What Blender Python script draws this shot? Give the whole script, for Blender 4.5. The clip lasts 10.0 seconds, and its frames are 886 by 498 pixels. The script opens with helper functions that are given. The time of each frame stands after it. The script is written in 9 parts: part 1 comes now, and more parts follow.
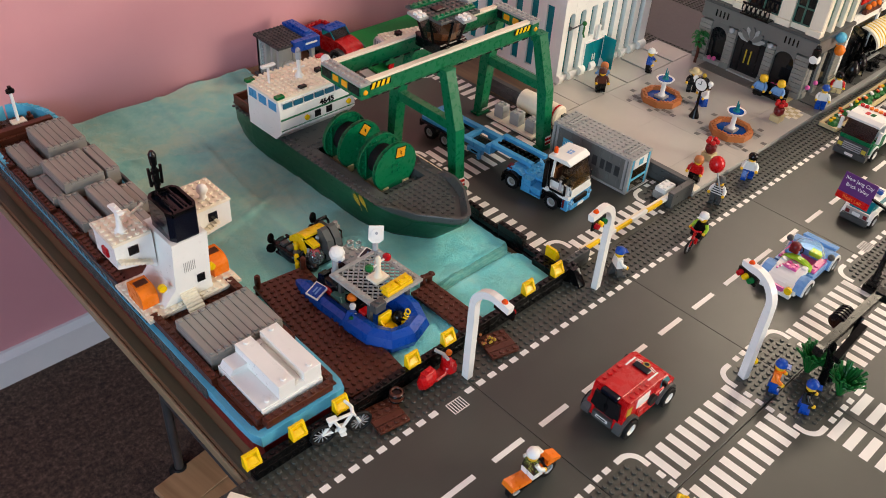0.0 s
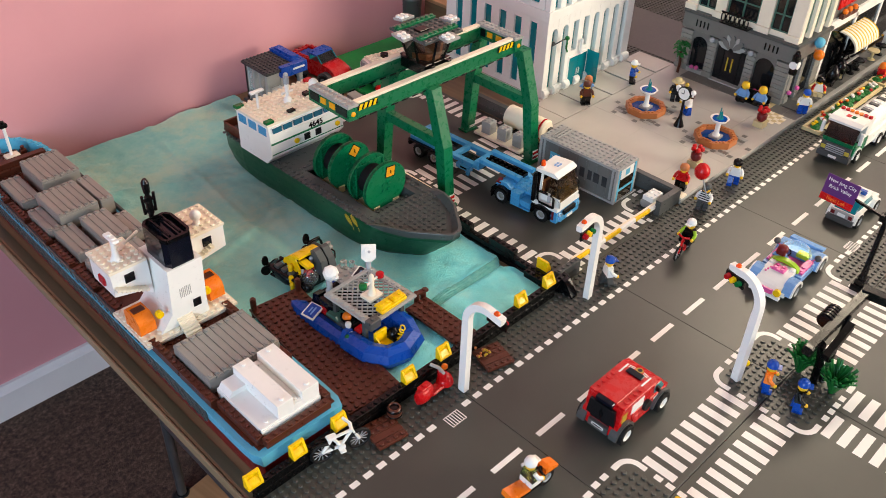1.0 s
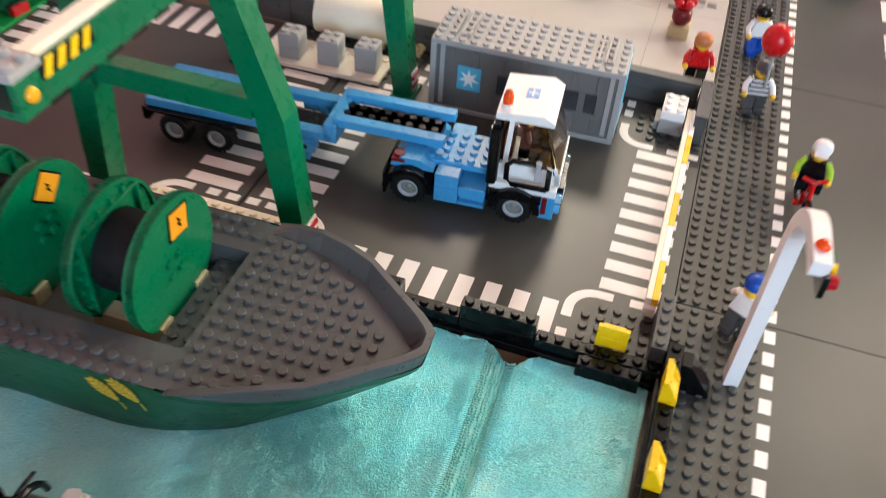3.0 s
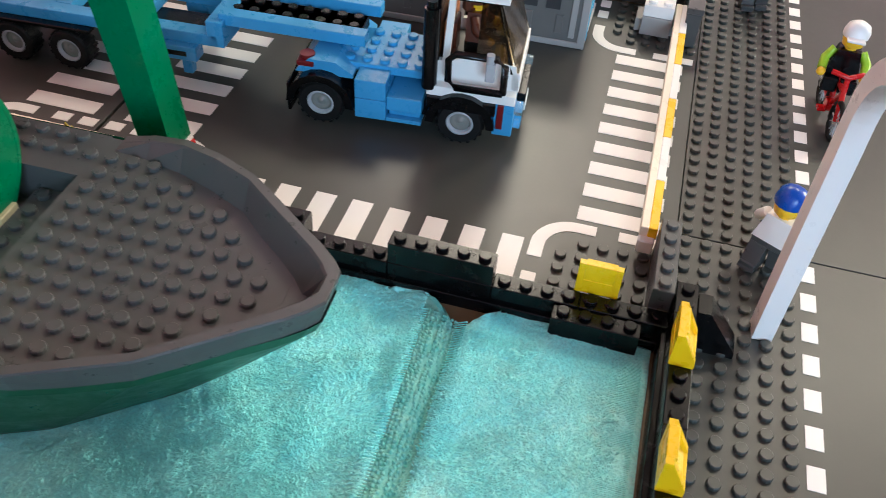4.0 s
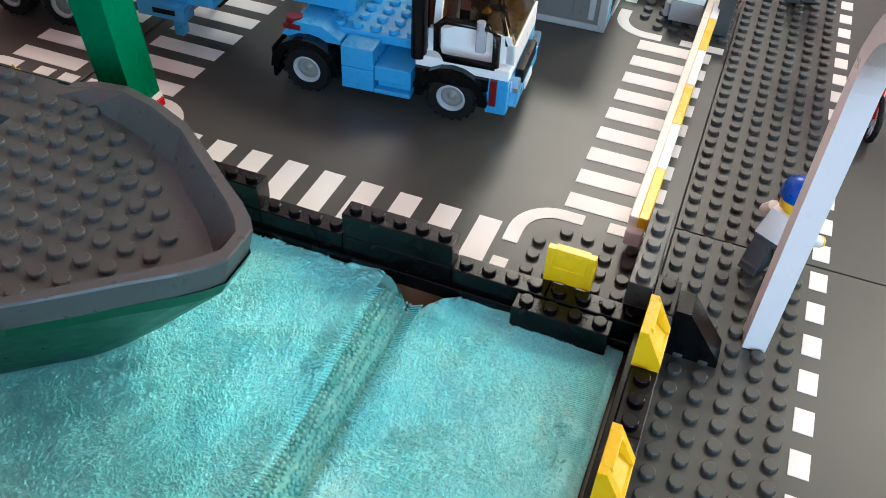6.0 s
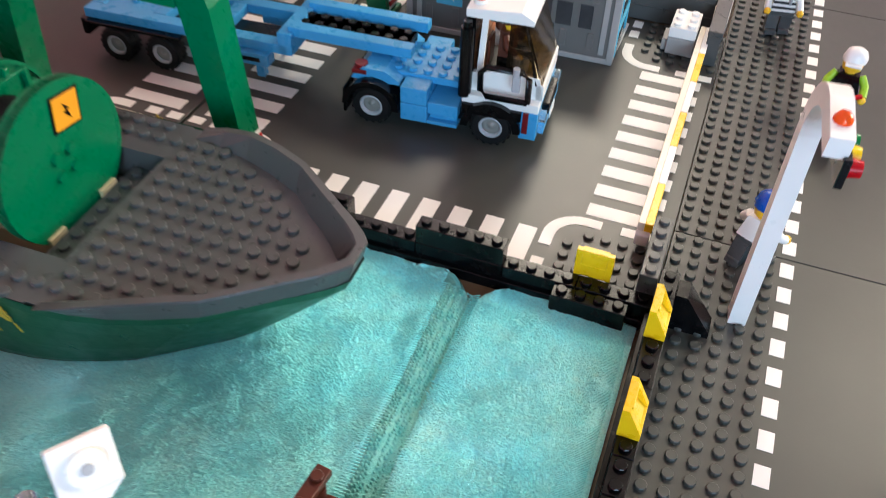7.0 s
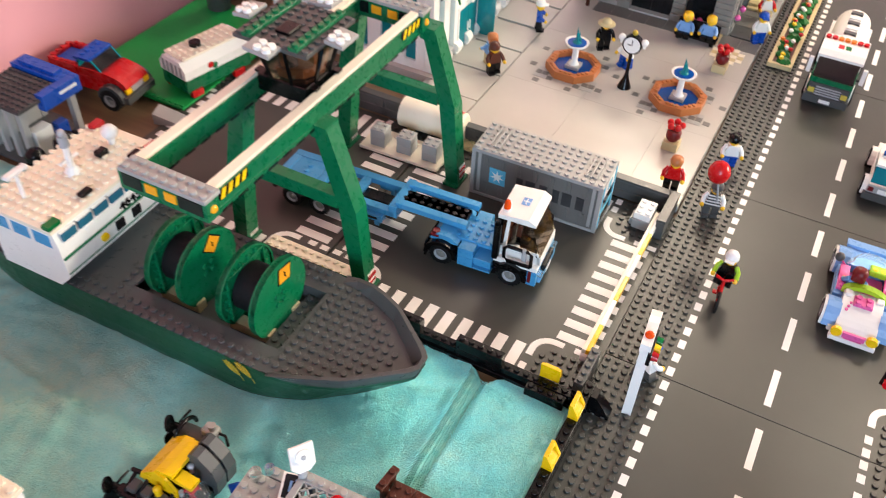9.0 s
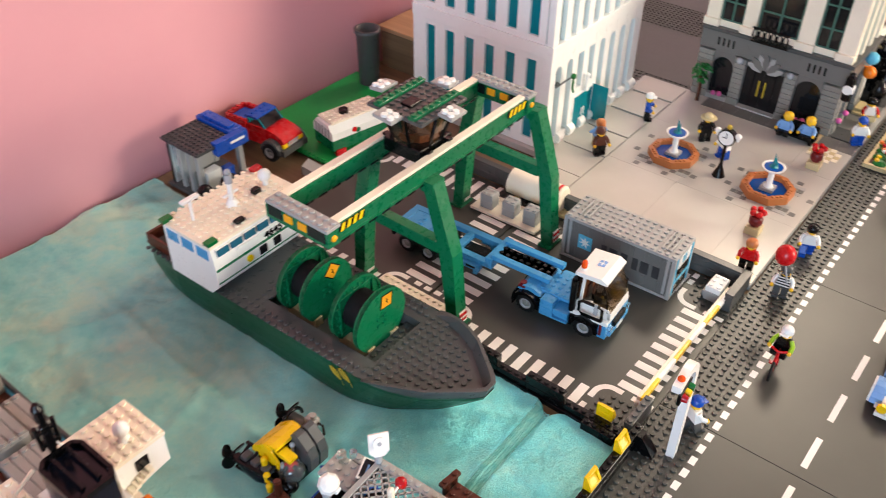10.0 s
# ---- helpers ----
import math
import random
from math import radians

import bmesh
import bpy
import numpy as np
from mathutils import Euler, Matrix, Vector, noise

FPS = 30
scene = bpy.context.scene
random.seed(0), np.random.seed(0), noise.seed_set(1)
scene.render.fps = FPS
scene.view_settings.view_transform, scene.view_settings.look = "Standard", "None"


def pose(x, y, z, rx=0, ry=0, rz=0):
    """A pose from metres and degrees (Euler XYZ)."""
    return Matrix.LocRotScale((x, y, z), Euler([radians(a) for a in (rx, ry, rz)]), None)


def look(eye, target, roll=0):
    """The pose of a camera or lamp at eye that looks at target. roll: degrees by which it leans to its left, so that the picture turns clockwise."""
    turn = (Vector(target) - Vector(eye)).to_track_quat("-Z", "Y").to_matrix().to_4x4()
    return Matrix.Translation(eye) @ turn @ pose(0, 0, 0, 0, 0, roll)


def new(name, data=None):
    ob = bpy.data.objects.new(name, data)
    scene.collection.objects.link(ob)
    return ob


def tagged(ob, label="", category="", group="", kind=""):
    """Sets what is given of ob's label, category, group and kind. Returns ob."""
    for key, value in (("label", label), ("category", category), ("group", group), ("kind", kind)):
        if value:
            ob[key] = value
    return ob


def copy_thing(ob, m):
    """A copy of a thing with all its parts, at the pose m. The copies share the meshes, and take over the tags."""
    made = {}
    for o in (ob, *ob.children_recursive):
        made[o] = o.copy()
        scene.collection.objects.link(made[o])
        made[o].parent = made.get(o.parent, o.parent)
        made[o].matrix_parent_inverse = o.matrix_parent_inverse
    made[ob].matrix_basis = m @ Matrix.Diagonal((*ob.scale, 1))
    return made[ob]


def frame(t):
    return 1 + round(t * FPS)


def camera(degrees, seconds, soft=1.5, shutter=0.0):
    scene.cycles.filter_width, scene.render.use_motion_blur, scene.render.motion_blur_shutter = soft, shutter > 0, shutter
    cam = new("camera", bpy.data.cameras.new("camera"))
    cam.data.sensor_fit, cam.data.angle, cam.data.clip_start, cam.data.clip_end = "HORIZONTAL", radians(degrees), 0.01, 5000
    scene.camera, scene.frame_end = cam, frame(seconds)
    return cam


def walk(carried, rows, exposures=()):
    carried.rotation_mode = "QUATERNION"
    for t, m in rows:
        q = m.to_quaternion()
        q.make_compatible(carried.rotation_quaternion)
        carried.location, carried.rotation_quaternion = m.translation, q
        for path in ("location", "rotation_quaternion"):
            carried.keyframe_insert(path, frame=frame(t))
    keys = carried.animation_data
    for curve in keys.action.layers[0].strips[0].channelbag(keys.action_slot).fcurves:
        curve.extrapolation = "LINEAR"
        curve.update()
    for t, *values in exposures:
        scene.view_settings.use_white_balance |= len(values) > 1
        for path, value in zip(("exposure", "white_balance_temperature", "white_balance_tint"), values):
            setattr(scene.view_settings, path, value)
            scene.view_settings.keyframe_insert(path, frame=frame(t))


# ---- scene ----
cam = camera(54.3, 10.0, soft=0.85, shutter=0.4)
EXPOSURES = [(0, -0.07, 6700, 10), (0.6, 0.01, 6700, 10), (1.5, 0.36, 6650, 10), (2.2, 0.43, 6550, 11), (3, 0.48, 6350, 10), (4.5, 0.38, 5850, 6), (5.5, 0.4, 5650, 4), (6.9, 0.46, 6000, 8), (7.5, 0.92, 6300, 11), (8.0, 1.09, 6400, 11), (8.5, 0.66, 6500, 12), (9, 0.53, 6550, 12), (10, 0.43, 6650, 12)]
PATH = [
    (0, (-0.45, -0.433, 0.635), (0.671, 0.661, -0.609), 4.1),
    (0.5, (-0.453, -0.44, 0.642), (0.668, 0.684, -0.575), 2.7),
    (1, (-0.455, -0.445, 0.641), (0.689, 0.663, -0.569), 2.0),
    (1.5, (-0.418, -0.401, 0.622), (0.754, 0.668, -0.596), 1.0),
    (2, (-0.314, -0.242, 0.571), (0.909, 0.71, -0.692), -0.1),
    (2.5, (-0.2, -0.077, 0.479), (1.132, 0.594, -0.853), 1.6),
    (2.8, (-0.137, 0.004, 0.384), (1.266, 0.469, -0.963), 4.1),
    (3, (-0.101, 0.033, 0.338), (1.305, 0.424, -1.029), 4.3),
    (3.2, (-0.076, 0.043, 0.298), (1.333, 0.386, -1.08), 4.2),
    (4.3, (-0.02, 0.022, 0.229), (1.392, 0.335, -1.153), 4.2),
    (4.5, (-0.016, 0.012, 0.222), (1.389, 0.384, -1.151), 4.4),
    (5, (0.001, 0.002, 0.209), (1.394, 0.466, -1.149), 4.2),
    (5.5, (0.004, -0.003, 0.203), (1.39, 0.482, -1.155), 3.6),
    (6.8, (-0.049, 0.001, 0.248), (1.327, 0.473, -1.124), 2.7),
    (7, (-0.066, 0.001, 0.268), (1.305, 0.476, -1.108), 2.3),
    (7.3, (-0.078, -0.008, 0.319), (1.251, 0.466, -1.098), 1.7),
    (7.5, (-0.092, -0.008, 0.351), (1.249, 0.444, -1.062), 2.2),
    (8, (-0.121, -0.027, 0.426), (1.224, 0.413, -0.988), 3.1),
    (8.5, (-0.165, -0.046, 0.479), (1.17, 0.451, -0.925), 4.5),
    (9, (-0.213, -0.077, 0.536), (1.093, 0.555, -0.841), 3.1),
    (9.5, (-0.246, -0.12, 0.579), (1.045, 0.67, -0.728), 1.1),
    (10, (-0.281, -0.172, 0.595), (0.947, 0.797, -0.652), 0.6),
]
walk(cam, [(t, look(eye, target, roll)) for t, eye, target, roll in PATH], EXPOSURES)

# ---- world, sun, lamps ----
U = 0.008  # one stud


def world_light():
    w = bpy.data.worlds.new("world")
    scene.world = w
    w.use_nodes = True
    nt = w.node_tree
    sky = nt.nodes.new("ShaderNodeTexSky")
    sky.sky_type, sky.sun_disc = "NISHITA", False
    sky.sun_elevation, sky.sun_rotation = radians(35), radians(120)
    bg = nt.nodes["Background"]
    nt.links.new(sky.outputs[0], bg.inputs[0])
    bg.inputs[1].default_value = 0.12


def area_lamp(name, eye, target, size_x, size_y, watts, color):
    d = bpy.data.lights.new(name, "AREA")
    d.shape, d.size, d.size_y, d.energy, d.color = "RECTANGLE", size_x, size_y, watts, color
    ob = new(name, d)
    ob.matrix_world = look(eye, target)
    return ob


world_light()
# daylight in the window openings and the room's ceiling lamp
area_lamp("window_light_side", (1.8, -2.36, 0.85), (0.6, 0.1, 0.1), 1.0, 0.85, 63, (1.0, 0.90, 0.73))
area_lamp("window_light_back", (-1.86, -0.9, 0.75), (0.0, -0.5, 0.45), 1.1, 1.1, 36, (0.56, 0.78, 1.0))
area_lamp("ceiling_lamp_light", (2.15, 0.3, 1.62), (0.9, 0.1, 0.0), 0.5, 0.5, 21, (1.0, 0.86, 0.66))
area_lamp("second_lamp_light", (1.72, -0.72, 1.62), (0.8, -0.1, 0.0), 0.4, 0.4, 12, (1.0, 0.86, 0.66))

# ---- materials ----
MATS = {}


def srgb(h):
    v = [int(h[i:i + 2], 16) / 255 for i in (0, 2, 4)]
    return [c / 12.92 if c <= 0.04045 else ((c + 0.055) / 1.055) ** 2.4 for c in v]


def base_mat(name):
    m = bpy.data.materials.new(name)
    m.use_nodes = True
    MATS[name] = m
    return m, m.node_tree, m.node_tree.nodes["Principled BSDF"]


def noise_node(nt, scale, detail=4, rough=0.6):
    co = nt.nodes.new("ShaderNodeTexCoord")
    n = nt.nodes.new("ShaderNodeTexNoise")
    n.inputs["Scale"].default_value, n.inputs["Detail"].default_value, n.inputs["Roughness"].default_value = scale, detail, rough
    nt.links.new(co.outputs["Object"], n.inputs["Vector"])
    return n


def ramp(nt, src, stops):
    r = nt.nodes.new("ShaderNodeValToRGB")
    while len(r.color_ramp.elements) < len(stops):
        r.color_ramp.elements.new(0.5)
    for e, (p, c) in zip(r.color_ramp.elements, stops):
        e.position, e.color = p, (*c, 1)
    nt.links.new(src, r.inputs[0])
    return r


def bump(nt, bsdf, height, strength, dist):
    b = nt.nodes.new("ShaderNodeBump")
    b.inputs["Strength"].default_value, b.inputs["Distance"].default_value = strength, dist
    nt.links.new(height, b.inputs["Height"])
    nt.links.new(b.outputs[0], bsdf.inputs["Normal"])


def plastic(name, hexcol, rough=0.28, spread=0.08, trans=0.0, smudge=0.65):
    """Moulded plastic: hue drift, handling smudges in the gloss, faint ripple."""
    m, nt, p = base_mat(name)
    c = srgb(hexcol)
    n = noise_node(nt, 18, 4)
    lo, hi = [x * (1 - spread) for x in c], [min(1, x * (1 + spread)) for x in c]
    col = ramp(nt, n.outputs["Fac"], [(0.3, lo), (0.7, hi)])
    nt.links.new(col.outputs[0], p.inputs["Base Color"])
    n2 = noise_node(nt, 130, 5, 0.7)
    rr = nt.nodes.new("ShaderNodeMapRange")
    rr.inputs[1].default_value, rr.inputs[2].default_value = 0.3, 0.75
    rr.inputs[3].default_value, rr.inputs[4].default_value = rough * (1 - 0.3 * smudge), rough * (1 + 0.7 * smudge)
    nt.links.new(n2.outputs["Fac"], rr.inputs[0])
    nt.links.new(rr.outputs[0], p.inputs["Roughness"])
    bump(nt, p, noise_node(nt, 420, 3).outputs["Fac"], 0.06, 0.0004)
    p.inputs["IOR"].default_value = 1.5
    p.inputs["Specular IOR Level"].default_value = 0.4
    if trans:
        p.inputs["Transmission Weight"].default_value = trans
    return m


def surface(name, stops, scale, rough=0.8, bump_scale=None, bump_str=0.3, bump_dist=0.001, detail=8, sheen=0.0):
    m, nt, p = base_mat(name)
    n = noise_node(nt, scale, detail, 0.65)
    nt.links.new(ramp(nt, n.outputs["Fac"], stops).outputs[0], p.inputs["Base Color"])
    p.inputs["Roughness"].default_value = rough
    p.inputs["Sheen Weight"].default_value = sheen
    if bump_scale:
        bump(nt, p, noise_node(nt, bump_scale, 6, 0.7).outputs["Fac"], bump_str, bump_dist)
    return m


WHITE = plastic("white_plastic", "ECECE6", 0.3, 0.03)
CREAM = plastic("cream_plastic", "EDE3CC", 0.3, 0.04)
BLACK = plastic("black_plastic", "080809", 0.22)
TAUPE = plastic("old_grey_plastic", "8E8B84", 0.34)
CRATE = plastic("worn_taupe_plastic", "8B857D", 0.34)
DARK = plastic("dark_grey_plastic", "4C4E4D", 0.3)
PLATE = plastic("baseplate_grey", "43443F", 0.36, 0.05, 0.0, 0.2)
LIGHT = plastic("light_grey_plastic", "A1A19D", 0.32)
TILE = plastic("grey_tile_plastic", "B8B4AC", 0.22, 0.03, 0.0, 0.3)
TANK = plastic("tan_plastic", "CDBB8C", 0.32)
GREEN = plastic("green_plastic", "006840", 0.27)
HULLG = plastic("hull_green_plastic", "07492C", 0.32)
BROWN = plastic("brown_plastic", "52281A", 0.3)
BLUE = plastic("blue_plastic", "0A48A6", 0.27)
SKYB = plastic("light_blue_plastic", "4295C6", 0.28)
AZURE = plastic("azure_plastic", "5BB2D0", 0.3)
PALEB = plastic("pale_blue_plastic", "78A6DA", 0.27)
YELLOW = plastic("yellow_plastic", "F3C70E", 0.27)
RED = plastic("red_plastic", "BF1216", 0.25)
DRED = plastic("dark_red_plastic", "6A1216", 0.32)
ORANGE = plastic("orange_plastic", "EE7A1C", 0.27)
TERRA = plastic("terracotta_plastic", "B8703F", 0.32)
LIME = plastic("lime_plastic", "9DC92C", 0.28)
PINK = plastic("pink_plastic", "DC5FA0", 0.28)
PURPLE = plastic("purple_sticker", "5B2A6B", 0.4)
SKIN = plastic("figure_yellow", "EFBE2C", 0.28)
TEAL = plastic("teal_glass", "0B8F9A", 0.08, 0.05, 0.35)
LAMPY = plastic("amber_lamp", "F2A81E", 0.2)
SEAGL = plastic("sea_blue_glass", "2E6E86", 0.1, 0.05, 0.2)
SMOKE = plastic("smoked_clear", "66543F", 0.05, 0.05, 0.95)
CLEAR = plastic("clear_plastic", "E4ECEC", 0.07, 0.02, 0.9)
TORANGE = plastic("clear_orange", "FF5A10", 0.12, 0.03, 0.3)
TRED = plastic("clear_red", "C8101C", 0.12, 0.03, 0.3)
TGREEN = plastic("clear_green", "0C7A3C", 0.12, 0.03, 0.3)
TBLUE = plastic("clear_blue", "1660C0", 0.1, 0.03, 0.4)
STEEL = plastic("silver_plastic", "A9ACAE", 0.22)
PRINT = plastic("white_print", "EEECE6", 0.36, 0.05)
RUBBER = plastic("black_rubber", "101010", 0.55)
for dull in (BLACK, RUBBER):
    dull.node_tree.nodes["Principled BSDF"].inputs["Specular IOR Level"].default_value = 0.3
GOLD = plastic("gold_print", "B59A2E", 0.35)
LEAF = plastic("leaf_plastic", "166A2D", 0.3, 0.15)
NIGHT = plastic("dark_glass", "17181A", 0.07)
NAVY = plastic("navy_plastic", "0A101C", 0.12)
PIER = plastic("pier_grey_plastic", "84827B", 0.34)
LENS = plastic("pale_yellow_lens", "C9B84E", 0.12)
STONE = plastic("stone_grey_plastic", "6B6A66", 0.32)
SIGN = plastic("warning_sticker", "E59B1A", 0.4)
SAND = plastic("sand_green_plastic", "446A5C", 0.3)
GRASS = plastic("grass_green_plastic", "12994A", 0.34)
DSMOKE = plastic("dark_smoked_clear", "4A3E36", 0.06, 0.05, 0.9)

PAINT = surface("pink_wall_paint", [(0.3, (0.63, 0.285, 0.31)), (0.7, (0.68, 0.315, 0.34))], 3, 0.62, 260, 0.12, 0.0006)
LILAC = surface("lilac_wall_paint", [(0.3, (0.42, 0.30, 0.42)), (0.7, (0.46, 0.33, 0.46))], 3, 0.62, 260, 0.12, 0.0006)
# mid grey holds down the bounce light from the unseen ceiling
CEIL = surface("ceiling_paint", [(0.3, (0.40, 0.39, 0.37)), (0.7, (0.46, 0.45, 0.43))], 3, 0.8, 200, 0.1, 0.0006)
GLOSSW = surface("white_gloss_wood", [(0.3, (0.70, 0.70, 0.71)), (0.7, (0.78, 0.78, 0.78))], 9, 0.35, 60, 0.05, 0.0006)
CARPET = surface("brown_carpet", [(0.3, (0.02, 0.011, 0.008)), (0.5, (0.08, 0.047, 0.033)), (0.7, (0.2, 0.128, 0.092))], 190, 0.95, 380, 0.9, 0.004)
METAL = surface("dark_steel", [(0.3, (0.025, 0.025, 0.028)), (0.7, (0.055, 0.055, 0.055))], 40, 0.4, 200, 0.1, 0.0005)


def wood_mat(name, lo, hi, rough=0.45):
    m, nt, p = base_mat(name)
    co = nt.nodes.new("ShaderNodeTexCoord")
    mp = nt.nodes.new("ShaderNodeMapping")
    mp.inputs["Scale"].default_value = (60, 3, 60)
    nt.links.new(co.outputs["Object"], mp.inputs[0])
    n = nt.nodes.new("ShaderNodeTexNoise")
    n.inputs["Scale"].default_value, n.inputs["Detail"].default_value = 1.5, 7
    nt.links.new(mp.outputs[0], n.inputs["Vector"])
    nt.links.new(ramp(nt, n.outputs["Fac"], [(0.25, lo), (0.75, hi)]).outputs[0], p.inputs["Base Color"])
    p.inputs["Roughness"].default_value = rough
    bump(nt, p, n.outputs["Fac"], 0.15, 0.0005)
    return m


WOOD = wood_mat("table_wood", (0.13, 0.08, 0.04), (0.24, 0.155, 0.08))
PINE = wood_mat("pine_wood", (0.32, 0.17, 0.08), (0.50, 0.30, 0.15))
OLIVE = wood_mat("olive_stained_wood", (0.045, 0.042, 0.022), (0.095, 0.085, 0.045))
EDGEW = wood_mat("table_edge_wood", (0.16, 0.12, 0.07), (0.30, 0.22, 0.12))


def towel_mat(name, through_light):
    m, nt, p = base_mat(name)
    n = noise_node(nt, 11, 8, 0.75)
    c1 = ramp(nt, n.outputs["Fac"], [(0.3, (0.20, 0.84, 0.88)), (0.45, (0.30, 0.94, 0.93)), (0.58, (0.40, 0.95, 0.90)), (0.7, (0.60, 0.95, 0.82))])
    f = noise_node(nt, 900, 3, 0.7)
    c2 = ramp(nt, f.outputs["Fac"], [(0.3, (0.74, 0.80, 0.80)), (0.6, (1.2, 1.12, 1.1))])
    mx = nt.nodes.new("ShaderNodeMix")
    mx.data_type, mx.blend_type = "RGBA", "MULTIPLY"
    mx.inputs[0].default_value = 0.8
    nt.links.new(c1.outputs[0], mx.inputs[6])
    nt.links.new(c2.outputs[0], mx.inputs[7])
    # cloth turns darker, greyer and greener away from the quay corner
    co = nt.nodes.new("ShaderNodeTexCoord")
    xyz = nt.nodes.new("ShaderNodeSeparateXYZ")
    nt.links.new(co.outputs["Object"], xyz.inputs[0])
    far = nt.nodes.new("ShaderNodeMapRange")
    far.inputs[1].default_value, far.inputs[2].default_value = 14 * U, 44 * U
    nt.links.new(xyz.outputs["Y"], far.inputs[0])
    mottled = noise_node(nt, 9, 7, 0.75)
    c3 = ramp(nt, mottled.outputs["Fac"], [(0.32, (0.15, 0.47, 0.44)), (0.47, (0.26, 0.55, 0.48)), (0.58, (0.38, 0.57, 0.45)), (0.7, (0.50, 0.60, 0.44))])
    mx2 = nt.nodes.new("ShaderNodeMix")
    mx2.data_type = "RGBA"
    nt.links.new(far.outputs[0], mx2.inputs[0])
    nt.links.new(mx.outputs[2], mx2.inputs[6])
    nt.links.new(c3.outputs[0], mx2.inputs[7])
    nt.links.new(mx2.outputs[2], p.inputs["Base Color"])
    p.inputs["Roughness"].default_value = 0.95
    p.inputs["Sheen Weight"].default_value = 0.4
    p.inputs["Specular IOR Level"].default_value = 0.08
    bump(nt, p, f.outputs["Fac"], 0.5, 0.0012)
    # light passes through the cotton loops
    tr = nt.nodes.new("ShaderNodeBsdfTranslucent")
    nt.links.new(mx2.outputs[2], tr.inputs["Color"])
    ms = nt.nodes.new("ShaderNodeMixShader")
    ms.inputs[0].default_value = through_light
    nt.links.new(p.outputs[0], ms.inputs[1])
    nt.links.new(tr.outputs[0], ms.inputs[2])
    nt.links.new(ms.outputs[0], nt.nodes["Material Output"].inputs["Surface"])
    return m


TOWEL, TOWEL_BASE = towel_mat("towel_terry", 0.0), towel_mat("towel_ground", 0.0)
HEM = surface("towel_hem", [(0.3, (0.12, 0.48, 0.43)), (0.7, (0.30, 0.64, 0.54))], 160, 0.95, 900, 0.7, 0.001)


# ---- mesh builder, in studs ----
class Shape:
    def __init__(self):
        self.v, self.f, self.m, self.s = [], [], [], []
        self.mat, self.t = 0, Matrix.Identity(4)

    def add(self, verts, faces, smooth=False):
        o = len(self.v)
        self.v += [self.t @ Vector(p) for p in verts]
        for f in faces:
            self.f.append([o + i for i in f])
            self.m.append(self.mat)
            self.s.append(smooth)
        return self

    def box(self, x0, y0, z0, x1, y1, z1, c=0.04):
        x0, x1, y0, y1, z0, z1 = min(x0, x1), max(x0, x1), min(y0, y1), max(y0, y1), min(z0, z1), max(z0, z1)
        c = min(c, (x1 - x0) * 0.3, (y1 - y0) * 0.3, (z1 - z0) * 0.3)
        X, Y, Z = (x0, x1), (y0, y1), (z0, z1)
        d = (c, -c)
        vs, idx = [], {}
        for i in (0, 1):
            for j in (0, 1):
                for k in (0, 1):
                    for a in range(3):
                        p = [X[i] + d[i], Y[j] + d[j], Z[k] + d[k]]
                        p[a] = (X[i], Y[j], Z[k])[a]
                        idx[i, j, k, a] = len(vs)
                        vs.append(p)
        fs = []
        for s in (0, 1):
            q = [(0, 0), (1, 0), (1, 1), (0, 1)]
            fs.append([idx[s, a, b, 0] for a, b in (q if s else q[::-1])])
            fs.append([idx[a, s, b, 1] for a, b in (q[::-1] if s else q)])
            fs.append([idx[a, b, s, 2] for a, b in (q if s else q[::-1])])
        for a in (0, 1):
            for b in (0, 1):
                e = [idx[a, b, 0, 0], idx[a, b, 1, 0], idx[a, b, 1, 1], idx[a, b, 0, 1]]
                fs.append(e if a != b else e[::-1])
                e = [idx[a, 0, b, 0], idx[a, 1, b, 0], idx[a, 1, b, 2], idx[a, 0, b, 2]]
                fs.append(e if a == b else e[::-1])
                e = [idx[0, a, b, 1], idx[1, a, b, 1], idx[1, a, b, 2], idx[0, a, b, 2]]
                fs.append(e if a != b else e[::-1])
                for k in (0, 1):
                    e = [idx[a, b, k, 0], idx[a, b, k, 1], idx[a, b, k, 2]]
                    fs.append(e if (a + b + k) % 2 else e[::-1])
        return self.add(vs, fs)

    def cyl(self, x, y, z0, z1, r, seg=16, r2=None, axis="z", caps=True):
        r2 = r if r2 is None else r2
        vs = []
        for z, q in ((z0, r), (z1, r2)):
            for i in range(seg):
                a = 2 * math.pi * i / seg
                p = (q * math.cos(a), q * math.sin(a), z)
                vs.append((x + p[0], y + p[1], p[2]) if axis == "z" else (p[2], x + p[0], y + p[1]) if axis == "x" else (x + p[1], p[2], y + p[0]))
        self.add(vs, [[i, (i + 1) % seg, seg + (i + 1) % seg, seg + i] for i in range(seg)], True)
        if caps:
            self.add(vs[:seg][::-1] + vs[seg:], [list(range(seg)), list(range(seg, 2 * seg))])
        return self

    def stud(self, x, y, z, seg=12):
        r, h, c = 0.3, 0.2, 0.04
        vs = []
        for q, zz in ((r, z), (r, z + h - c), (r - c, z + h)):
            vs += [(x + q * math.cos(2 * math.pi * i / seg), y + q * math.sin(2 * math.pi * i / seg), zz) for i in range(seg)]
        fs = [[k * seg + i, k * seg + (i + 1) % seg, (k + 1) * seg + (i + 1) % seg, (k + 1) * seg + i] for k in (0, 1) for i in range(seg)]
        self.add(vs, fs + [list(range(2 * seg, 3 * seg))])
        return self

    def studs(self, x, y, z, nx, ny, seg=10):
        for i in range(nx):
            for j in range(ny):
                self.stud(x + i + 0.5, y + j + 0.5, z, seg)
        return self

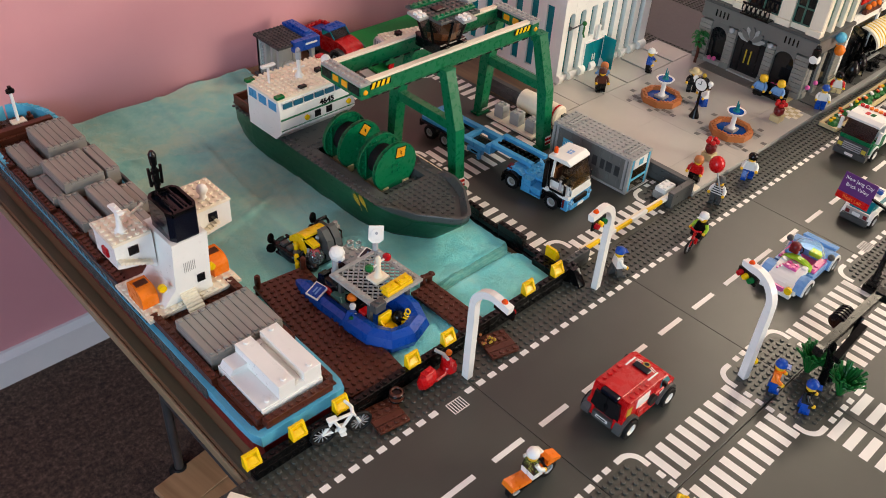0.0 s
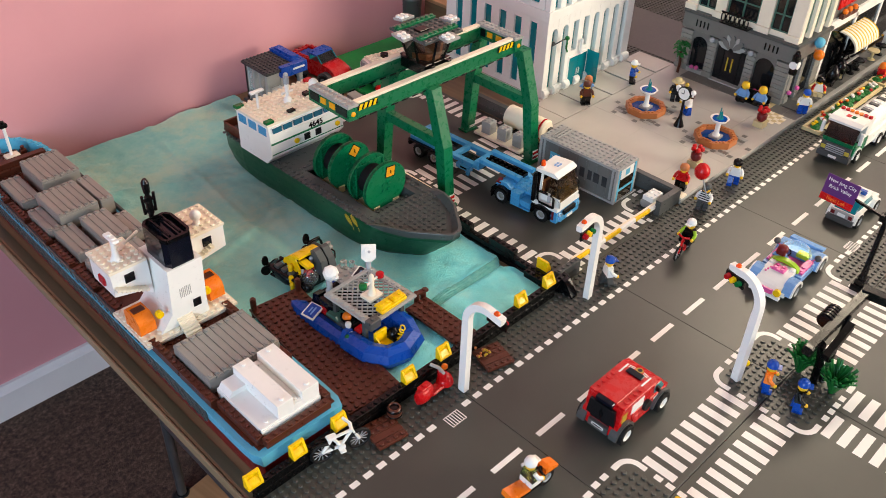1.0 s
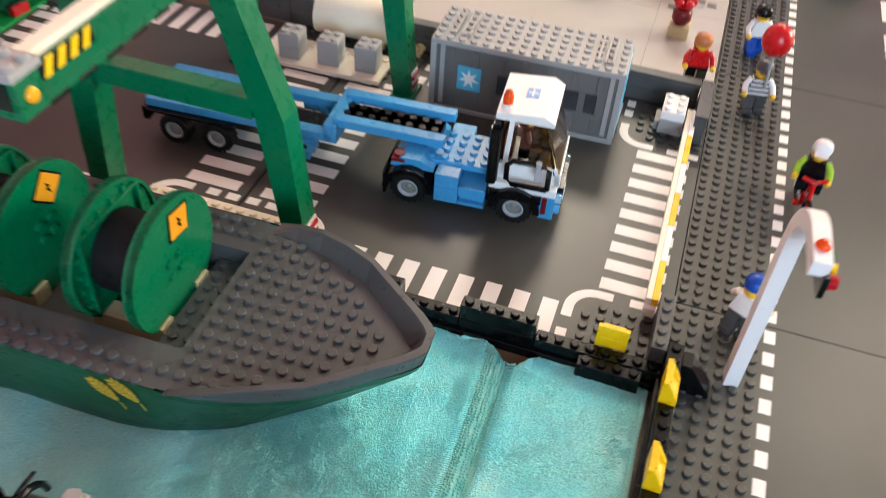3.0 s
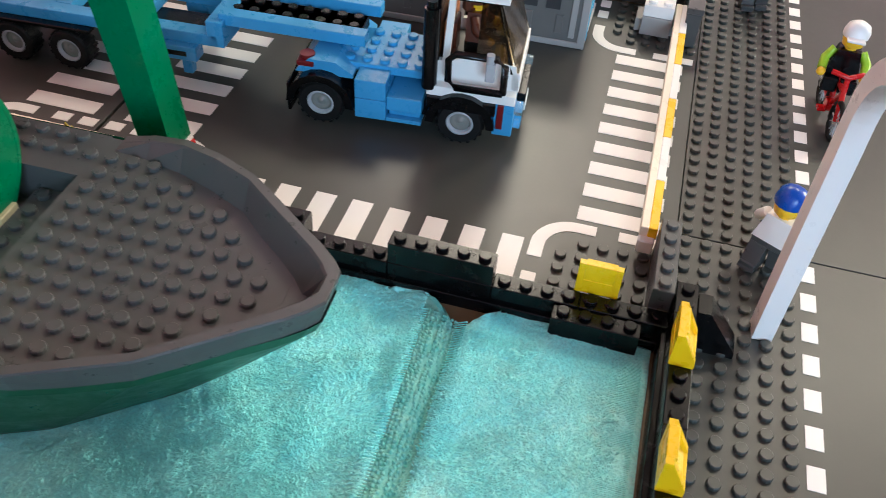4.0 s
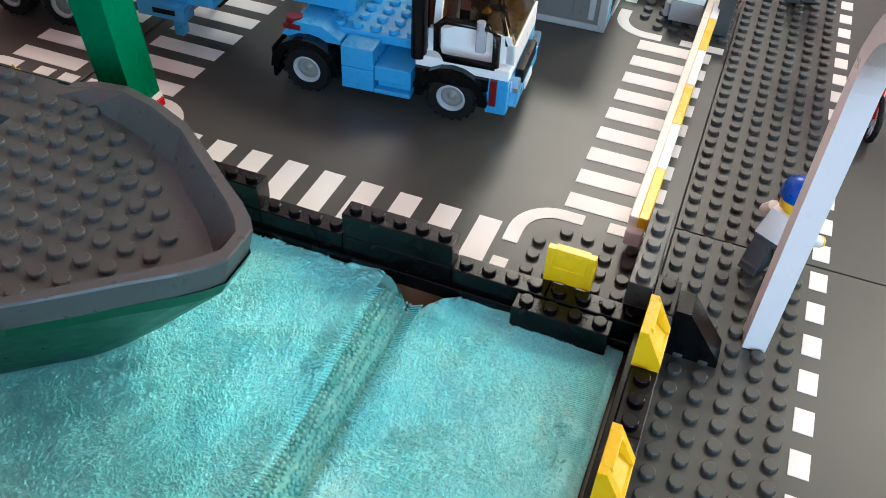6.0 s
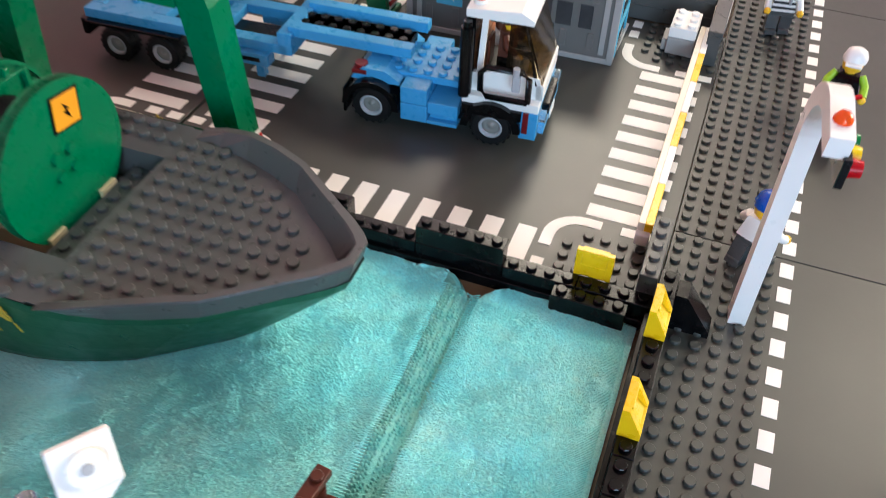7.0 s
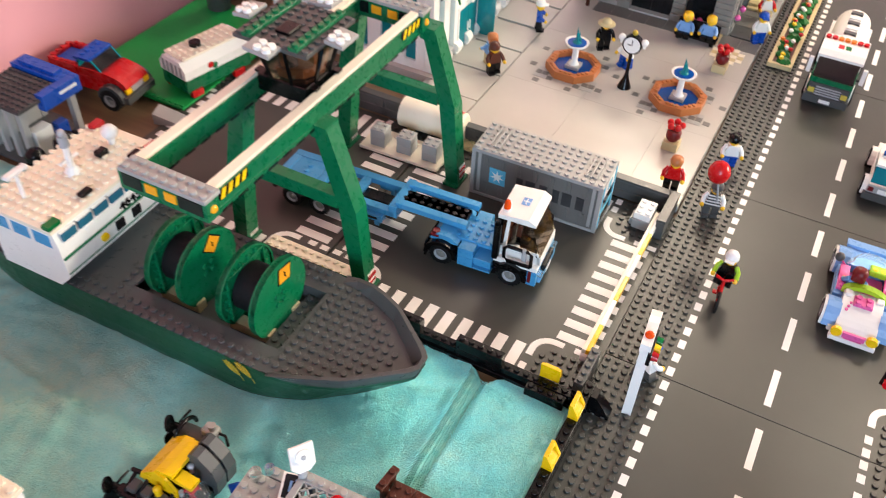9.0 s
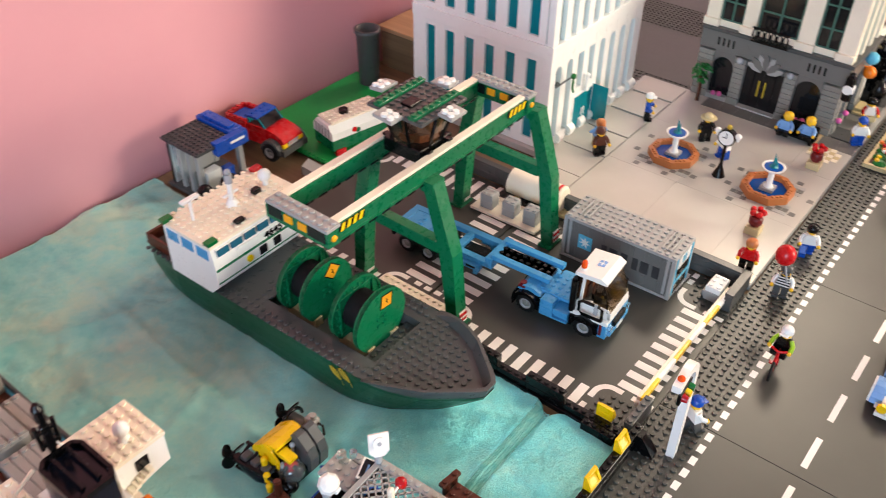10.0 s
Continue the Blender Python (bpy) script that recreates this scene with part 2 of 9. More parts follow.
    def brick(self, x, y, z, nx, ny, h=1.2, studs=True, seg=10, gap=0.012):
        self.box(x + gap, y + gap, z, x + nx - gap, y + ny - gap, z + h)
        if studs:
            self.studs(x, y, z + h, int(nx), int(ny), seg)
        return self

    def prism(self, pts, axis, a0, a1, smooth=False):
        """A closed outline in the two other axes (in their order), drawn out along axis."""
        n = len(pts)

        def at(p, a):
            return {"x": (a, p[0], p[1]), "y": (p[0], a, p[1]), "z": (p[0], p[1], a)}[axis]
        area = sum(pts[i][0] * pts[(i + 1) % n][1] - pts[(i + 1) % n][0] * pts[i][1] for i in range(n))
        if (area < 0) != (axis == "y"):
            pts = pts[::-1]
        vs = [at(p, a0) for p in pts] + [at(p, a1) for p in pts]
        self.add(vs, [[i, (i + 1) % n, n + (i + 1) % n, n + i] for i in range(n)], smooth)
        return self.add(vs[:n][::-1] + vs[n:], [list(range(n)), list(range(n, 2 * n))])

    def lathe(self, prof, x=0, y=0, seg=16, smooth=True):
        vs = [(x + r * math.cos(2 * math.pi * i / seg), y + r * math.sin(2 * math.pi * i / seg), z) for r, z in prof for i in range(seg)]
        fs = [[k * seg + i, k * seg + (i + 1) % seg, (k + 1) * seg + (i + 1) % seg, (k + 1) * seg + i] for k in range(len(prof) - 1) for i in range(seg)]
        self.add(vs, fs, smooth)
        if prof[0][0] > 0.001:
            self.add(vs[:seg][::-1], [list(range(seg))])
        if prof[-1][0] > 0.001:
            self.add(vs[-seg:], [list(range(seg))])
        return self

    def ball(self, x, y, z, r, seg=12, squash=1.0):
        prof = [(max(0.0, r * math.sin(a)), z - squash * r * math.cos(a)) for a in [math.pi * k / 8 for k in range(9)]]
        prof[0], prof[-1] = (0.0, z - squash * r), (0.0, z + squash * r)
        return self.lathe(prof, x, y, seg)

    def spin(self, prof, axis, c0, c1, seg=24):
        """A turned shape: prof of (radius, along), about a line along axis x or y."""
        keep = self.t
        if axis == "y":
            self.t = keep @ Matrix(((1, 0, 0, c0), (0, 0, 1, 0), (0, -1, 0, c1), (0, 0, 0, 1)))
        else:
            self.t = keep @ Matrix(((0, 0, 1, 0), (1, 0, 0, c0), (0, 1, 0, c1), (0, 0, 0, 1)))
        self.lathe(prof, 0, 0, seg)
        self.t = keep
        return self

    def tube(self, pts, r, seg=8, flat=1.0):
        pts = [Vector(p) for p in pts]
        rings = []
        for i, p in enumerate(pts):
            d = (pts[min(i + 1, len(pts) - 1)] - pts[max(i - 1, 0)]).normalized()
            side = d.cross(Vector((0, 0, 1))) if abs(d.z) < 0.95 else d.cross(Vector((0, 1, 0)))
            side.normalize()
            up = side.cross(d)
            rings.append([p + r * math.cos(2 * math.pi * k / seg) * side + flat * r * math.sin(2 * math.pi * k / seg) * up for k in range(seg)])
        vs = [q for ring in rings for q in ring]
        fs = [[k * seg + i, (k + 1) * seg + i, (k + 1) * seg + (i + 1) % seg, k * seg + (i + 1) % seg] for k in range(len(pts) - 1) for i in range(seg)]
        self.add(vs, fs, True)
        return self.add(rings[0] + rings[-1], [list(range(seg)), list(range(2 * seg - 1, seg - 1, -1))])

    def beam(self, a, b, w, h):
        """A square bar from a to b."""
        a, b = Vector(a), Vector(b)
        d = (b - a).normalized()
        side = d.cross(Vector((0, 0, 1))) if abs(d.z) < 0.98 else Vector((1, 0, 0))
        side.normalize()
        up = side.cross(d)
        vs = [p + sx * w / 2 * side + sy * h / 2 * up for p in (a, b) for sx, sy in ((-1, -1), (1, -1), (1, 1), (-1, 1))]
        return self.add(vs, [[0, 1, 2, 3], [7, 6, 5, 4], [0, 4, 5, 1], [1, 5, 6, 2], [2, 6, 7, 3], [3, 7, 4, 0]])

    def mesh(self, name, mats):
        me = bpy.data.meshes.new(name)
        me.from_pydata([tuple(p * U) for p in self.v], [], self.f)
        for mt in mats:
            me.materials.append(mt)
        me.polygons.foreach_set("material_index", self.m)
        me.polygons.foreach_set("use_smooth", self.s)
        me.update()
        return me


def mats_of(mat):
    return mat if isinstance(mat, (list, tuple)) else [mat]


def part(name, shape, mat, parent, label=""):
    ob = new(name, shape.mesh(name, mats_of(mat)))
    if mat is SMOKE or mat is CLEAR or mat is DSMOKE:
        ob.visible_shadow = False
    ob.parent = parent
    return tagged(ob, label)


def solo(name, shape, mat, x=0, y=0, z=0, rz=0, label="", category="", group="", kind=""):
    ob = new(name, shape.mesh(name, mats_of(mat)))
    ob.matrix_basis = pose(x * U, y * U, z * U, 0, 0, rz)
    return tagged(ob, label, category, group, kind)


def thing(name, x=0, y=0, z=0, rz=0, label="", category="", group="", kind=""):
    ob = new(name)
    ob.empty_display_size = 0.02
    ob.matrix_basis = pose(x * U, y * U, z * U, 0, 0, rz)
    return tagged(ob, label, category, group, kind)


def S():
    return Shape()


def fitted(t, x0, y0, x1, y1, sx=1.0, sy=1.0, sz=1.0, rz=0.0):
    """Sets a thing drawn about (x0, y0) down at (x1, y1), in its true proportions."""
    t.matrix_basis = pose(x1 * U, y1 * U, 0, 0, 0, rz) @ Matrix.Diagonal((sx, sy, sz, 1)) @ pose(-x0 * U, -y0 * U, 0)
    return t


def letters(name, text, size, mat, parent, m, label="", depth=0.02, bold=0.0):
    """Raised print, as a mesh."""
    cu = bpy.data.curves.new(name, "FONT")
    cu.body, cu.size, cu.extrude, cu.align_x, cu.align_y = text, size * U, depth * U, "CENTER", "CENTER"
    cu.offset = bold * size * U
    tmp = new("lettering_curve", cu)
    me = bpy.data.meshes.new_from_object(tmp.evaluated_get(bpy.context.evaluated_depsgraph_get()))
    bpy.data.objects.remove(tmp)
    bpy.data.curves.remove(cu)
    me.materials.clear()
    me.materials.append(mat)
    ob = new(name, me)
    ob.parent = parent
    ob.matrix_basis = m
    return tagged(ob, label)


def lpose(x, y, z, rx=0, ry=0, rz=0):
    return pose(x * U, y * U, z * U, rx, ry, rz)


# ---- the room ----
WALL_Y, FLOOR_Z = 82.6, -49.0


def room():
    x0, x1, y0, zc = -235.0, 330.0, -300.0, 215.0
    s = S().box(x0, WALL_Y, FLOOR_Z, 122, WALL_Y + 12, zc, 0.0)
    # added stretch, lilac so the back road plates mirror less pink
    solo("wall_reflection", S().box(122, WALL_Y - 0.3, FLOOR_Z, x1, WALL_Y + 12, zc, 0.0), LILAC, label="added pale lilac painted plaster wall", category="wall", kind="structure")
    solo("wall_north", s, PAINT, label="smooth matt pink painted plaster wall behind the table", category="wall", kind="structure")
    # side and back walls with window openings
    s = S().box(x1, y0, FLOOR_Z, x1 + 12, WALL_Y + 12, zc, 0)
    solo("wall_east", s, LILAC, label="added pale lilac painted plaster wall", category="wall", kind="structure")
    s = S()
    s.box(x0 - 12, y0, FLOOR_Z, x0, -185, zc, 0).box(x0 - 12, -40, FLOOR_Z, x0, WALL_Y + 12, zc, 0)
    s.box(x0 - 12, -185, FLOOR_Z, x0, -40, 25, 0).box(x0 - 12, -185, 165, x0, -40, zc, 0)
    solo("wall_west", s, LILAC, label="pale lilac wall with a window opening", category="wall", kind="structure")
    s = S()
    s.box(x0 - 12, y0 - 12, FLOOR_Z, 140, y0, zc, 0).box(315, y0 - 12, FLOOR_Z, x1 + 12, y0, zc, 0)
    s.box(140, y0 - 12, FLOOR_Z, 315, y0, 22, 0).box(140, y0 - 12, 168, 315, y0, zc, 0)
    solo("wall_south", s, PAINT, label="pink painted wall with a window opening", category="wall", kind="structure")
    solo("ceiling", S().box(x0 - 12, y0 - 12, zc, x1 + 12, WALL_Y + 12, zc + 10, 0), CEIL, label="plain mid grey painted ceiling", category="ceiling", kind="structure")
    solo("floor", S().box(x0 - 12, y0 - 12, FLOOR_Z - 10, x1 + 12, WALL_Y + 12, FLOOR_Z, 0), CARPET, label="short brown speckled carpet floor", category="floor", kind="structure")
    s = S().prism([(WALL_Y, FLOOR_Z), (WALL_Y, FLOOR_Z + 7.2), (WALL_Y - 0.7, FLOOR_Z + 7.2), (WALL_Y - 1.3, FLOOR_Z + 6.4), (WALL_Y - 1.8, FLOOR_Z + 6), (WALL_Y - 1.8, FLOOR_Z)], "x", x0, x1)
    solo("baseboard", s, GLOSSW, label="white gloss painted wooden skirting board", category="skirting board", kind="structure")


room()


def table():
    t = thing("table", 0, 0, FLOOR_Z, label="long wooden table with dark metal trestle legs", category="table")
    z = -FLOOR_Z - 0.45
    part("tabletop", S().box(-29, -70, z - 1.3, 200, 81.9, z, 0.15), [WOOD], t)
    part("inlay", S().box(-28.6, -70, z, -27.2, 81.9, z + 0.06, 0.02), OLIVE, t, "dark olive strip along the table edge")
    part("edging", S().box(-29.4, -70, z - 1.4, -29.02, 81.9, z + 0.1, 0.1), [EDGEW], t, "worn brown wooden edge strip")
    for x in (-20, 90, 185):
        for y in (-58, 42):
            leg = part("leg", S().tube([(x, y, 0.6), (x, y, z - 1.3)], 0.8, 12), METAL, t)
            part("foot", S().lathe([(1.9, 0), (1.9, 0.8), (1.1, 1.6)], x, y, 14), RUBBER, leg)
        part("rail", S().tube([(x, -58, 20), (x, 42, 20)], 0.75, 8), METAL, t)
    return t


table()


def floor_board():
    t = thing("wooden_board", -23.5, 26, FLOOR_Z, 8, label="pale wooden board lying on the carpet under the table", category="board")
    for k in range(2):
        part("plank", S().box(0, 7.6 * k, 0, 16, 7.6 * k + 7.5, 1.4, 0.15), PINE, t)


floor_board()


# ---- road baseplates ----
class Marks(list):
    """Painted bars on a road plate, alike ones on one mesh."""
    shared = {}

    def bar(self, x0, y0, z0, x1, y1, z1):
        self.append((x0, y0, z0, round(x1 - x0, 3), round(y1 - y0, 3), z1 - z0))

    def lay(self, t):
        for q in self:
            if isinstance(q, Shape):
                part("road_marking", q, PRINT, t, "white printed kerb line")
                continue
            x, y, z, w, d, h = q
            if (w, d) not in self.shared:
                self.shared[w, d] = S().box(0, 0, 0, w, d, h, 0).mesh("road_marking", [PRINT])
            ob = new("road_marking", self.shared[w, d])
            ob.parent, ob.matrix_basis = t, lpose(x, y, z)


def corner_marks(s, x, y, sx, sy):
    """The white kerb line round a plate's studded corner, on two sides at once."""
    def P(a, b):
        return (x + sx * a, y + sy * b)
    w, z0, z1 = 0.36, 0.002, 0.03
    path = [(4.0, 6.75), (5.0, 6.75)] + [(5.0 + 1.75 * math.sin(a), 5.0 + 1.75 * math.cos(a)) for a in [math.pi / 2 * k / 8 for k in range(1, 9)]] + [(6.75, 4.0)]
    inner, outer = [], []
    for i, p in enumerate(path):
        d = (Vector(path[min(i + 1, len(path) - 1)]) - Vector(path[max(i - 1, 0)])).normalized()
        n = Vector((-d.y, d.x)) * w
        inner.append(P(*(Vector(p) + n)))
        outer.append(P(*(Vector(p) - n)))
    s.append(S().prism(inner + outer[::-1], "z", z0, z1))
    for d in (2.35, 0.75):
        for a, b in ((d, 6.75), (6.75, d)):
            px, py = P(a, b)
            s.bar(px - (0.5 if b > 6 else w), py - (w if b > 6 else 0.5), z0, px + (0.5 if b > 6 else w), py + (w if b > 6 else 0.5), z1)


def zebra(s, x, y, along_x):
    z0, z1 = 0.002, 0.03
    for k in range(9):
        c = 8 + 2 * k
        if along_x:
            s.bar(x + c - 0.56, y, z0, x + c + 0.56, y + 4.3, z1)
        else:
            s.bar(x, y + c - 0.56, z0, x + 4.3, y + c + 0.56, z1)


def road_plate(x, y, open_sides, label, drain=None, drain_s=None, seg=10):
    """A 32-stud printed road plate. open_sides: where a road leaves it (n, s, e, w)."""
    t = thing("road_baseplate", x, y, 0, label=label, category="road plate", kind="structure")
    s = S().box(0.03, 0.03, -0.4, 31.97, 31.97, 0, 0.03)
    m = Marks()
    studs = S()
    cross = len(open_sides) > 2
    for j in range(32):
        for i in range(32):
            lowx, highx, lowy, highy = i < 6, i > 25, j < 6, j > 25
            if cross:
                corner = (lowx or highx) and (lowy or highy)
                side = (lowy and "s" not in open_sides) or (highy and "n" not in open_sides) or (lowx and "w" not in open_sides) or (highx and "e" not in open_sides)
                ok = corner or side
                for cx, cy in ((5, 5), (26, 5), (5, 26), (26, 26)):  # the rounded tips
                    if (i, j) == (cx, cy) and not side:
                        ok = False
            else:
                ok = (lowy or highy) if "e" in open_sides else (lowx or highx)
            if ok:
                studs.stud(i + 0.5, j + 0.5, 0, seg)
    z0, z1 = 0.002, 0.03
    if cross:
        for cx, cy, sx, sy, sides in ((0, 0, 1, 1, "sw"), (32, 0, -1, 1, "se"), (0, 32, 1, -1, "nw"), (32, 32, -1, -1, "ne")):
            if all(q in open_sides for q in sides):
                corner_marks(m, cx, cy, sx, sy)
        if "s" in open_sides:
            zebra(m, 0, 0.85, True)
        if "n" in open_sides:
            zebra(m, 0, 26.8, True)
        if "w" in open_sides and "e" not in open_sides or len(open_sides) == 4:
            zebra(m, 0.85, 0, False)
            zebra(m, 26.8, 0, False)
    for side, yy in (("s", 6.48), ("n", 25.52)):
        if side not in open_sides:
            for k in range(16):
                a = 0.42 + 2 * k
                if drain and side == "n" and abs(a + 0.58 - drain) < 2.1:
                    continue
                if drain_s and side == "s" and abs(a + 0.58 - drain_s) < 1.6:
                    continue
                m.bar(a, yy - 0.37, z0, a + 1.16, yy + 0.37, z1)
    if "e" in open_sides and len(open_sides) < 4:
        for k in range(4):
            m.bar(1.55 + 8 * k, 15.7, z0, 6.45 + 8 * k, 16.4, z1)
    for d, y0 in ((drain, 23.8), (drain_s, 5.9)):
        if d:
            m.bar(d - 1.2, y0, z0, d + 1.2, y0 + 0.1, z1)
            m.bar(d - 1.2, y0 + 1.7, z0, d + 1.2, y0 + 1.8, z1)
            for k in range(7):
                m.bar(d - 1.2 + 0.38 * k, y0 + 0.1, z0, d - 1.08 + 0.38 * k, y0 + 1.7, z1)
    part("plate", s, PLATE, t)
    tagged(part("studs", studs, PLATE, t), kind="stuff")
    m.lay(t)
    return t


STR = "dark grey printed road baseplate with studded pavements"
JUN = "dark grey junction road baseplate with white crossings"
road_plate(-64.25, -32.2, "ew", STR)
road_plate(-32.25, -32.2, "ew", STR, drain=28.2)
road_plate(-0.25, -32.2, "ews", JUN)
road_plate(31.75, -32.2, "ews", JUN)
for px in (63.75, 95.75, 127.75, 159.75):
    road_plate(px, -32.2, "ew", STR, drain_s=2.95 if px < 64 else None, seg=8)
road_plate(-0.25, -64.26, "nsew", JUN)
road_plate(31.75, -64.26, "nsew", JUN)
road_plate(23.72, -0.22, "nsew", JUN)
road_plate(23.62, 31.9, "nsew", JUN, seg=8)


# ---- the harbour: towel, quay walls, piers ----
def towel_height(x, y):
    z = 0.1 + 0.4 * noise.noise((x * 0.09, y * 0.07, 1.3)) + 0.2 * noise.noise((x * 0.3, y * 0.22, 4.1))
    z += 0.17 * noise.noise((x * 0.55, y * 0.5, 6.2)) + 0.09 * noise.noise((x * 1.2, y * 1.1, 2.2))
    # soft creases left from folding
    z += 0.3 * math.exp(-((y - 41 - 0.25 * x) / 0.8) ** 2) + 0.25 * math.exp(-((x + 3.5 - 0.1 * y) / 0.7) ** 2) + 0.25 * math.exp(-((y - 60 + 0.5 * x) / 0.9) ** 2)
    z += 0.16 * max(0.0, noise.noise(((x + y) * 0.25, (x - y) * 0.06, 2.7))) * 2
    # a stitched seam runs across near the quay corner
    seam = math.exp(-((y - 9.9 - 0.03 * (x - 10)) / 0.9) ** 2) * (0.35 if 0 < x < 25 else 0.0)
    z += seam * 0.9 - 0.5 * math.exp(-((y - 9.0) / 0.35) ** 2) * (1 if 0 < x < 25 else 0)
    z += 0.25 * max(0, (y - 70) / 14) ** 2 * (0.5 + 0.5 * noise.noise((x * 0.1, 9, 2)))
    return max(-0.3, z)


def towel():
    x0, x1, y0, y1, st = -16.0, 24.0, 0.3, 81.3, 0.4
    nx, ny = int((x1 - x0) / st), int((y1 - y0) / st)
    s = S()
    vs = []
    for j in range(ny + 1):
        for i in range(nx + 1):
            x, y = x0 + i * st, y0 + j * st
            # the far edge is not quite straight, and the quay edge has a small gap at the seam
            yy = y + 0.6 * noise.noise((x * 0.13, 3, 3)) * (1 if j == ny else 0)
            edge = x1 - 0.5 + 0.35 * noise.noise((y * 0.25, 7, 7)) - 1.4 * math.exp(-((y - 9.0) / 0.9) ** 2)
            vs.append((min(x, edge), yy, towel_height(x, y)))
    n = nx + 1
    s.add(vs, [[j * n + i, j * n + i + 1, (j + 1) * n + i + 1, (j + 1) * n + i] for j in range(ny) for i in range(nx)], True)
    t = thing("towel", label="crumpled turquoise terry towel laid out as harbour water", category="towel")
    # the woven border under the knots
    for i, f in enumerate(s.f):
        c = sum((s.v[q] for q in f), Vector()) / 4
        if c.x > 0 and 8.5 < c.y - 0.03 * (c.x - 10) < 10.25:
            s.m[i] = 1
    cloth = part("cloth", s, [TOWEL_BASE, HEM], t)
    md = cloth.modifiers.new("thick", "SOLIDIFY")
    md.thickness, md.offset = 0.2 * U, -1
    # looped pile, denser where the camera comes close
    rnd = random.Random(5)
    vs, fs = [], []

    def tuft(x, y, h, w):
        """One cotton loop: a small grain lying over in the lie of the cloth."""
        z = towel_height(x, y)
        a = 3.0 * noise.noise((x * 0.3, y * 0.3, 8.0)) + rnd.uniform(-0.9, 0.9) + 0.8
        dx, dy = math.cos(a), math.sin(a)
        n = 2.6 * h
        o = len(vs)
        vs.extend([(x, y, z - 0.01), (x + dx * n, y + dy * n, z + 0.3 * h), (x + dx * n * 0.6 - dy * w, y + dy * n * 0.6 + dx * w, z - 0.01), (x + dx * n * 0.6 + dy * w, y + dy * n * 0.6 - dx * w, z - 0.01), (x + dx * n * 0.62, y + dy * n * 0.62, z + h)])
        fs.extend([[o, o + 3, o + 4], [o + 3, o + 1, o + 4], [o + 1, o + 2, o + 4], [o + 2, o, o + 4]])
    for k in range(60000):
        x, y = rnd.uniform(4, 23.4), rnd.uniform(1.1, 24)
        yy = y - 0.03 * (x - 10)
        if x > 22 and abs(y - 9) < 1.4 or 8.55 < yy < 10.2 and x > 0:
            continue
        if y < 1.9 and rnd.random() < (1.9 - y):
            continue
        tuft(x, y, rnd.uniform(0.05, 0.12), 0.05)
    for k in range(60000):
        x, y = rnd.uniform(-14, 23), rnd.uniform(1, 80.6)
        if x > 4 and y < 24:
            continue
        tuft(x, y, rnd.uniform(0.05, 0.11), 0.07)
    s2 = S()
    s2.add(vs, fs, True)
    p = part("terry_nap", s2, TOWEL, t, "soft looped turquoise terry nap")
    tagged(p, kind="stuff")
    # knotted border band with a groove, and ribbed edges on both sides of it
    s3 = S()
    for row in (8.75, 8.95, 9.15, 9.32, 9.62, 9.8, 9.98):
        x = 0.5
        while x < 22.6:
            yy = row + 0.03 * (x - 10) + rnd.uniform(-0.05, 0.05)
            r = rnd.uniform(0.075, 0.12)
            s3.lathe([(r, towel_height(x, yy) - 0.02), (r * 0.8, towel_height(x, yy) + r * 0.8), (0.0, towel_height(x, yy) + r * 1.2)], x, yy, 5)
            x += rnd.uniform(0.16, 0.26)
    b = part("border_band", s3, HEM, t, "knotted green woven border band")
    tagged(b, kind="stuff")
    s4 = S()
    for k in range(150):
        x = 0.6 + 0.147 * k
        for y0, y1 in ((8.2, 8.7), (10.05, 10.6)):
            d = 0.03 * (x - 10)
            s4.tube([(x, y0 + d, towel_height(x, y0 + d)), (x, y1 + d, towel_height(x, y1 + d) + 0.04)], 0.05, 4)
    for k in range(220):
        x = 4 + 0.088 * k
        s4.tube([(x, 0.6, towel_height(x, 0.6) + 0.02), (x, 1.9, towel_height(x, 1.9) + 0.02)], 0.035, 4)
    b = part("ribbing", s4, TOWEL, t, "fine ribbed weave beside the border")
    tagged(b, kind="stuff")


towel()


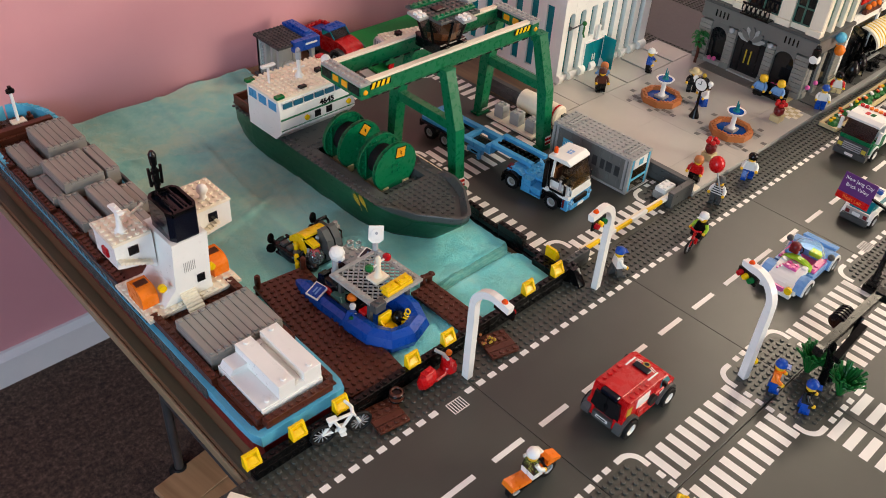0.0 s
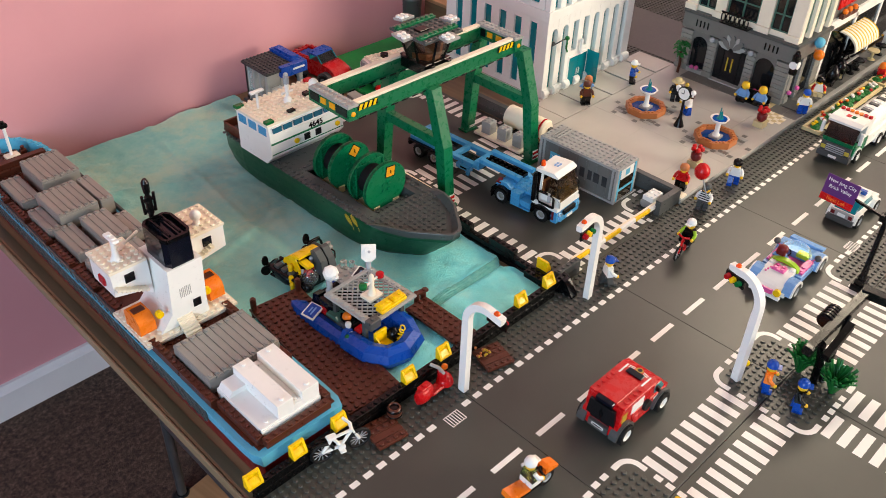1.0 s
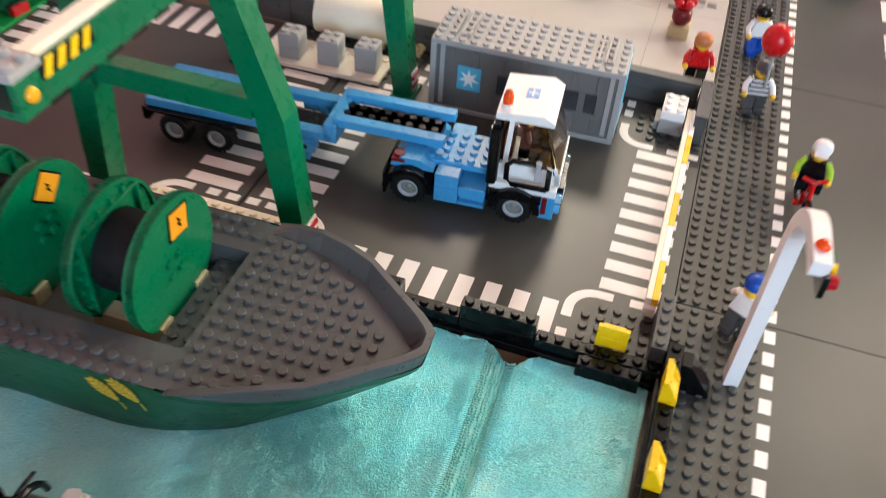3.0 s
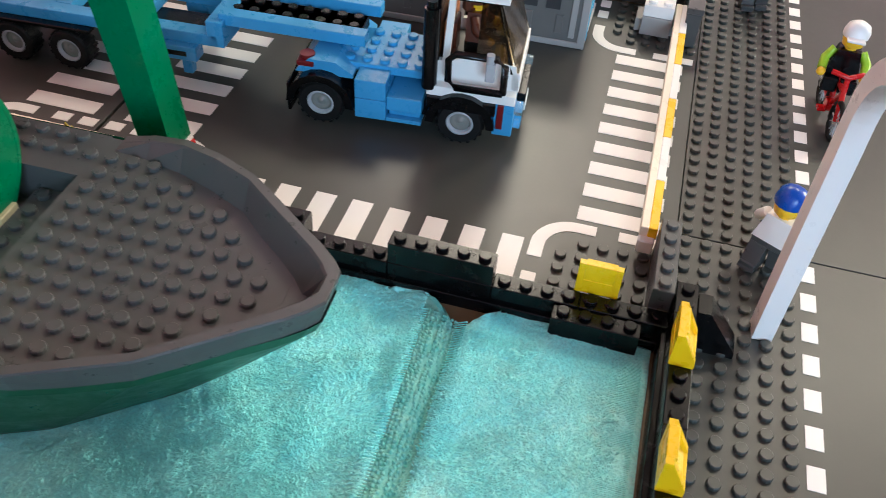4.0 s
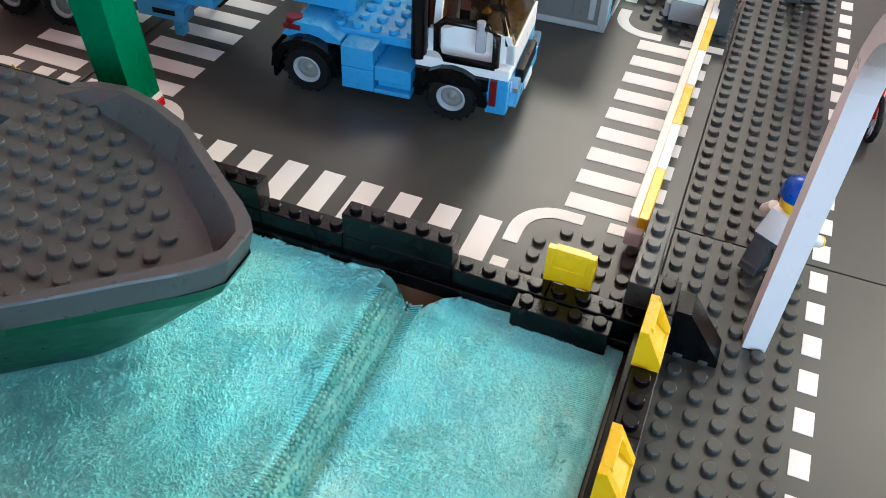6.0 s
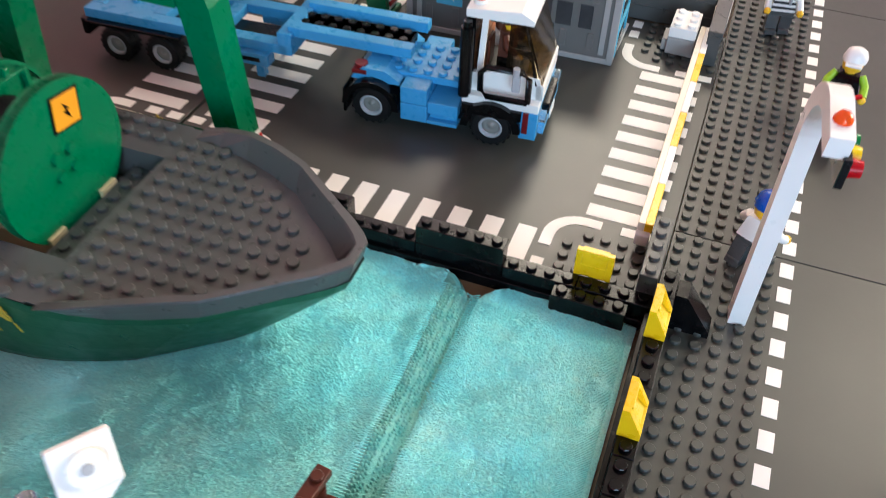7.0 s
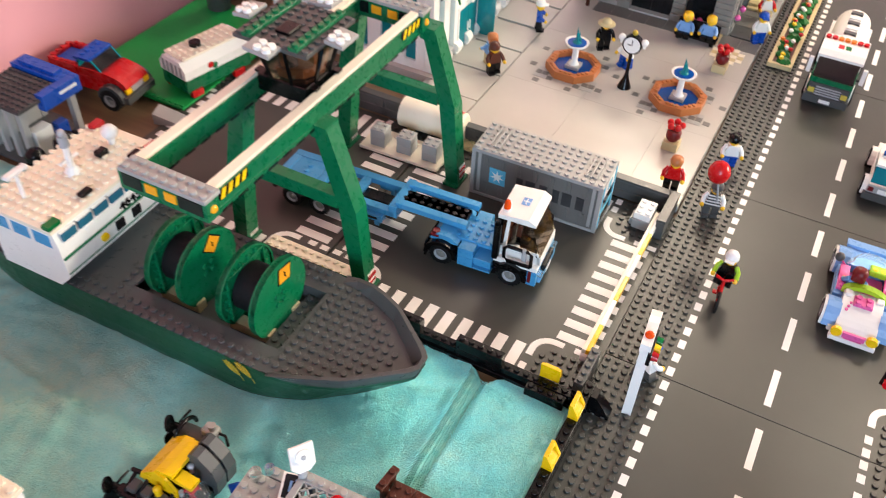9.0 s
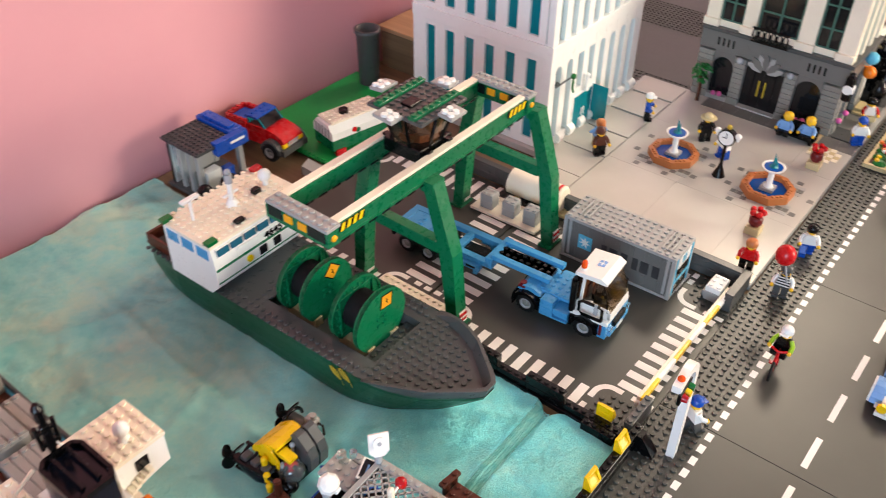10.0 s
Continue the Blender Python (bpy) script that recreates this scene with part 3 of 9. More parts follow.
def quay():
    t = thing("quay_wall", label="low black brick harbour wall along the pavement", category="wall", kind="structure")
    master = {}

    def brick(n, along_x, x, y, z, h=1.2):
        key = (n, along_x, h)
        if key not in master:
            s = S()
            s.brick(0, 0, 0, n if along_x else 1, 1 if along_x else n, h)
            master[key] = s.mesh("brick", [BLACK])
        ob = new("brick", master[key])
        ob.parent = t
        ob.matrix_basis = lpose(x, y, z)
    x = -28
    k = 0
    while x < 23:
        n = 4 if k % 3 else 3
        brick(min(n, 24 - x), True, x, -1, 0)
        x += n
        k += 1
    x, k = -28, 0
    while x < 23:
        n = 2 if k % 4 == 3 else 4
        brick(min(n, 24 - x), True, x, -1, 1.2)
        x += n
        k += 1
    # along the yard, of uneven height
    y = 0
    for n, rows in ((4, 1), (4, 1), (5, 2), (4, 1), (3, 2), (4, 1), (4, 2), (4, 1), (6, 2), (6, 1), (6, 2)):
        for r in range(rows):
            brick(n, False, 24.1, y, 0.02 + 1.2 * r)
        y += n
    ob = new("brick", S().brick(0, 0, 0, 2, 4, 1.2).mesh("brick", [BLACK]))
    ob.parent, ob.matrix_basis = t, lpose(23.2, 1.1, -0.1)
    part("footing", S().box(-28, -0.02, -0.44, 24, 0.25, 1.0).box(23.9, 0.3, -0.44, 24.45, 50, 0.3), BLACK, t, "black wall foot against the table")
    # wedge at the corner
    s = S()
    s.prism([(-3.1, 0), (-1.02, 0), (-1.02, 2.4), (-1.6, 2.4), (-3.1, 0.35)], "x", 24.3, 25.5)
    part("slope_brick", s, BLACK, t)
    brick(2, True, 24.0, -1, 0)
    brick(2, True, 24.0, -1, 1.2)
    t.matrix_basis = lpose(-0.27, -0.12, 0)
    return t


quay()
solo("crane_sill", S().brick(26.8, 27.3, 0.02, 2, 11, 0.82), CREAM, label="cream studded plastic beam lying between the crane feet", category="beam")


def fender():
    """A yellow rubbing block: a wedge frame with a sunk face."""
    t = thing("quay_fender", label="yellow plastic wedge fender on the black harbour wall", category="fender", group="fenders along the quay")
    w, d, h = 2.0, 1.0, 1.75
    s = S()
    s.prism([(0.0, 0), (d, 0), (d, 0.35), (0.3, h), (0.0, h)], "x", 0.02, 0.32)
    s.prism([(0.0, 0), (d, 0), (d, 0.35), (0.3, h), (0.0, h)], "x", w - 0.32, w - 0.02)
    s.box(0.3, 0.0, 0.0, w - 0.3, 0.2, 0.8, 0.03).box(0.3, 0.0, h - 0.28, w - 0.3, 0.42, h, 0.03).box(0.3, 0.1, 0, w - 0.3, d, 0.36, 0.03)
    part("frame", s, YELLOW, t)
    s = S().prism([(0.02, 0.3), (d - 0.12, 0.34), (0.35, 0.95), (0.2, 1.0), (0.14, h - 0.2), (0.02, h - 0.2)], "x", 0.33, w - 0.33)
    part("sunk_face", s, YELLOW, t)
    return t


f0 = fender()
for k, (fx, fy, rz) in enumerate(((-27, 0, 180), (-21, 0, 180), (-15, 0, 180), (-4, 0, 180), (2, 0, 180), (17, 0, 180), (23, 0, 180), (25.1, 4.35, -90))):
    m = pose((fx - 0.27) * U, (fy - 0.1) * U, (2.4 if k < 7 else 1.22) * U, 0, 0, rz)
    if k == 0:
        f0.matrix_basis = m
    else:
        copy_thing(f0, m)


def pier(x, y, rz, nx, ny, z, posts, label):
    t = thing("pier", x, y, 0, rz, label=label, category="pier")
    for j in range(0, ny, 8):
        h = min(8, ny - j)
        part("deck_plate", S().brick(0, j, z - 0.4, nx, h, 0.4), BROWN, t)
    for px, py, top in posts:
        part("post", S().cyl(px, py, -0.3, top, 0.42, 14).cyl(px, py, top, top + 0.18, 0.28, 14), BROWN, t)
    return t


pier(-13.92, 0.7, -5.4, 8, 24, 1.6, ((0.5, 23.5, 3.4), (7.5, 23.5, 3.4), (0.5, 0.6, 1.2), (7.5, 0.6, 1.2), (0.5, 12, 1.2), (7.5, 12, 1.2)), "reddish brown studded plank pier with short posts")
pier(4.35, 0.5, 0.5, 4, 10, 1.2, ((2.7, 10.42, 1.6), (3.9, 10.42, 1.6), (0.5, 9.4, 0.8), (0.5, 0.6, 0.8), (3.5, 0.6, 0.8)), "narrow reddish brown studded plank pier")
solo("pier_bar", S().box(-1.3, -0.35, 0, 1.3, 0.35, 0.4).studs(-1.2, -0.5, 0.4, 1, 1).studs(0.2, -0.5, 0.4, 1, 1), BROWN, 7.55, 10.98, 1.79, -6, label="short brown bar lying on a pier post", category="bar")


# ---- green cable ship ----
def hull_halfwidth(y, length, w, bow, stern_w):
    """Half the width at the rail; y from the bow (0) to the stern."""
    pts = ((0, 0.11), (0.035, 0.19), (0.09, 0.275), (0.18, 0.39), (0.30, 0.555), (0.42, 0.71), (0.56, 0.82), (0.72, 0.92), (0.86, 0.975), (1.0, 1.0))
    if y < bow:
        q = max(0.0, y / bow)
        for (a, p), (b, r) in zip(pts, pts[1:]):
            if q <= b:
                return w * (p + (r - p) * (q - a) / (b - a))
    q = max(0, (y - length * 0.82) / (length * 0.18))
    return w * (1 - (1 - stern_w) * q * q)


def cable_ship():
    t = thing("cable_ship", 16.25, 12.4, -0.1, 1.2, label="dark green toy cable ship with white wheelhouse and grey deck", category="ship")
    L, W, bow, DECK = 51.0, 6.95, 10.5, 6.3
    ys = [0.0, 0.4, 1.1, 2.25, 3.7, 5.25, 7.2, 9.0, 10.8, 12.5, 17, 22, 28, 34, 40, 44, 47, 49.5, 51]
    # levels: height, width share, backward rake at the stem
    levels = [(0.0, 0.85, 6.6), (1.0, 0.89, 5.4), (2.6, 0.93, 3.7), (4.4, 0.955, 1.8), (5.7, 0.985, 0.5), (6.3, 0.993, 0.2)]

    def sheer(y):
        return 0.12 * max(0, 1 - y / 12) ** 1.5 + 0.5 * max(0, (y - 42) / 9) ** 2

    def ring(z, share, rake, y):
        yy = rake + y * (L - rake - (0.8 if z < 2 else 0.0)) / L
        half = max(0.03, hull_halfwidth(y, L, W * share, bow + 2, 0.8))
        return yy, half, z + (sheer(y) if z > 4 else 0.0)

    def skin(levels):
        s = S()
        rows = []
        for z, sh, rk in levels:
            rows.append([ring(z, sh, rk, y) for y in ys])
        vs = []
        for r in rows:
            vs += [(-h, y, z) for y, h, z in r]
            vs += [(h, y, z) for y, h, z in r]
        n = len(ys)
        fs = []
        for k in range(len(levels) - 1):
            a, b = k * 2 * n, (k + 1) * 2 * n
            for i in range(n - 1):
                fs.append([a + i, b + i, b + i + 1, a + i + 1])
                fs.append([a + n + i, a + n + i + 1, b + n + i + 1, b + n + i])
            fs.append([a + n - 1, b + n - 1, b + 2 * n - 1, a + 2 * n - 1])
            fs.append([a, a + n, b + n, b])
        s.add(vs, fs, False)
        return s
    part("hull", skin(levels), HULLG, t)
    # the bulwark stands round the bow only and runs down to the deck
    yb = [0.0, 0.4, 1.1, 2.25, 3.7, 5.25, 7.2, 9.0, 10.8, 12.4]

    def stand(y):
        return min(1.0, max(0.0, (12.4 - y) / 4.2)) ** 0.8

    def edge(y, share, inset=0.0):
        half = hull_halfwidth(y, L, W * share, bow + 2, 0.8)
        return max(0.3, half - inset * (1.0 if y > 3 else 0.8))
    s = S()
    rows = []
    for lift, share, rake in ((0.0, 0.996, 0.3), (0.5, 1.01, 0.14), (1.0, 1.02, 0.0)):
        left = [(edge(y, share), y + rake * max(0.0, 1 - y / 9), 6.28 + sheer(y) + lift * 1.07 * stand(y)) for y in yb]
        rows.append([(-h, y, z) for h, y, z in left[::-1]] + [(h, y, z) for h, y, z in left])
    n = len(rows[0])
    s.add([p for q in rows for p in q], [[k * n + i, k * n + i + 1, (k + 1) * n + i + 1, (k + 1) * n + i] for k in range(2) for i in range(n - 1)])
    part("bulwark", s, DARK, t, "dark grey bulwark round the bow")
    # its rail: a narrow lip, then an inner face sloping down to the deck
    s = S()
    rows = []
    for inset, dz in ((0.0, 0.0), (0.04, 0.1), (0.42, 0.1), (0.5, 0.0), (1.15, -1.15)):
        left = []
        for y in yb:
            top = DECK + (1.05 + dz) * stand(y) + sheer(y) * (1.0 if dz > -1 else 0.0)
            left.append((edge(y, 1.02, inset), y + inset * max(0.0, 1 - y / 6.0), max(top, DECK - 0.05)))
        rows.append([(-h, y, z) for h, y, z in left[::-1]] + [(h, y, z) for h, y, z in left])
    s.add([p for q in rows for p in q], [[k * n + i, k * n + i + 1, (k + 1) * n + i + 1, (k + 1) * n + i] for k in range(len(rows) - 1) for i in range(n - 1)])
    part("rail", s, DARK, t, "flat dark grey rail")
    # deck with its sunk cable hold
    s = S()
    fore = [(hull_halfwidth(y, L, W * 1.02, bow + 2, 0.8) - 0.9, max(y, 1.0)) for y in ys if y < 13]
    s.prism([(-h, y) for h, y in fore[::-1]] + [(h, y) for h, y in fore], "z", DECK - 0.3, DECK - 0.01)
    for j in range(2, 51):
        wide = 0.87 if j < 11 else 0.985
        half = min(hull_halfwidth(j - 0.6, L, W * wide, bow + 2, 0.8), hull_halfwidth(j + 0.4, L, W * wide, bow + 2, 0.8))
        if 13 <= j < 30:
            s.box(-half, j, DECK - 0.3, -4.0, j + 1, DECK, 0).box(4.0, j, DECK - 0.3, half, j + 1, DECK, 0)
            s.box(-4.3, j, 4.0, -4.0, j + 1, DECK - 0.3, 0).box(4.0, j, 4.0, 4.3, j + 1, DECK - 0.3, 0)
        else:
            s.box(-half, j, DECK - 0.3, half, j + 1, DECK, 0)
    s.box(-4.1, 12.9, 3.2, 4.1, 30.1, 4.2, 0)
    # one step down in front of the reels
    s.box(-4.0, 13.0, 4.2, 4.0, 15.2, 5.1, 0).studs(-4.0, 13.1, 5.1, 8, 2)
    taper = {3: 0.5, 4: 1.5, 5: 2.5, 6: 3.5, 7: 3.5, 8: 4.5, 9: 4.5, 10: 5.5}
    for j in range(3, 32):
        half = hull_halfwidth(j - 0.9, L, W * 1.06, bow + 2, 0.8) - 0.85
        for i in range(-8, 8):
            if abs(i + 0.5) <= taper.get(j, half) and not (13 <= j < 31 and abs(i + 0.5) < 4.6):
                s.stud(i + 0.37, j + 0.17, DECK)
    for j in range(32, 50):
        for i in (-6.5, -5.5, 5.5, 6.5):
            s.stud(i, j + 0.5, DECK, 8)
    part("deck", s, DARK, t, "studded dark grey deck with a sunk hold")
    # gold ear emblem on both bows
    for sd in (-1, 1):
        s = S()
        for by, bz in ((0.0, 0.5), (1.55, 0.0)):
            for k in range(7):
                c, w = 0.34 * k, 0.6 * math.sin(math.pi * (k + 1.2) / 8.6)
                for q in (-1, 1):
                    # a grain each side of the ear, in the ear's own slanted axes
                    pts = [(c, 0.02 * q), (c + 0.3, 0.02 * q), (c + 0.5, w * q), (c + 0.22, w * q)]
                    s.prism([(by + 0.66 * a - 0.75 * b, bz + 0.75 * a + 0.66 * b) for a, b in pts], "x", -0.03, 0.03)
            s.beam((0, by - 0.1, bz - 0.12), (0, by - 0.05 - 0.3, bz - 0.8), 0.06, 0.07)
        ob = part("emblem", s, GOLD, t, "gold printed wheat ear emblem")
        ob.matrix_basis = lpose(sd * 6.82, 14.2, 4.2, 0, sd * 4, sd * -1) @ Matrix.Scale(0.86, 4)
    return t


ship = cable_ship()
ship.matrix_basis = ship.matrix_basis @ Matrix.Diagonal((1, 0.975, 0.98, 1))


def wheelhouse(t):
    """White superstructure at the stern, its broad front towards the bow."""
    xa, xb, y0, y1 = -7.2, 7.6, 34.6, 43.6
    s = S()
    s.prism([(y0 + 1.6, 6.3), (y1, 6.3), (y1, 13.4), (y0 + 0.5, 13.4), (y0 + 0.15, 11.9), (y0, 8.0)], "x", xa, xb)
    s.prism([(xa + 3.2, 11.62), (xb - 3.6, 11.62), (xb - 4.0, 11.85), (xa + 3.6, 11.85)], "y", y0 - 0.12, y0 + 0.3)
    part("superstructure", s, WHITE, t)
    part("roof", S().box(xa - 0.15, y0 + 0.35, 13.4, xb + 0.15, y1 + 0.15, 13.8).studs(-7, y0 + 0.6, 13.8, 14, 9), CREAM, t, "cream studded roof")
    for z, h in ((10.2, 0.24), (8.35, 0.14)):
        part("stripe", S().box(xa + 0.1, y0 - 0.06, z, xb - 0.1, y0 + 0.3, z + h, 0), GREEN, t)
    for k in range(6):
        a = xa + 0.7 + 2.05 * k
        w = part("window", S().box(a, y0 - 0.03, 12.15, a + 1.65, y0 + 0.3, 13.05, 0.03), SEAGL, t)
        part("window_frame", S().box(a - 0.12, y0 + 0.02, 12.03, a + 1.77, y0 + 0.32, 12.13, 0.02).box(a - 0.12, y0 + 0.12, 13.07, a + 1.77, y0 + 0.4, 13.17, 0.02), WHITE, w)
    for k in range(3):
        a = y0 + 1.0 + 2.7 * k
        part("window", S().box(xa - 0.05, a, 11.5, xa + 0.1, a + 2.1, 13.0, 0.03), SKYB, t)
    for a in (-0.6, 1.7):
        part("porthole", S().box(a, y0 - 0.1, 8.75, a + 1.15, y0 + 0.3, 9.9, 0.03), NIGHT, t, "dark square porthole")
    for a in (-2.2, 6.3):
        part("side_lamp", S().cyl(a, 9.3, y0 - 0.2, y0 + 0.3, 0.45, 14, axis="y"), YELLOW, t, "round yellow lamp")
    letters("lettering", "4645", 1.45, BLACK, t, lpose(1.9, y0 + 0.04, 10.98, 90, 0, 0), "black printed ship number", 0.02, 0.03)
    for x, y, mt in ((xa + 0.6, y0 + 0.9, TGREEN), (xa + 0.3, y1 - 0.4, TGREEN), (xb - 0.7, y0 + 0.9, TRED), (xb - 0.6, y1 - 0.6, TRED)):
        part("navigation_light", S().box(x - 0.75, y - 0.5, 13.8, x + 0.75, y + 0.5, 14.3, 0.06), mt, t)
    part("radar_mast", S().cyl(xa + 2.4, y0 + 6.2, 13.8, 16.6, 0.22, 10), WHITE, t)
    part("radar_bar", S().box(xa + 1.1, y0 + 5.8, 16.6, xa + 3.7, y0 + 6.6, 17.05, 0.15), WHITE, t)
    part("mast_foot", S().cyl(0.2, y0 + 5, 13.8, 14.6, 0.9, 12, 0.45).cyl(0.2, y0 + 5, 14.6, 17.0, 0.35, 10).tube([(-0.9, y0 + 5, 15.4), (1.3, y0 + 5, 15.4)], 0.2), WHITE, t)
    part("searchlight", S().cyl(0.2, y0 + 5, 17.0, 18.2, 0.5, 12).ball(0.2, y0 + 5, 18.5, 0.42), STEEL, t)
    part("radome", S().cyl(5.6, y0 + 5.0, 13.8, 14.5, 0.4, 10).ball(5.6, y0 + 5.0, 15.2, 0.85), WHITE, t, "white round radome")
    part("mooring_bitt", S().box(3.0, y0 + 4.0, 13.8, 4.2, y0 + 5.0, 14.5, 0.15), BLACK, t)
    for a in (-1.8, 5.0):
        part("horn", S().box(a - 0.7, y0 + 1.0, 13.9, a + 0.7, y0 + 1.9, 14.35, 0.15), BLACK, t)
    for a in (-6.0, 5.6):
        part("stern_rail", S().box(a, 45, 6.3, a + 0.4, 50, 8.0, 0.05), BROWN, t, "brown stern railing")
    part("stern_rail", S().box(-6.0, 49.8, 6.6, 6.0, 50.2, 8.2, 0.05), BROWN, t, "brown stern railing")
    part("stern_block", S().brick(-4, 46, 6.3, 3, 2, 1.2), YELLOW, t)
    part("stern_block", S().brick(0, 46, 6.3, 4, 3, 1.6), BLACK, t)


wheelhouse(ship)


def cable_reel(t, y, turn):
    r, c = 4.1, 8.3
    for dy, studs in ((0.0, True), (3.9, False)):
        s = S().cyl(0.0, c, y + dy, y + dy + 0.45, r, 40, axis="y")
        f = y + dy
        if studs:
            for a, b in ((-0.5, -0.5), (0.5, -0.5), (-0.5, 0.5), (0.5, 0.5)):
                s.cyl(a, c + b, f - 0.2, f, 0.3, 12, axis="y")
        else:
            # moulded square ribs, and a lip round the rim
            for q in (-1, 1):
                s.box(q * 2.75 - 0.12, f - 0.3, c - 2.75, q * 2.75 + 0.12, f, c + 2.75, 0.02)
                s.box(-2.6, f - 0.3, c + q * 2.75 - 0.12, 2.6, f, c + q * 2.75 + 0.12, 0.02)
                for k in range(4):
                    s.box(q * 3.0 - 0.3, f - 0.22, c - 1.9 + 1.15 * k, q * 3.0 + 0.3, f, c - 1.6 + 1.15 * k, 0.02)
                    s.box(-1.9 + 1.15 * k, f - 0.22, c + q * 3.0 - 0.3, -1.6 + 1.15 * k, f, c + q * 3.0 + 0.3, 0.02)
        for k in range(40):
            a0, a1 = 2 * math.pi * k / 40, 2 * math.pi * (k + 1) / 40
            s.prism([(3.9 * math.cos(a0), c + 3.9 * math.sin(a0)), (4.1 * math.cos(a0), c + 4.1 * math.sin(a0)), (4.1 * math.cos(a1), c + 4.1 * math.sin(a1)), (3.9 * math.cos(a1), c + 3.9 * math.sin(a1))], "y", f - (0.02 if studs else 0.2), f + (0.65 if studs else 0.46))
        part("reel_flange", s, GREEN, t, "round green reel flange")
        if studs:
            part("sign_border", S().box(-0.95, -0.02, -0.95, 0.95, 0.04, 0.95, 0), BLACK, t).matrix_basis = lpose(0.9, y + dy - 0.03, c + 2.4, 0, turn, 0)
            o = part("warning_sign", S().box(-0.82, -0.03, -0.82, 0.82, 0.03, 0.82, 0.01), SIGN, t, "amber diamond warning sign")
            o.matrix_basis = lpose(0.9, y + dy - 0.07, c + 2.4, 0, turn, 0)
            mk = part("sign_mark", S().prism([(-0.12, 0.35), (0.14, 0.05), (0.02, 0.05), (0.12, -0.35), (-0.16, 0.0), (-0.02, 0.0)], "y", -0.06, -0.03), BLACK, o)
            mk.matrix_basis = lpose(0, 0, 0, 0, -turn, 0) @ Matrix.Scale(1.3, 4)
    prof = []
    for k in range(8):
        prof += [(2.2, y + 0.45 + 0.43 * k), (2.45, y + 0.66 + 0.43 * k)]
    s = S().spin(prof + [(2.2, y + 3.88)], "y", 0, c, 28)
    part("cable", s, RUBBER, t, "wound black cable")
    for sd in (-1, 1):
        part("cradle", S().box(sd * 2 - 0.6, y - 0.2, 4.2, sd * 2 + 0.6, y + 4.5, 5.4), TANK, t, "tan brick cradle")


cable_reel(ship, 15.4, 8)
cable_reel(ship, 23.8, 42)


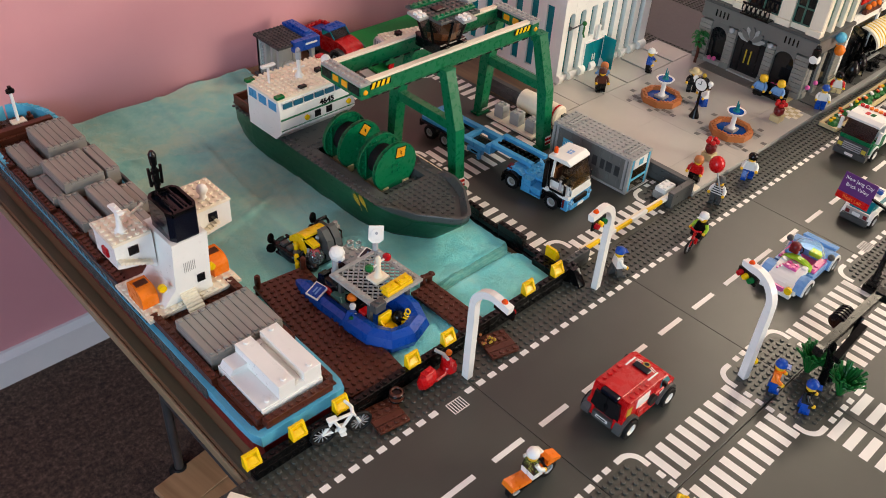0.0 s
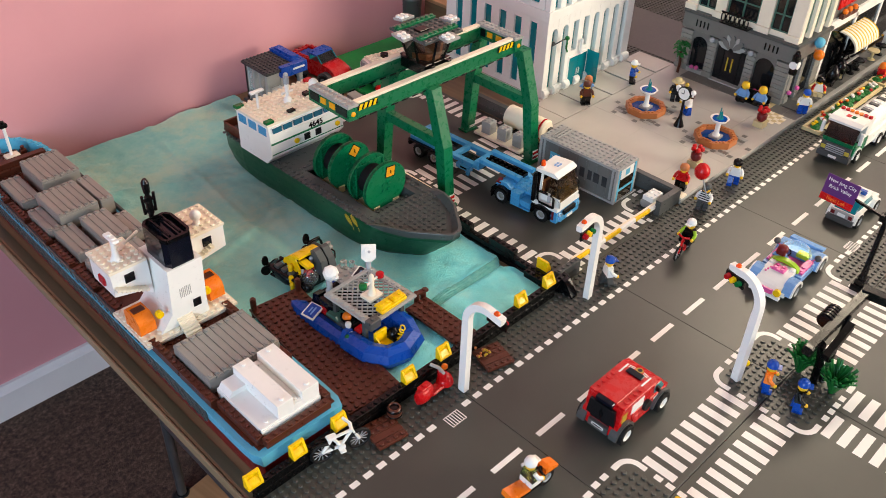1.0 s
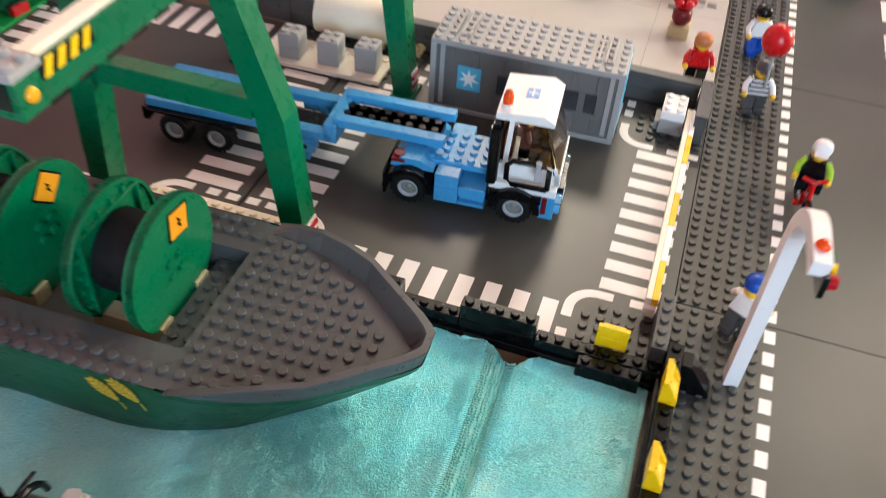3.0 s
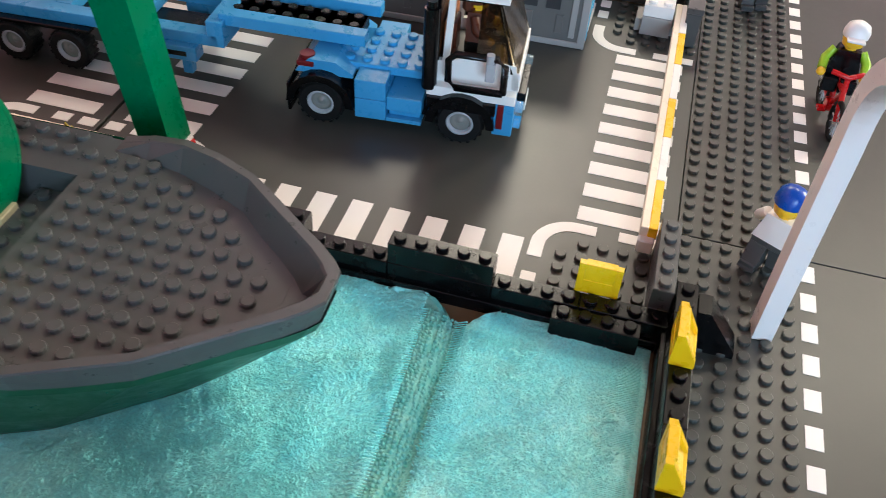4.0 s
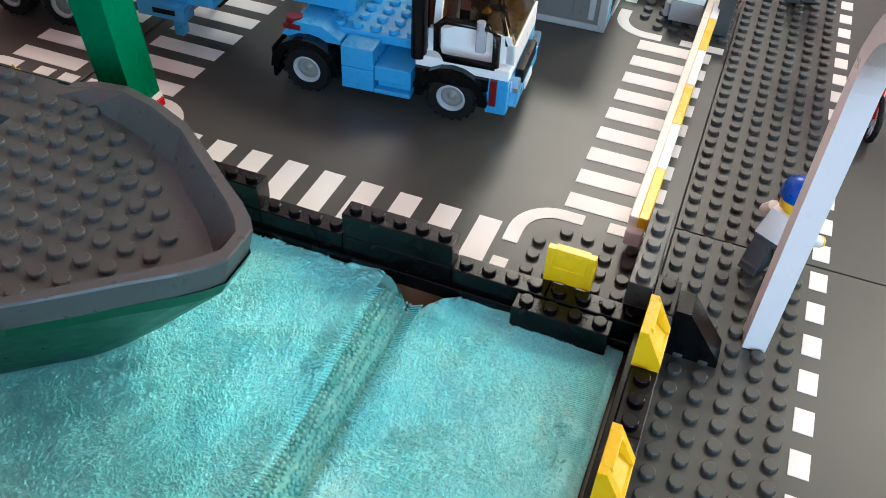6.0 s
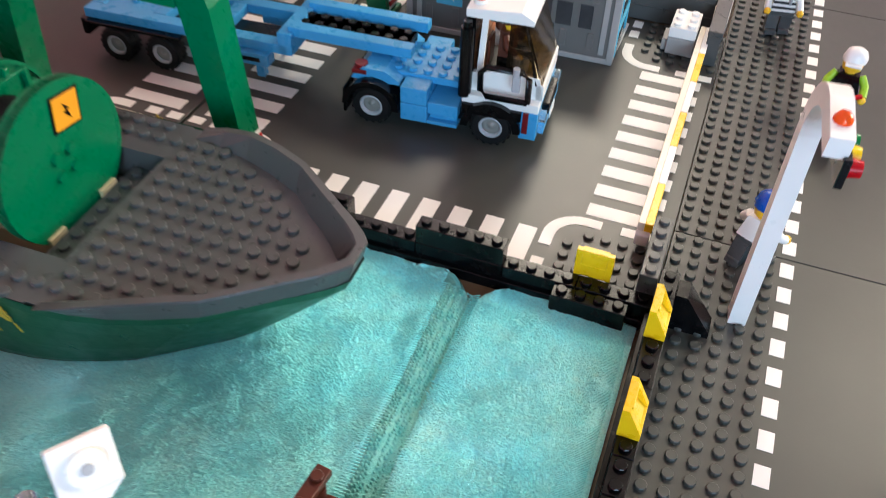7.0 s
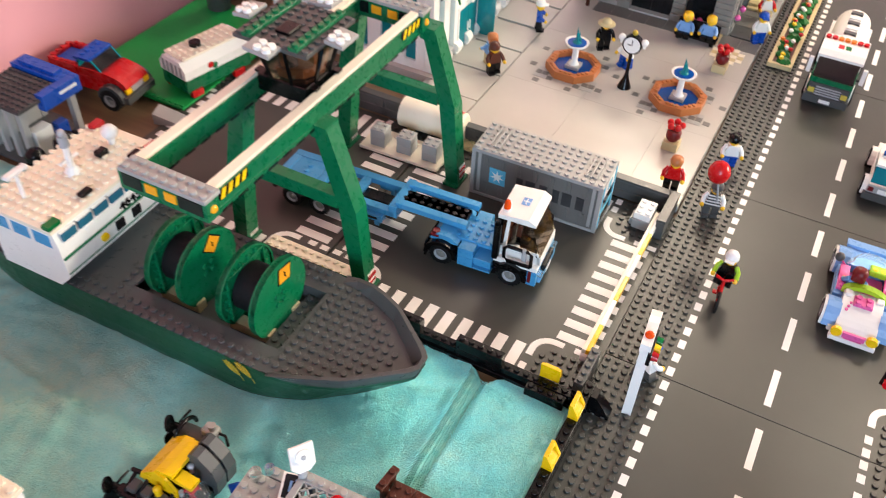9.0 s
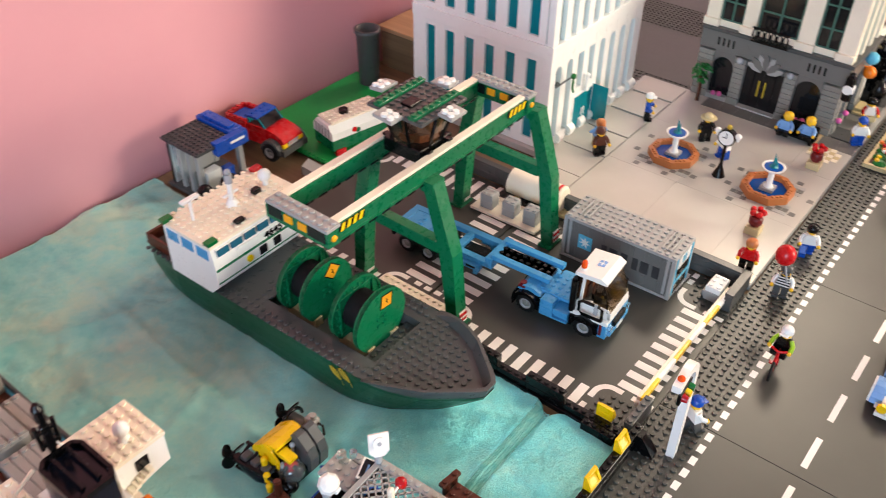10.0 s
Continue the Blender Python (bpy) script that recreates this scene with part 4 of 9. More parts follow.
# ---- gantry crane ----
def crane():
    t = thing("gantry_crane", 0, 0, 0, label="tall dark green gantry crane with white-topped rails and a smoked cab", category="crane")
    ya, yb, x0, x1, zt = 31.2, 38.6, 11.6, 48.6, 22.3
    for y in (ya, yb):
        q = [(-0.64, -2.6), (0.64, -2.6), (0.64, -2.35), (0.5, -2.3), (0.5, -0.7), (0.64, -0.65), (0.64, -0.4), (-0.64, -0.4), (-0.64, -0.65), (-0.5, -0.7), (-0.5, -2.3), (-0.64, -2.35)]
        s = S().prism([(y + a, zt + z) for a, z in q], "x", x0 + 1, x1 - 1)
        part("girder", s, GREEN, t)
        part("rail", S().box(x0 + 1, y - 0.5, zt - 0.4, x1 - 1, y + 0.5, zt, 0.05), CREAM, t, "white smooth rail")
        for k in range(16):
            part("rack_tooth", S().box(x0 + 2 + 2.1 * k, y - 0.68, zt - 2.75, x0 + 3.3 + 2.1 * k, y - 0.55, zt - 2.5, 0.02), BLACK, t)
        for xa in (x0 + 1.8, x1 - 5.6) if y == ya else ():
            b = part("hazard_panel", S().box(xa, y - 0.72, zt - 1.35, xa + 3.8, y - 0.62, zt - 0.42, 0.02), BLACK, t)
            s = S()
            for k in range(4):
                q = xa + 0.15 + 0.9 * k
                s.prism([(q, zt - 1.33), (q + 0.5, zt - 1.33), (q + 0.85, zt - 0.44), (q + 0.35, zt - 0.44)], "y", y - 0.76, y - 0.71)
            part("hazard_stripes", s, YELLOW, b, "yellow slanted hazard stripes")
    for xe in (x0, x1 - 1.6):
        part("end_beam", S().box(xe, ya - 0.9, zt - 2.4, xe + 1.6, yb + 0.9, zt - 0.4), GREEN, t)
        part("end_cap", S().brick(xe - 0.2, ya - 1.0, zt - 0.4, 2, 9, 0.42, True), LIGHT, t, "light grey studded plate")
        for q in (0.4, 0.62):
            yy = ya - 0.9 + q * (yb - ya + 1.8)
            part("end_lamp", S().box(xe - 0.14, yy - 0.62, zt - 1.7, xe + 0.05, yy + 0.62, zt - 0.75, 0.05), LAMPY, t)
        for q, w in ((ya - 0.5, 2.5), (yb - 1.6, 2.1)):
            part("end_panel", S().box(xe - 0.08, q, zt - 1.9, xe + 0.02, q + w, zt - 0.6, 0.02), NIGHT, t, "dark panel beside the end lamps")
        part("corner_lamp", S().spin([(0.0, ya - 1.15), (0.25, ya - 1.13), (0.36, ya - 1.05), (0.4, ya - 0.88)], "y", xe + 0.8, zt - 1.4, 14), LAMPY, t, "round amber corner lamp")
    # two leg frames, each an inward-leaning pair with a cross bar
    for xl in (28.0, 49.0):
        for sgn, yt, yf in ((-1, ya - 1.0, ya - 4.9), (1, yb + 1.0, yb + 3.2)):
            s = S()
            ym = yf + (yt - yf) * 0.3
            zm, zk = 11.0, zt - 2.2
            s.prism([(yf - 0.8, 0.4), (yf + 0.8, 0.4), (ym + 1.0, zm), (yt + 0.85, zk - 0.1), (yt - 0.85, zk - 0.1), (ym - 1.0, zm)], "x", xl - 0.95, xl + 0.95)
            part("leg", s, GREEN, t)
            part("leg_head", S().box(xl - 1.1, yt - 0.9, zk - 1.4, xl + 1.1, yt + 0.9, zk), GREEN, t)
            part("foot", S().box(xl - 1.5, yf - 1.0, 0.02, xl + 1.5, yf + 1.0, 0.42), GREEN, t)
            tape = part("hazard_tape", S().prism([(yf - 0.83, 0.7), (yf + 0.83, 0.7), (yf + 0.95, 2.4), (yf - 0.7, 2.4)] if sgn < 0 else [(yf - 0.83, 0.7), (yf + 0.83, 0.7), (yf + 0.7, 2.4), (yf - 0.95, 2.4)], "x", xl - 0.4, xl + 0.98), WHITE, t, "white band with red stripes")
            for k in range(2):
                part("red_stripe", S().prism([(yf - 0.5, 0.8 + 0.8 * k), (yf + 0.5, 1.2 + 0.8 * k), (yf + 0.5, 1.55 + 0.8 * k), (yf - 0.5, 1.15 + 0.8 * k)], "x", xl + 0.98, xl + 1.02), RED, tape)
                part("red_stripe", S().box(xl - 0.4, yf - 0.85, 0.95 + 0.8 * k, xl + 0.9, yf + 0.0, 1.35 + 0.8 * k, 0), RED, tape)
        z = 11.2
        part("cross_bar", S().box(xl - 0.7, ya - 2.4, z - 0.8, xl + 0.7, yb + 1.8, z + 0.8, 0.06), GREEN, t)
    # the cab, hung between the girders
    cx, cy = 31.0, 34.9
    part("trolley", S().box(cx - 2.2, ya + 0.2, zt, cx - 1.4, yb - 0.2, zt + 0.3).box(cx + 1.4, ya + 0.2, zt, cx + 2.2, yb - 0.2, zt + 0.3).box(cx - 2.8, cy - 2.8, zt - 1.4, cx + 2.8, cy + 2.8, zt + 0.4, 0.1), BLACK, t)
    s = S()
    oc = []
    for r, z in ((2.9, zt + 0.3), (4.3, zt + 4.4)):
        for k in range(8):
            a = math.pi / 8 + math.pi / 4 * k
            oc.append((cx + r * math.cos(a), cy + r * math.sin(a), z))
    s.add(oc, [[i, (i + 1) % 8, 8 + (i + 1) % 8, 8 + i] for i in range(8)])
    part("cab_glass", s, DSMOKE, t, "smoked brown flared cab glass")
    s = S()
    for k in range(8):
        s.beam(oc[k], oc[8 + k], 0.3, 0.3)
    part("cab_frame", s, BLACK, t)
    part("seat", S().box(cx - 0.8, cy - 1, zt + 0.5, cx + 1.2, cy + 1, zt + 1.6).box(cx + 0.8, cy - 1, zt + 1.4, cx + 1.4, cy + 1, zt + 3.4), TERRA, t, "orange seat behind the glass")
    part("cab_roof", S().brick(cx - 4, cy - 4, zt + 4.4, 8, 8, 0.4), DARK, t, "dark grey studded cab roof")
    for yy in (cy - 3, cy + 2):
        part("roof_strip", S().brick(cx - 4, yy, zt + 4.8, 8, 1, 0.4), GREEN, t)
    part("roof_hatch", S().box(cx - 2, cy - 0.8, zt + 4.8, cx, cy + 0.8, zt + 5.15, 0.08), BLACK, t)
    for a, b in ((1, 0), (-1, 0), (0, 1), (0, -1)):
        o = part("floodlight", S().box(-1.2, -0.85, 0, 1.2, 0.85, 0.35), LIGHT, t)
        o.matrix_basis = lpose(cx + a * 5.0, cy + b * 5.0, zt + 4.75, b * -6, a * 6, 90 if a else 0) @ Matrix.Scale(1.15, 4)
        for q, r in ((-0.7, -0.35), (0.1, -0.35), (-0.7, 0.4), (0.1, 0.4)):
            part("lamp_knob", S().cyl(q, r, 0.35, 0.62, 0.36, 12, 0.3), WHITE, o)
        part("lens", S().box(-0.5, -0.3, -0.3, 0.5, 0.3, -0.01, 0.05), YELLOW, o)
    return t


fitted(crane(), 0, 0, -0.5, -0.7)


# ---- cargo ship at the table's edge ----
def cargo_ship():
    t = thing("cargo_ship", -20.47, 0.75, -0.4, 0, label="long toy cargo ship, brown deck, blue and dark red hull", category="ship")
    ys = [0, 1.4, 4, 10, 30, 60, 68, 73, 77, 79.5, 81, 81.7]
    hw = [5.5, 6.0, 6.1, 6.1, 6.1, 6.1, 6.1, 5.9, 5.2, 4.0, 2.6, 0.6]

    def band(z0, z1, w0, w1, mat, name, label=""):
        s = S()
        n = len(ys)
        vs = [(-h * w0, y, z0) for y, h in zip(ys, hw)] + [(-h * w1, y, z1) for y, h in zip(ys, hw)] + [(h * w0, y, z0) for y, h in zip(ys, hw)] + [(h * w1, y, z1) for y, h in zip(ys, hw)]
        fs = []
        for i in range(n - 1):
            fs += [[i, n + i, n + i + 1, i + 1], [2 * n + i, 2 * n + i + 1, 3 * n + i + 1, 3 * n + i]]
        fs += [[0, 2 * n, 3 * n, n], [n - 1, 2 * n - 1, 4 * n - 1, 3 * n - 1]]
        fs += [[n + i, 3 * n + i, 3 * n + i + 1, n + i + 1] for i in range(n - 1)]
        s.add(vs, fs)
        return part(name, s, mat, t, label)
    band(0.0, 2.5, 0.95, 1.0, DRED, "lower_hull", "dark red lower hull")
    band(2.5, 3.9, 1.005, 1.03, AZURE, "hull_band", "light blue hull side")
    band(3.9, 4.25, 1.04, 1.04, AZURE, "gunwale", "light blue gunwale")
    s = S()
    for j in range(1, 81):
        y = j
        half = min(np.interp([y, y + 1], ys, hw)) * 1.0 - 0.5
        s.box(-half, j, 3.9, half, j + 1, 4.45, 0)
    for j in range(1, 80):
        half = min(np.interp([j, j + 1], ys, hw)) - 0.7
        for i in range(-6, 6):
            if abs(i + 0.5) + 0.3 < half and (abs(i + 0.5) > 4.2 or j > 72 or 20 < j < 24):
                s.stud(i + 0.5, j + 0.5, 4.45, 8)
    part("deck", s, BROWN, t, "reddish brown studded deck")
    # low side walls of the hold
    for sd in (-1, 1):
        for k in range(9):
            y = 9.6 + 7.1 * k
            if 22 < y < 30:
                continue
            if sd > 0 and y > 30:
                part("hold_wall", S().box(5.95, y, 4.45, 6.25, y + 7.0, 5.3, 0.04), DARK, t)
                continue
            part("hold_wall", S().brick(sd * 5.3 - 0.5, y, 4.45, 1, 6 if y > 30 else 7, 1.15 if y < 22 else 0.7, True, 8), BROWN, t)
    part("stern_wall", S().brick(-4.6, 0.35, 4.45, 9, 1, 1.1), BROWN, t)
    for sd in (-1, 1):
        part("stern_wall", S().brick(sd * 4.7 - 0.5, 1.4, 4.45, 1, 8, 1.1), BROWN, t)
    # forecastle: brown cross beam, studded triangle, cream mast foot
    part("cross_beam", S().box(-4.7, 74.2, 4.45, 4.7, 75.4, 6.5, 0.06).box(-4.2, 73.6, 4.45, 4.2, 74.2, 5.6, 0.06), BROWN, t)
    s = S()
    for j in range(5):
        h = int(float(np.interp(76.4 + j, ys, hw)) - 0.9)
        if h > 0:
            s.brick(-h, 75.5 + j, 4.45, 2 * h, 1, 0.5, True, 8)
    part("forecastle", s, BROWN, t)
    for x in (-2.6, 2.4):
        part("mooring_bitt", S().box(x - 0.5, 77.6, 4.95, x + 0.5, 78.4, 5.9, 0.1).cyl(x, 78.0, 5.9, 6.5, 0.3, 10), BROWN, t)
    part("mast_foot", S().box(-1.0, 75.6, 6.0, 1.2, 77.2, 6.5, 0.05).box(-0.8, 75.8, 4.9, 1.0, 77.0, 6.0, 0.05), CREAM, t)
    part("foremast", S().cyl(0.1, 76.4, 6.5, 11.4, 0.26, 10), WHITE, t)
    part("mast_lamp", S().box(-0.55, 76.0, 11.3, 0.75, 76.8, 12.1, 0.2).cyl(0.1, 76.4, 12.1, 12.5, 0.3, 10), BLACK, t)
    # light blue bulwark of stepped bricks round the bow
    for sd in (-1, 1):
        for k in range(9):
            a = 67.5 + 1.6 * k
            h0, h1 = float(np.interp(a, ys, hw)), float(np.interp(a + 1.6, ys, hw))
            top = 5.2 + 0.2 * min(k, 8)
            q = [(sd * (h0 + 0.15), a), (sd * (h1 + 0.15), a + 1.58), (sd * max(0.1, h1 - 0.75), a + 1.58), (sd * max(0.1, h0 - 0.75), a)]
            part("bow_brick", S().prism(q, "z", 4.25, top).stud(sd * ((h0 + h1) / 2 - 0.3), a + 0.8, top), AZURE, t, "light blue bow bulwark brick")
    # railings along the sides as slim bars
    for sd in (-1, 1):
        s = S()
        for k in range(28):
            y = 24 + 1.6 * k
            s.beam((sd * 6.2, y, 4.2), (sd * 6.2, y + 1.1, 5.2), 0.12, 0.12)
            s.beam((sd * 6.2, y + 1.1, 4.2), (sd * 6.2, y, 5.2), 0.12, 0.12)
        s.box(sd * 6.2 - 0.1, 24, 5.15, sd * 6.2 + 0.1, 69, 5.35, 0.02)
        part("railing", s, DARK, t, "dark lattice railing")
    s = S().box(-6.5, 10, 2.5, -6.3, 69, 4.1, 0.02)
    for k in range(36):
        y = 10.2 + 1.62 * k
        s.beam((-6.56, y, 2.6), (-6.56, y + 1.5, 4.0), 0.14, 0.16)
        s.beam((-6.56, y + 1.5, 2.6), (-6.56, y, 4.0), 0.14, 0.16)
    part("side_lattice", s, DARK, t, "dark grey lattice along the hull side")
    # superstructure
    part("house_deck", S().brick(-6.4, 22.6, 5.0, 13, 9, 0.45, True), CREAM, t, "cream studded deck plate")
    part("house_foot", S().box(-5.5, 23, 4.45, 5.5, 31, 5.0), WHITE, t)
    s = S()
    s.prism([(-3.9, 5.45), (3.0, 5.45), (2.9, 7.6), (3.2, 14.2), (-1.6, 14.2), (-2.0, 7.6)], "y", 23.6, 30.4)
    part("tower", s, WHITE, t)
    for k in range(7):
        part("tower_grille", S().box(-0.5 + 0.24 * k, 23.57, 9.5, -0.42 + 0.24 * k, 23.62, 11.0, 0), LIGHT, t)
    part("porthole", S().box(1.0, 23.5, 7.2, 2.1, 23.65, 8.4, 0.04), NIGHT, t, "dark square window")
    s = S()
    s.prism([(-1.7, 23.7), (1.7, 23.7), (2.25, 24.6), (2.25, 29.2), (1.6, 30.0), (-1.6, 30.0), (-2.25, 29.2), (-2.25, 24.6)], "z", 14.2, 17.8)
    s.v = [Vector((0.8 + p.x * 0.88, 26.7 + (p.y - 26.85) * 0.92, p.z)) for p in s.v]
    part("funnel", s, NAVY, t, "glossy black eight-sided funnel")
    s = S()
    oct8 = [(-1.7, 23.7), (1.7, 23.7), (2.25, 24.6), (2.25, 29.2), (1.6, 30.0), (-1.6, 30.0), (-2.25, 29.2), (-2.25, 24.6)]
    for (xa, ya), (xb, yb) in zip(oct8, oct8[1:] + oct8[:1]):
        s.beam((xa * 0.93, 26.85 + (ya - 26.85) * 0.93, 18.05), (xb * 0.93, 26.85 + (yb - 26.85) * 0.93, 18.05), 0.42, 0.55)
    s.tube([(-0.8, 24.5, 18.3), (-0.8, 29.3, 18.3)], 0.2).tube([(0.8, 24.5, 18.3), (0.8, 29.3, 18.3)], 0.2)
    s.v = [Vector((0.8 + p.x * 0.88, 26.7 + (p.y - 26.85) * 0.92, p.z)) for p in s.v]
    part("funnel_rim", s, BLACK, t)
    s = S().cyl(0, 30.6, 17.6, 19.6, 0.35, 8).box(-0.4, 30.3, 18.8, 0.4, 30.9, 21.4, 0.1).box(-0.8, 30.4, 19.2, 0.8, 30.8, 19.6, 0.05).box(-0.8, 30.4, 20.7, 0.8, 30.8, 21.0, 0.05).tube([(-0.72, 30.6, 19.0), (-0.78, 30.6, 21.6)], 0.2).tube([(0.72, 30.6, 19.0), (0.78, 30.6, 21.6)], 0.2)
    s.cyl(0, 30.6, 21.4, 21.9, 0.3, 10).cyl(0, 30.6, 21.9, 23.3, 0.42, 10, 0.5).cyl(0, 30.6, 23.3, 23.8, 0.5, 10, 0.25)
    s.v = [p + Vector((0.8, -0.6, -0.3)) for p in s.v]
    part("signal_mast", s, BLACK, t)
    for sd, xb, xw in ((-1, -6.9, -4.6), (1, 8.9, 6.3)):
        xa = sd * 2.0
        s = S()
        s.prism([(xa, 8.8), (sd * 3.6, 10.0), (xb, 10.8), (xb, 14.2), (xa, 14.2)], "y", 27.6, 33.0)
        part("bridge_wing", s, WHITE, t)
        part("wing_roof", S().brick(-7.1 if sd < 0 else 2.0, 27.4, 14.2, 5 if sd < 0 else 7, 6, 0.4), CREAM, t)
        part("wing_window", S().box(xw - 0.65, 27.5, 12.1, xw + 0.65, 27.65, 13.4, 0.04), NIGHT, t, "dark square window")
        part("wing_lamp", S().box(xb - 0.3, 29.4, 11.6, xb + 0.3, 30.8, 12.8, 0.08), TRED if sd < 0 else TGREEN, t)
        # stairs in front of the wing and down to the deck
        for k in range(8):
            part("stair_step", S().box(sd * (2.8 + 0.5 * k), 26.7, 10.2 + 0.24 * k, sd * (3.28 + 0.5 * k), 27.6, 10.58 + 0.24 * k, 0.03), CREAM, t)
        # life boat: orange barrel with a dark hatch
        arc = [(25.4 - 1.6 * math.sin(a), 7.2 + 1.6 * math.cos(a)) for a in [math.pi / 2 * k / 6 for k in range(7)]]
        s = S().prism([(28.2, 5.6), (28.2, 8.2), (27.6, 8.8)] + arc + [(23.8, 5.9), (24.2, 5.5)], "x", sd * 5.0 - 1.2, sd * 5.0 + 1.2)
        s.v = [Vector((sd * 5.0 + (p.x - sd * 5.0) * 0.9, 24.6 + (p.y - 23.8) * 0.85, 5.5 + (p.z - 5.5) * 0.85)) for p in s.v]
        lb = part("life_boat", s, ORANGE, t, "orange rounded life boat")
        part("hatch", S().box(sd * 5.0 - 0.8, 26.1, 8.28, sd * 5.0 + 0.8, 27.2, 8.42, 0.04), BROWN, lb)
        part("house_lamp", S().cyl(sd * 3.4, 8.2, 23.9, 24.5, 0.5, 12, axis="y"), YELLOW, t)
    part("mast_foot", S().lathe([(0.85, 14.6), (0.45, 15.2), (0.32, 16.2), (0.3, 17.6)], -4.9, 29.6, 14), WHITE, t)
    part("radome", S().lathe([(0.6, 14.6), (0.42, 15.0), (0.42, 15.4)], 6.2, 29.4, 12).ball(6.2, 29.4, 16.0, 0.75), WHITE, t)
    part("radar_bar", S().box(-5.4, 28.2, 17.6, -4.5, 30.9, 18.0, 0.2).studs(-5.45, 28.5, 18.0, 1, 2), WHITE, t)
    part("aerial_bar", S().tube([(-3.2, 30.5, 15.6), (-0.9, 31.4, 15.9)], 0.2, 8), CREAM, t)
    part("whip_aerial", S().tube([(2.6, 31.5, 14.6), (1.6, 31.5, 17.4)], 0.08, 6), WHITE, t)
    s = S()
    for k in range(7):
        s.box(-1.6 + 0.0, 21.2 + 0.38 * k, 4.5 + 0.3 * k, 0.6, 21.6 + 0.38 * k, 4.9 + 0.3 * k, 0.03)
    part("deck_steps", s, CREAM, t)
    return t


cargo_ship()


def cargo_box(nx, ny, h, mat, x, y, z, label, group):
    """A closed container or hatch: ribbed lid with studs along its edges."""
    t = thing("cargo_container", x, y, z, 0, label=label, category="container", group=group)
    part("body", S().box(0.02, 0.02, 0, nx - 0.02, ny - 0.02, h - 0.5, 0.04), mat, t)
    for k in range(nx):
        s = S().box(k + 0.03, 0, h - 0.5, k + 0.97, ny, h - 0.1, 0.05)
        for j in (0.5, ny - 0.5):
            s.stud(k + 0.5, j, h - 0.1)
        part("lid_slat", s, mat, t)
    return t


g = "grey containers on the cargo ship"
cargo_box(10, 8, 2.55, TAUPE, -25.05, 12.3, 4.05, "light grey ribbed hatch cover on the cargo deck", g)
# columns of ribs, length, height, then the near corner
for nx, ny, h, x, y in ((6, 8, 3.1, -20.95, 64.6), (3, 8, 1.6, -24.9, 63.5), (6, 8, 3.05, -23.1, 54.3), (2, 8, 3.0, -16.75, 54.2), (2, 7, 1.6, -25.2, 54.0), (4, 8, 2.6, -20.9, 44.9), (2, 6, 2.1, -16.7, 45.0), (3, 8, 1.6, -24.6, 46.0), (4, 8, 2.4, -20.9, 35.8), (3, 8, 1.6, -24.6, 36.4)):
    cargo_box(nx, ny, h, CRATE, x, y, 4.05, "grey ribbed container standing in the cargo hold", g)


def white_cargo():
    t = thing("white_cargo", -24.7, 2.44, 4.05, label="stepped stack of white bricks on the cargo ship's deck", category="bricks")
    for x, w, h in ((0, 2.4, 1.6), (2.4, 2.2, 3.5), (4.6, 1.2, 2.3), (5.8, 2.4, 3.5)):
        part("brick", S().box(x, 0.2, 0, x + w, 9.0, h).studs(x + w / 2 - 0.5, 0.4, h, 1, 1).studs(x + w / 2 - 0.5, 7.8, h, 1, 1), WHITE, t)
    part("brick", S().box(0.0, 0, 0, 8.2, 0.6, 1.4), WHITE, t)
    part("end_slope", S().prism([(0.0, 1.4), (3.0, 1.4), (2.6, 2.4), (0.6, 2.4)], "y", 6.5, 8.8), WHITE, t)


white_cargo()


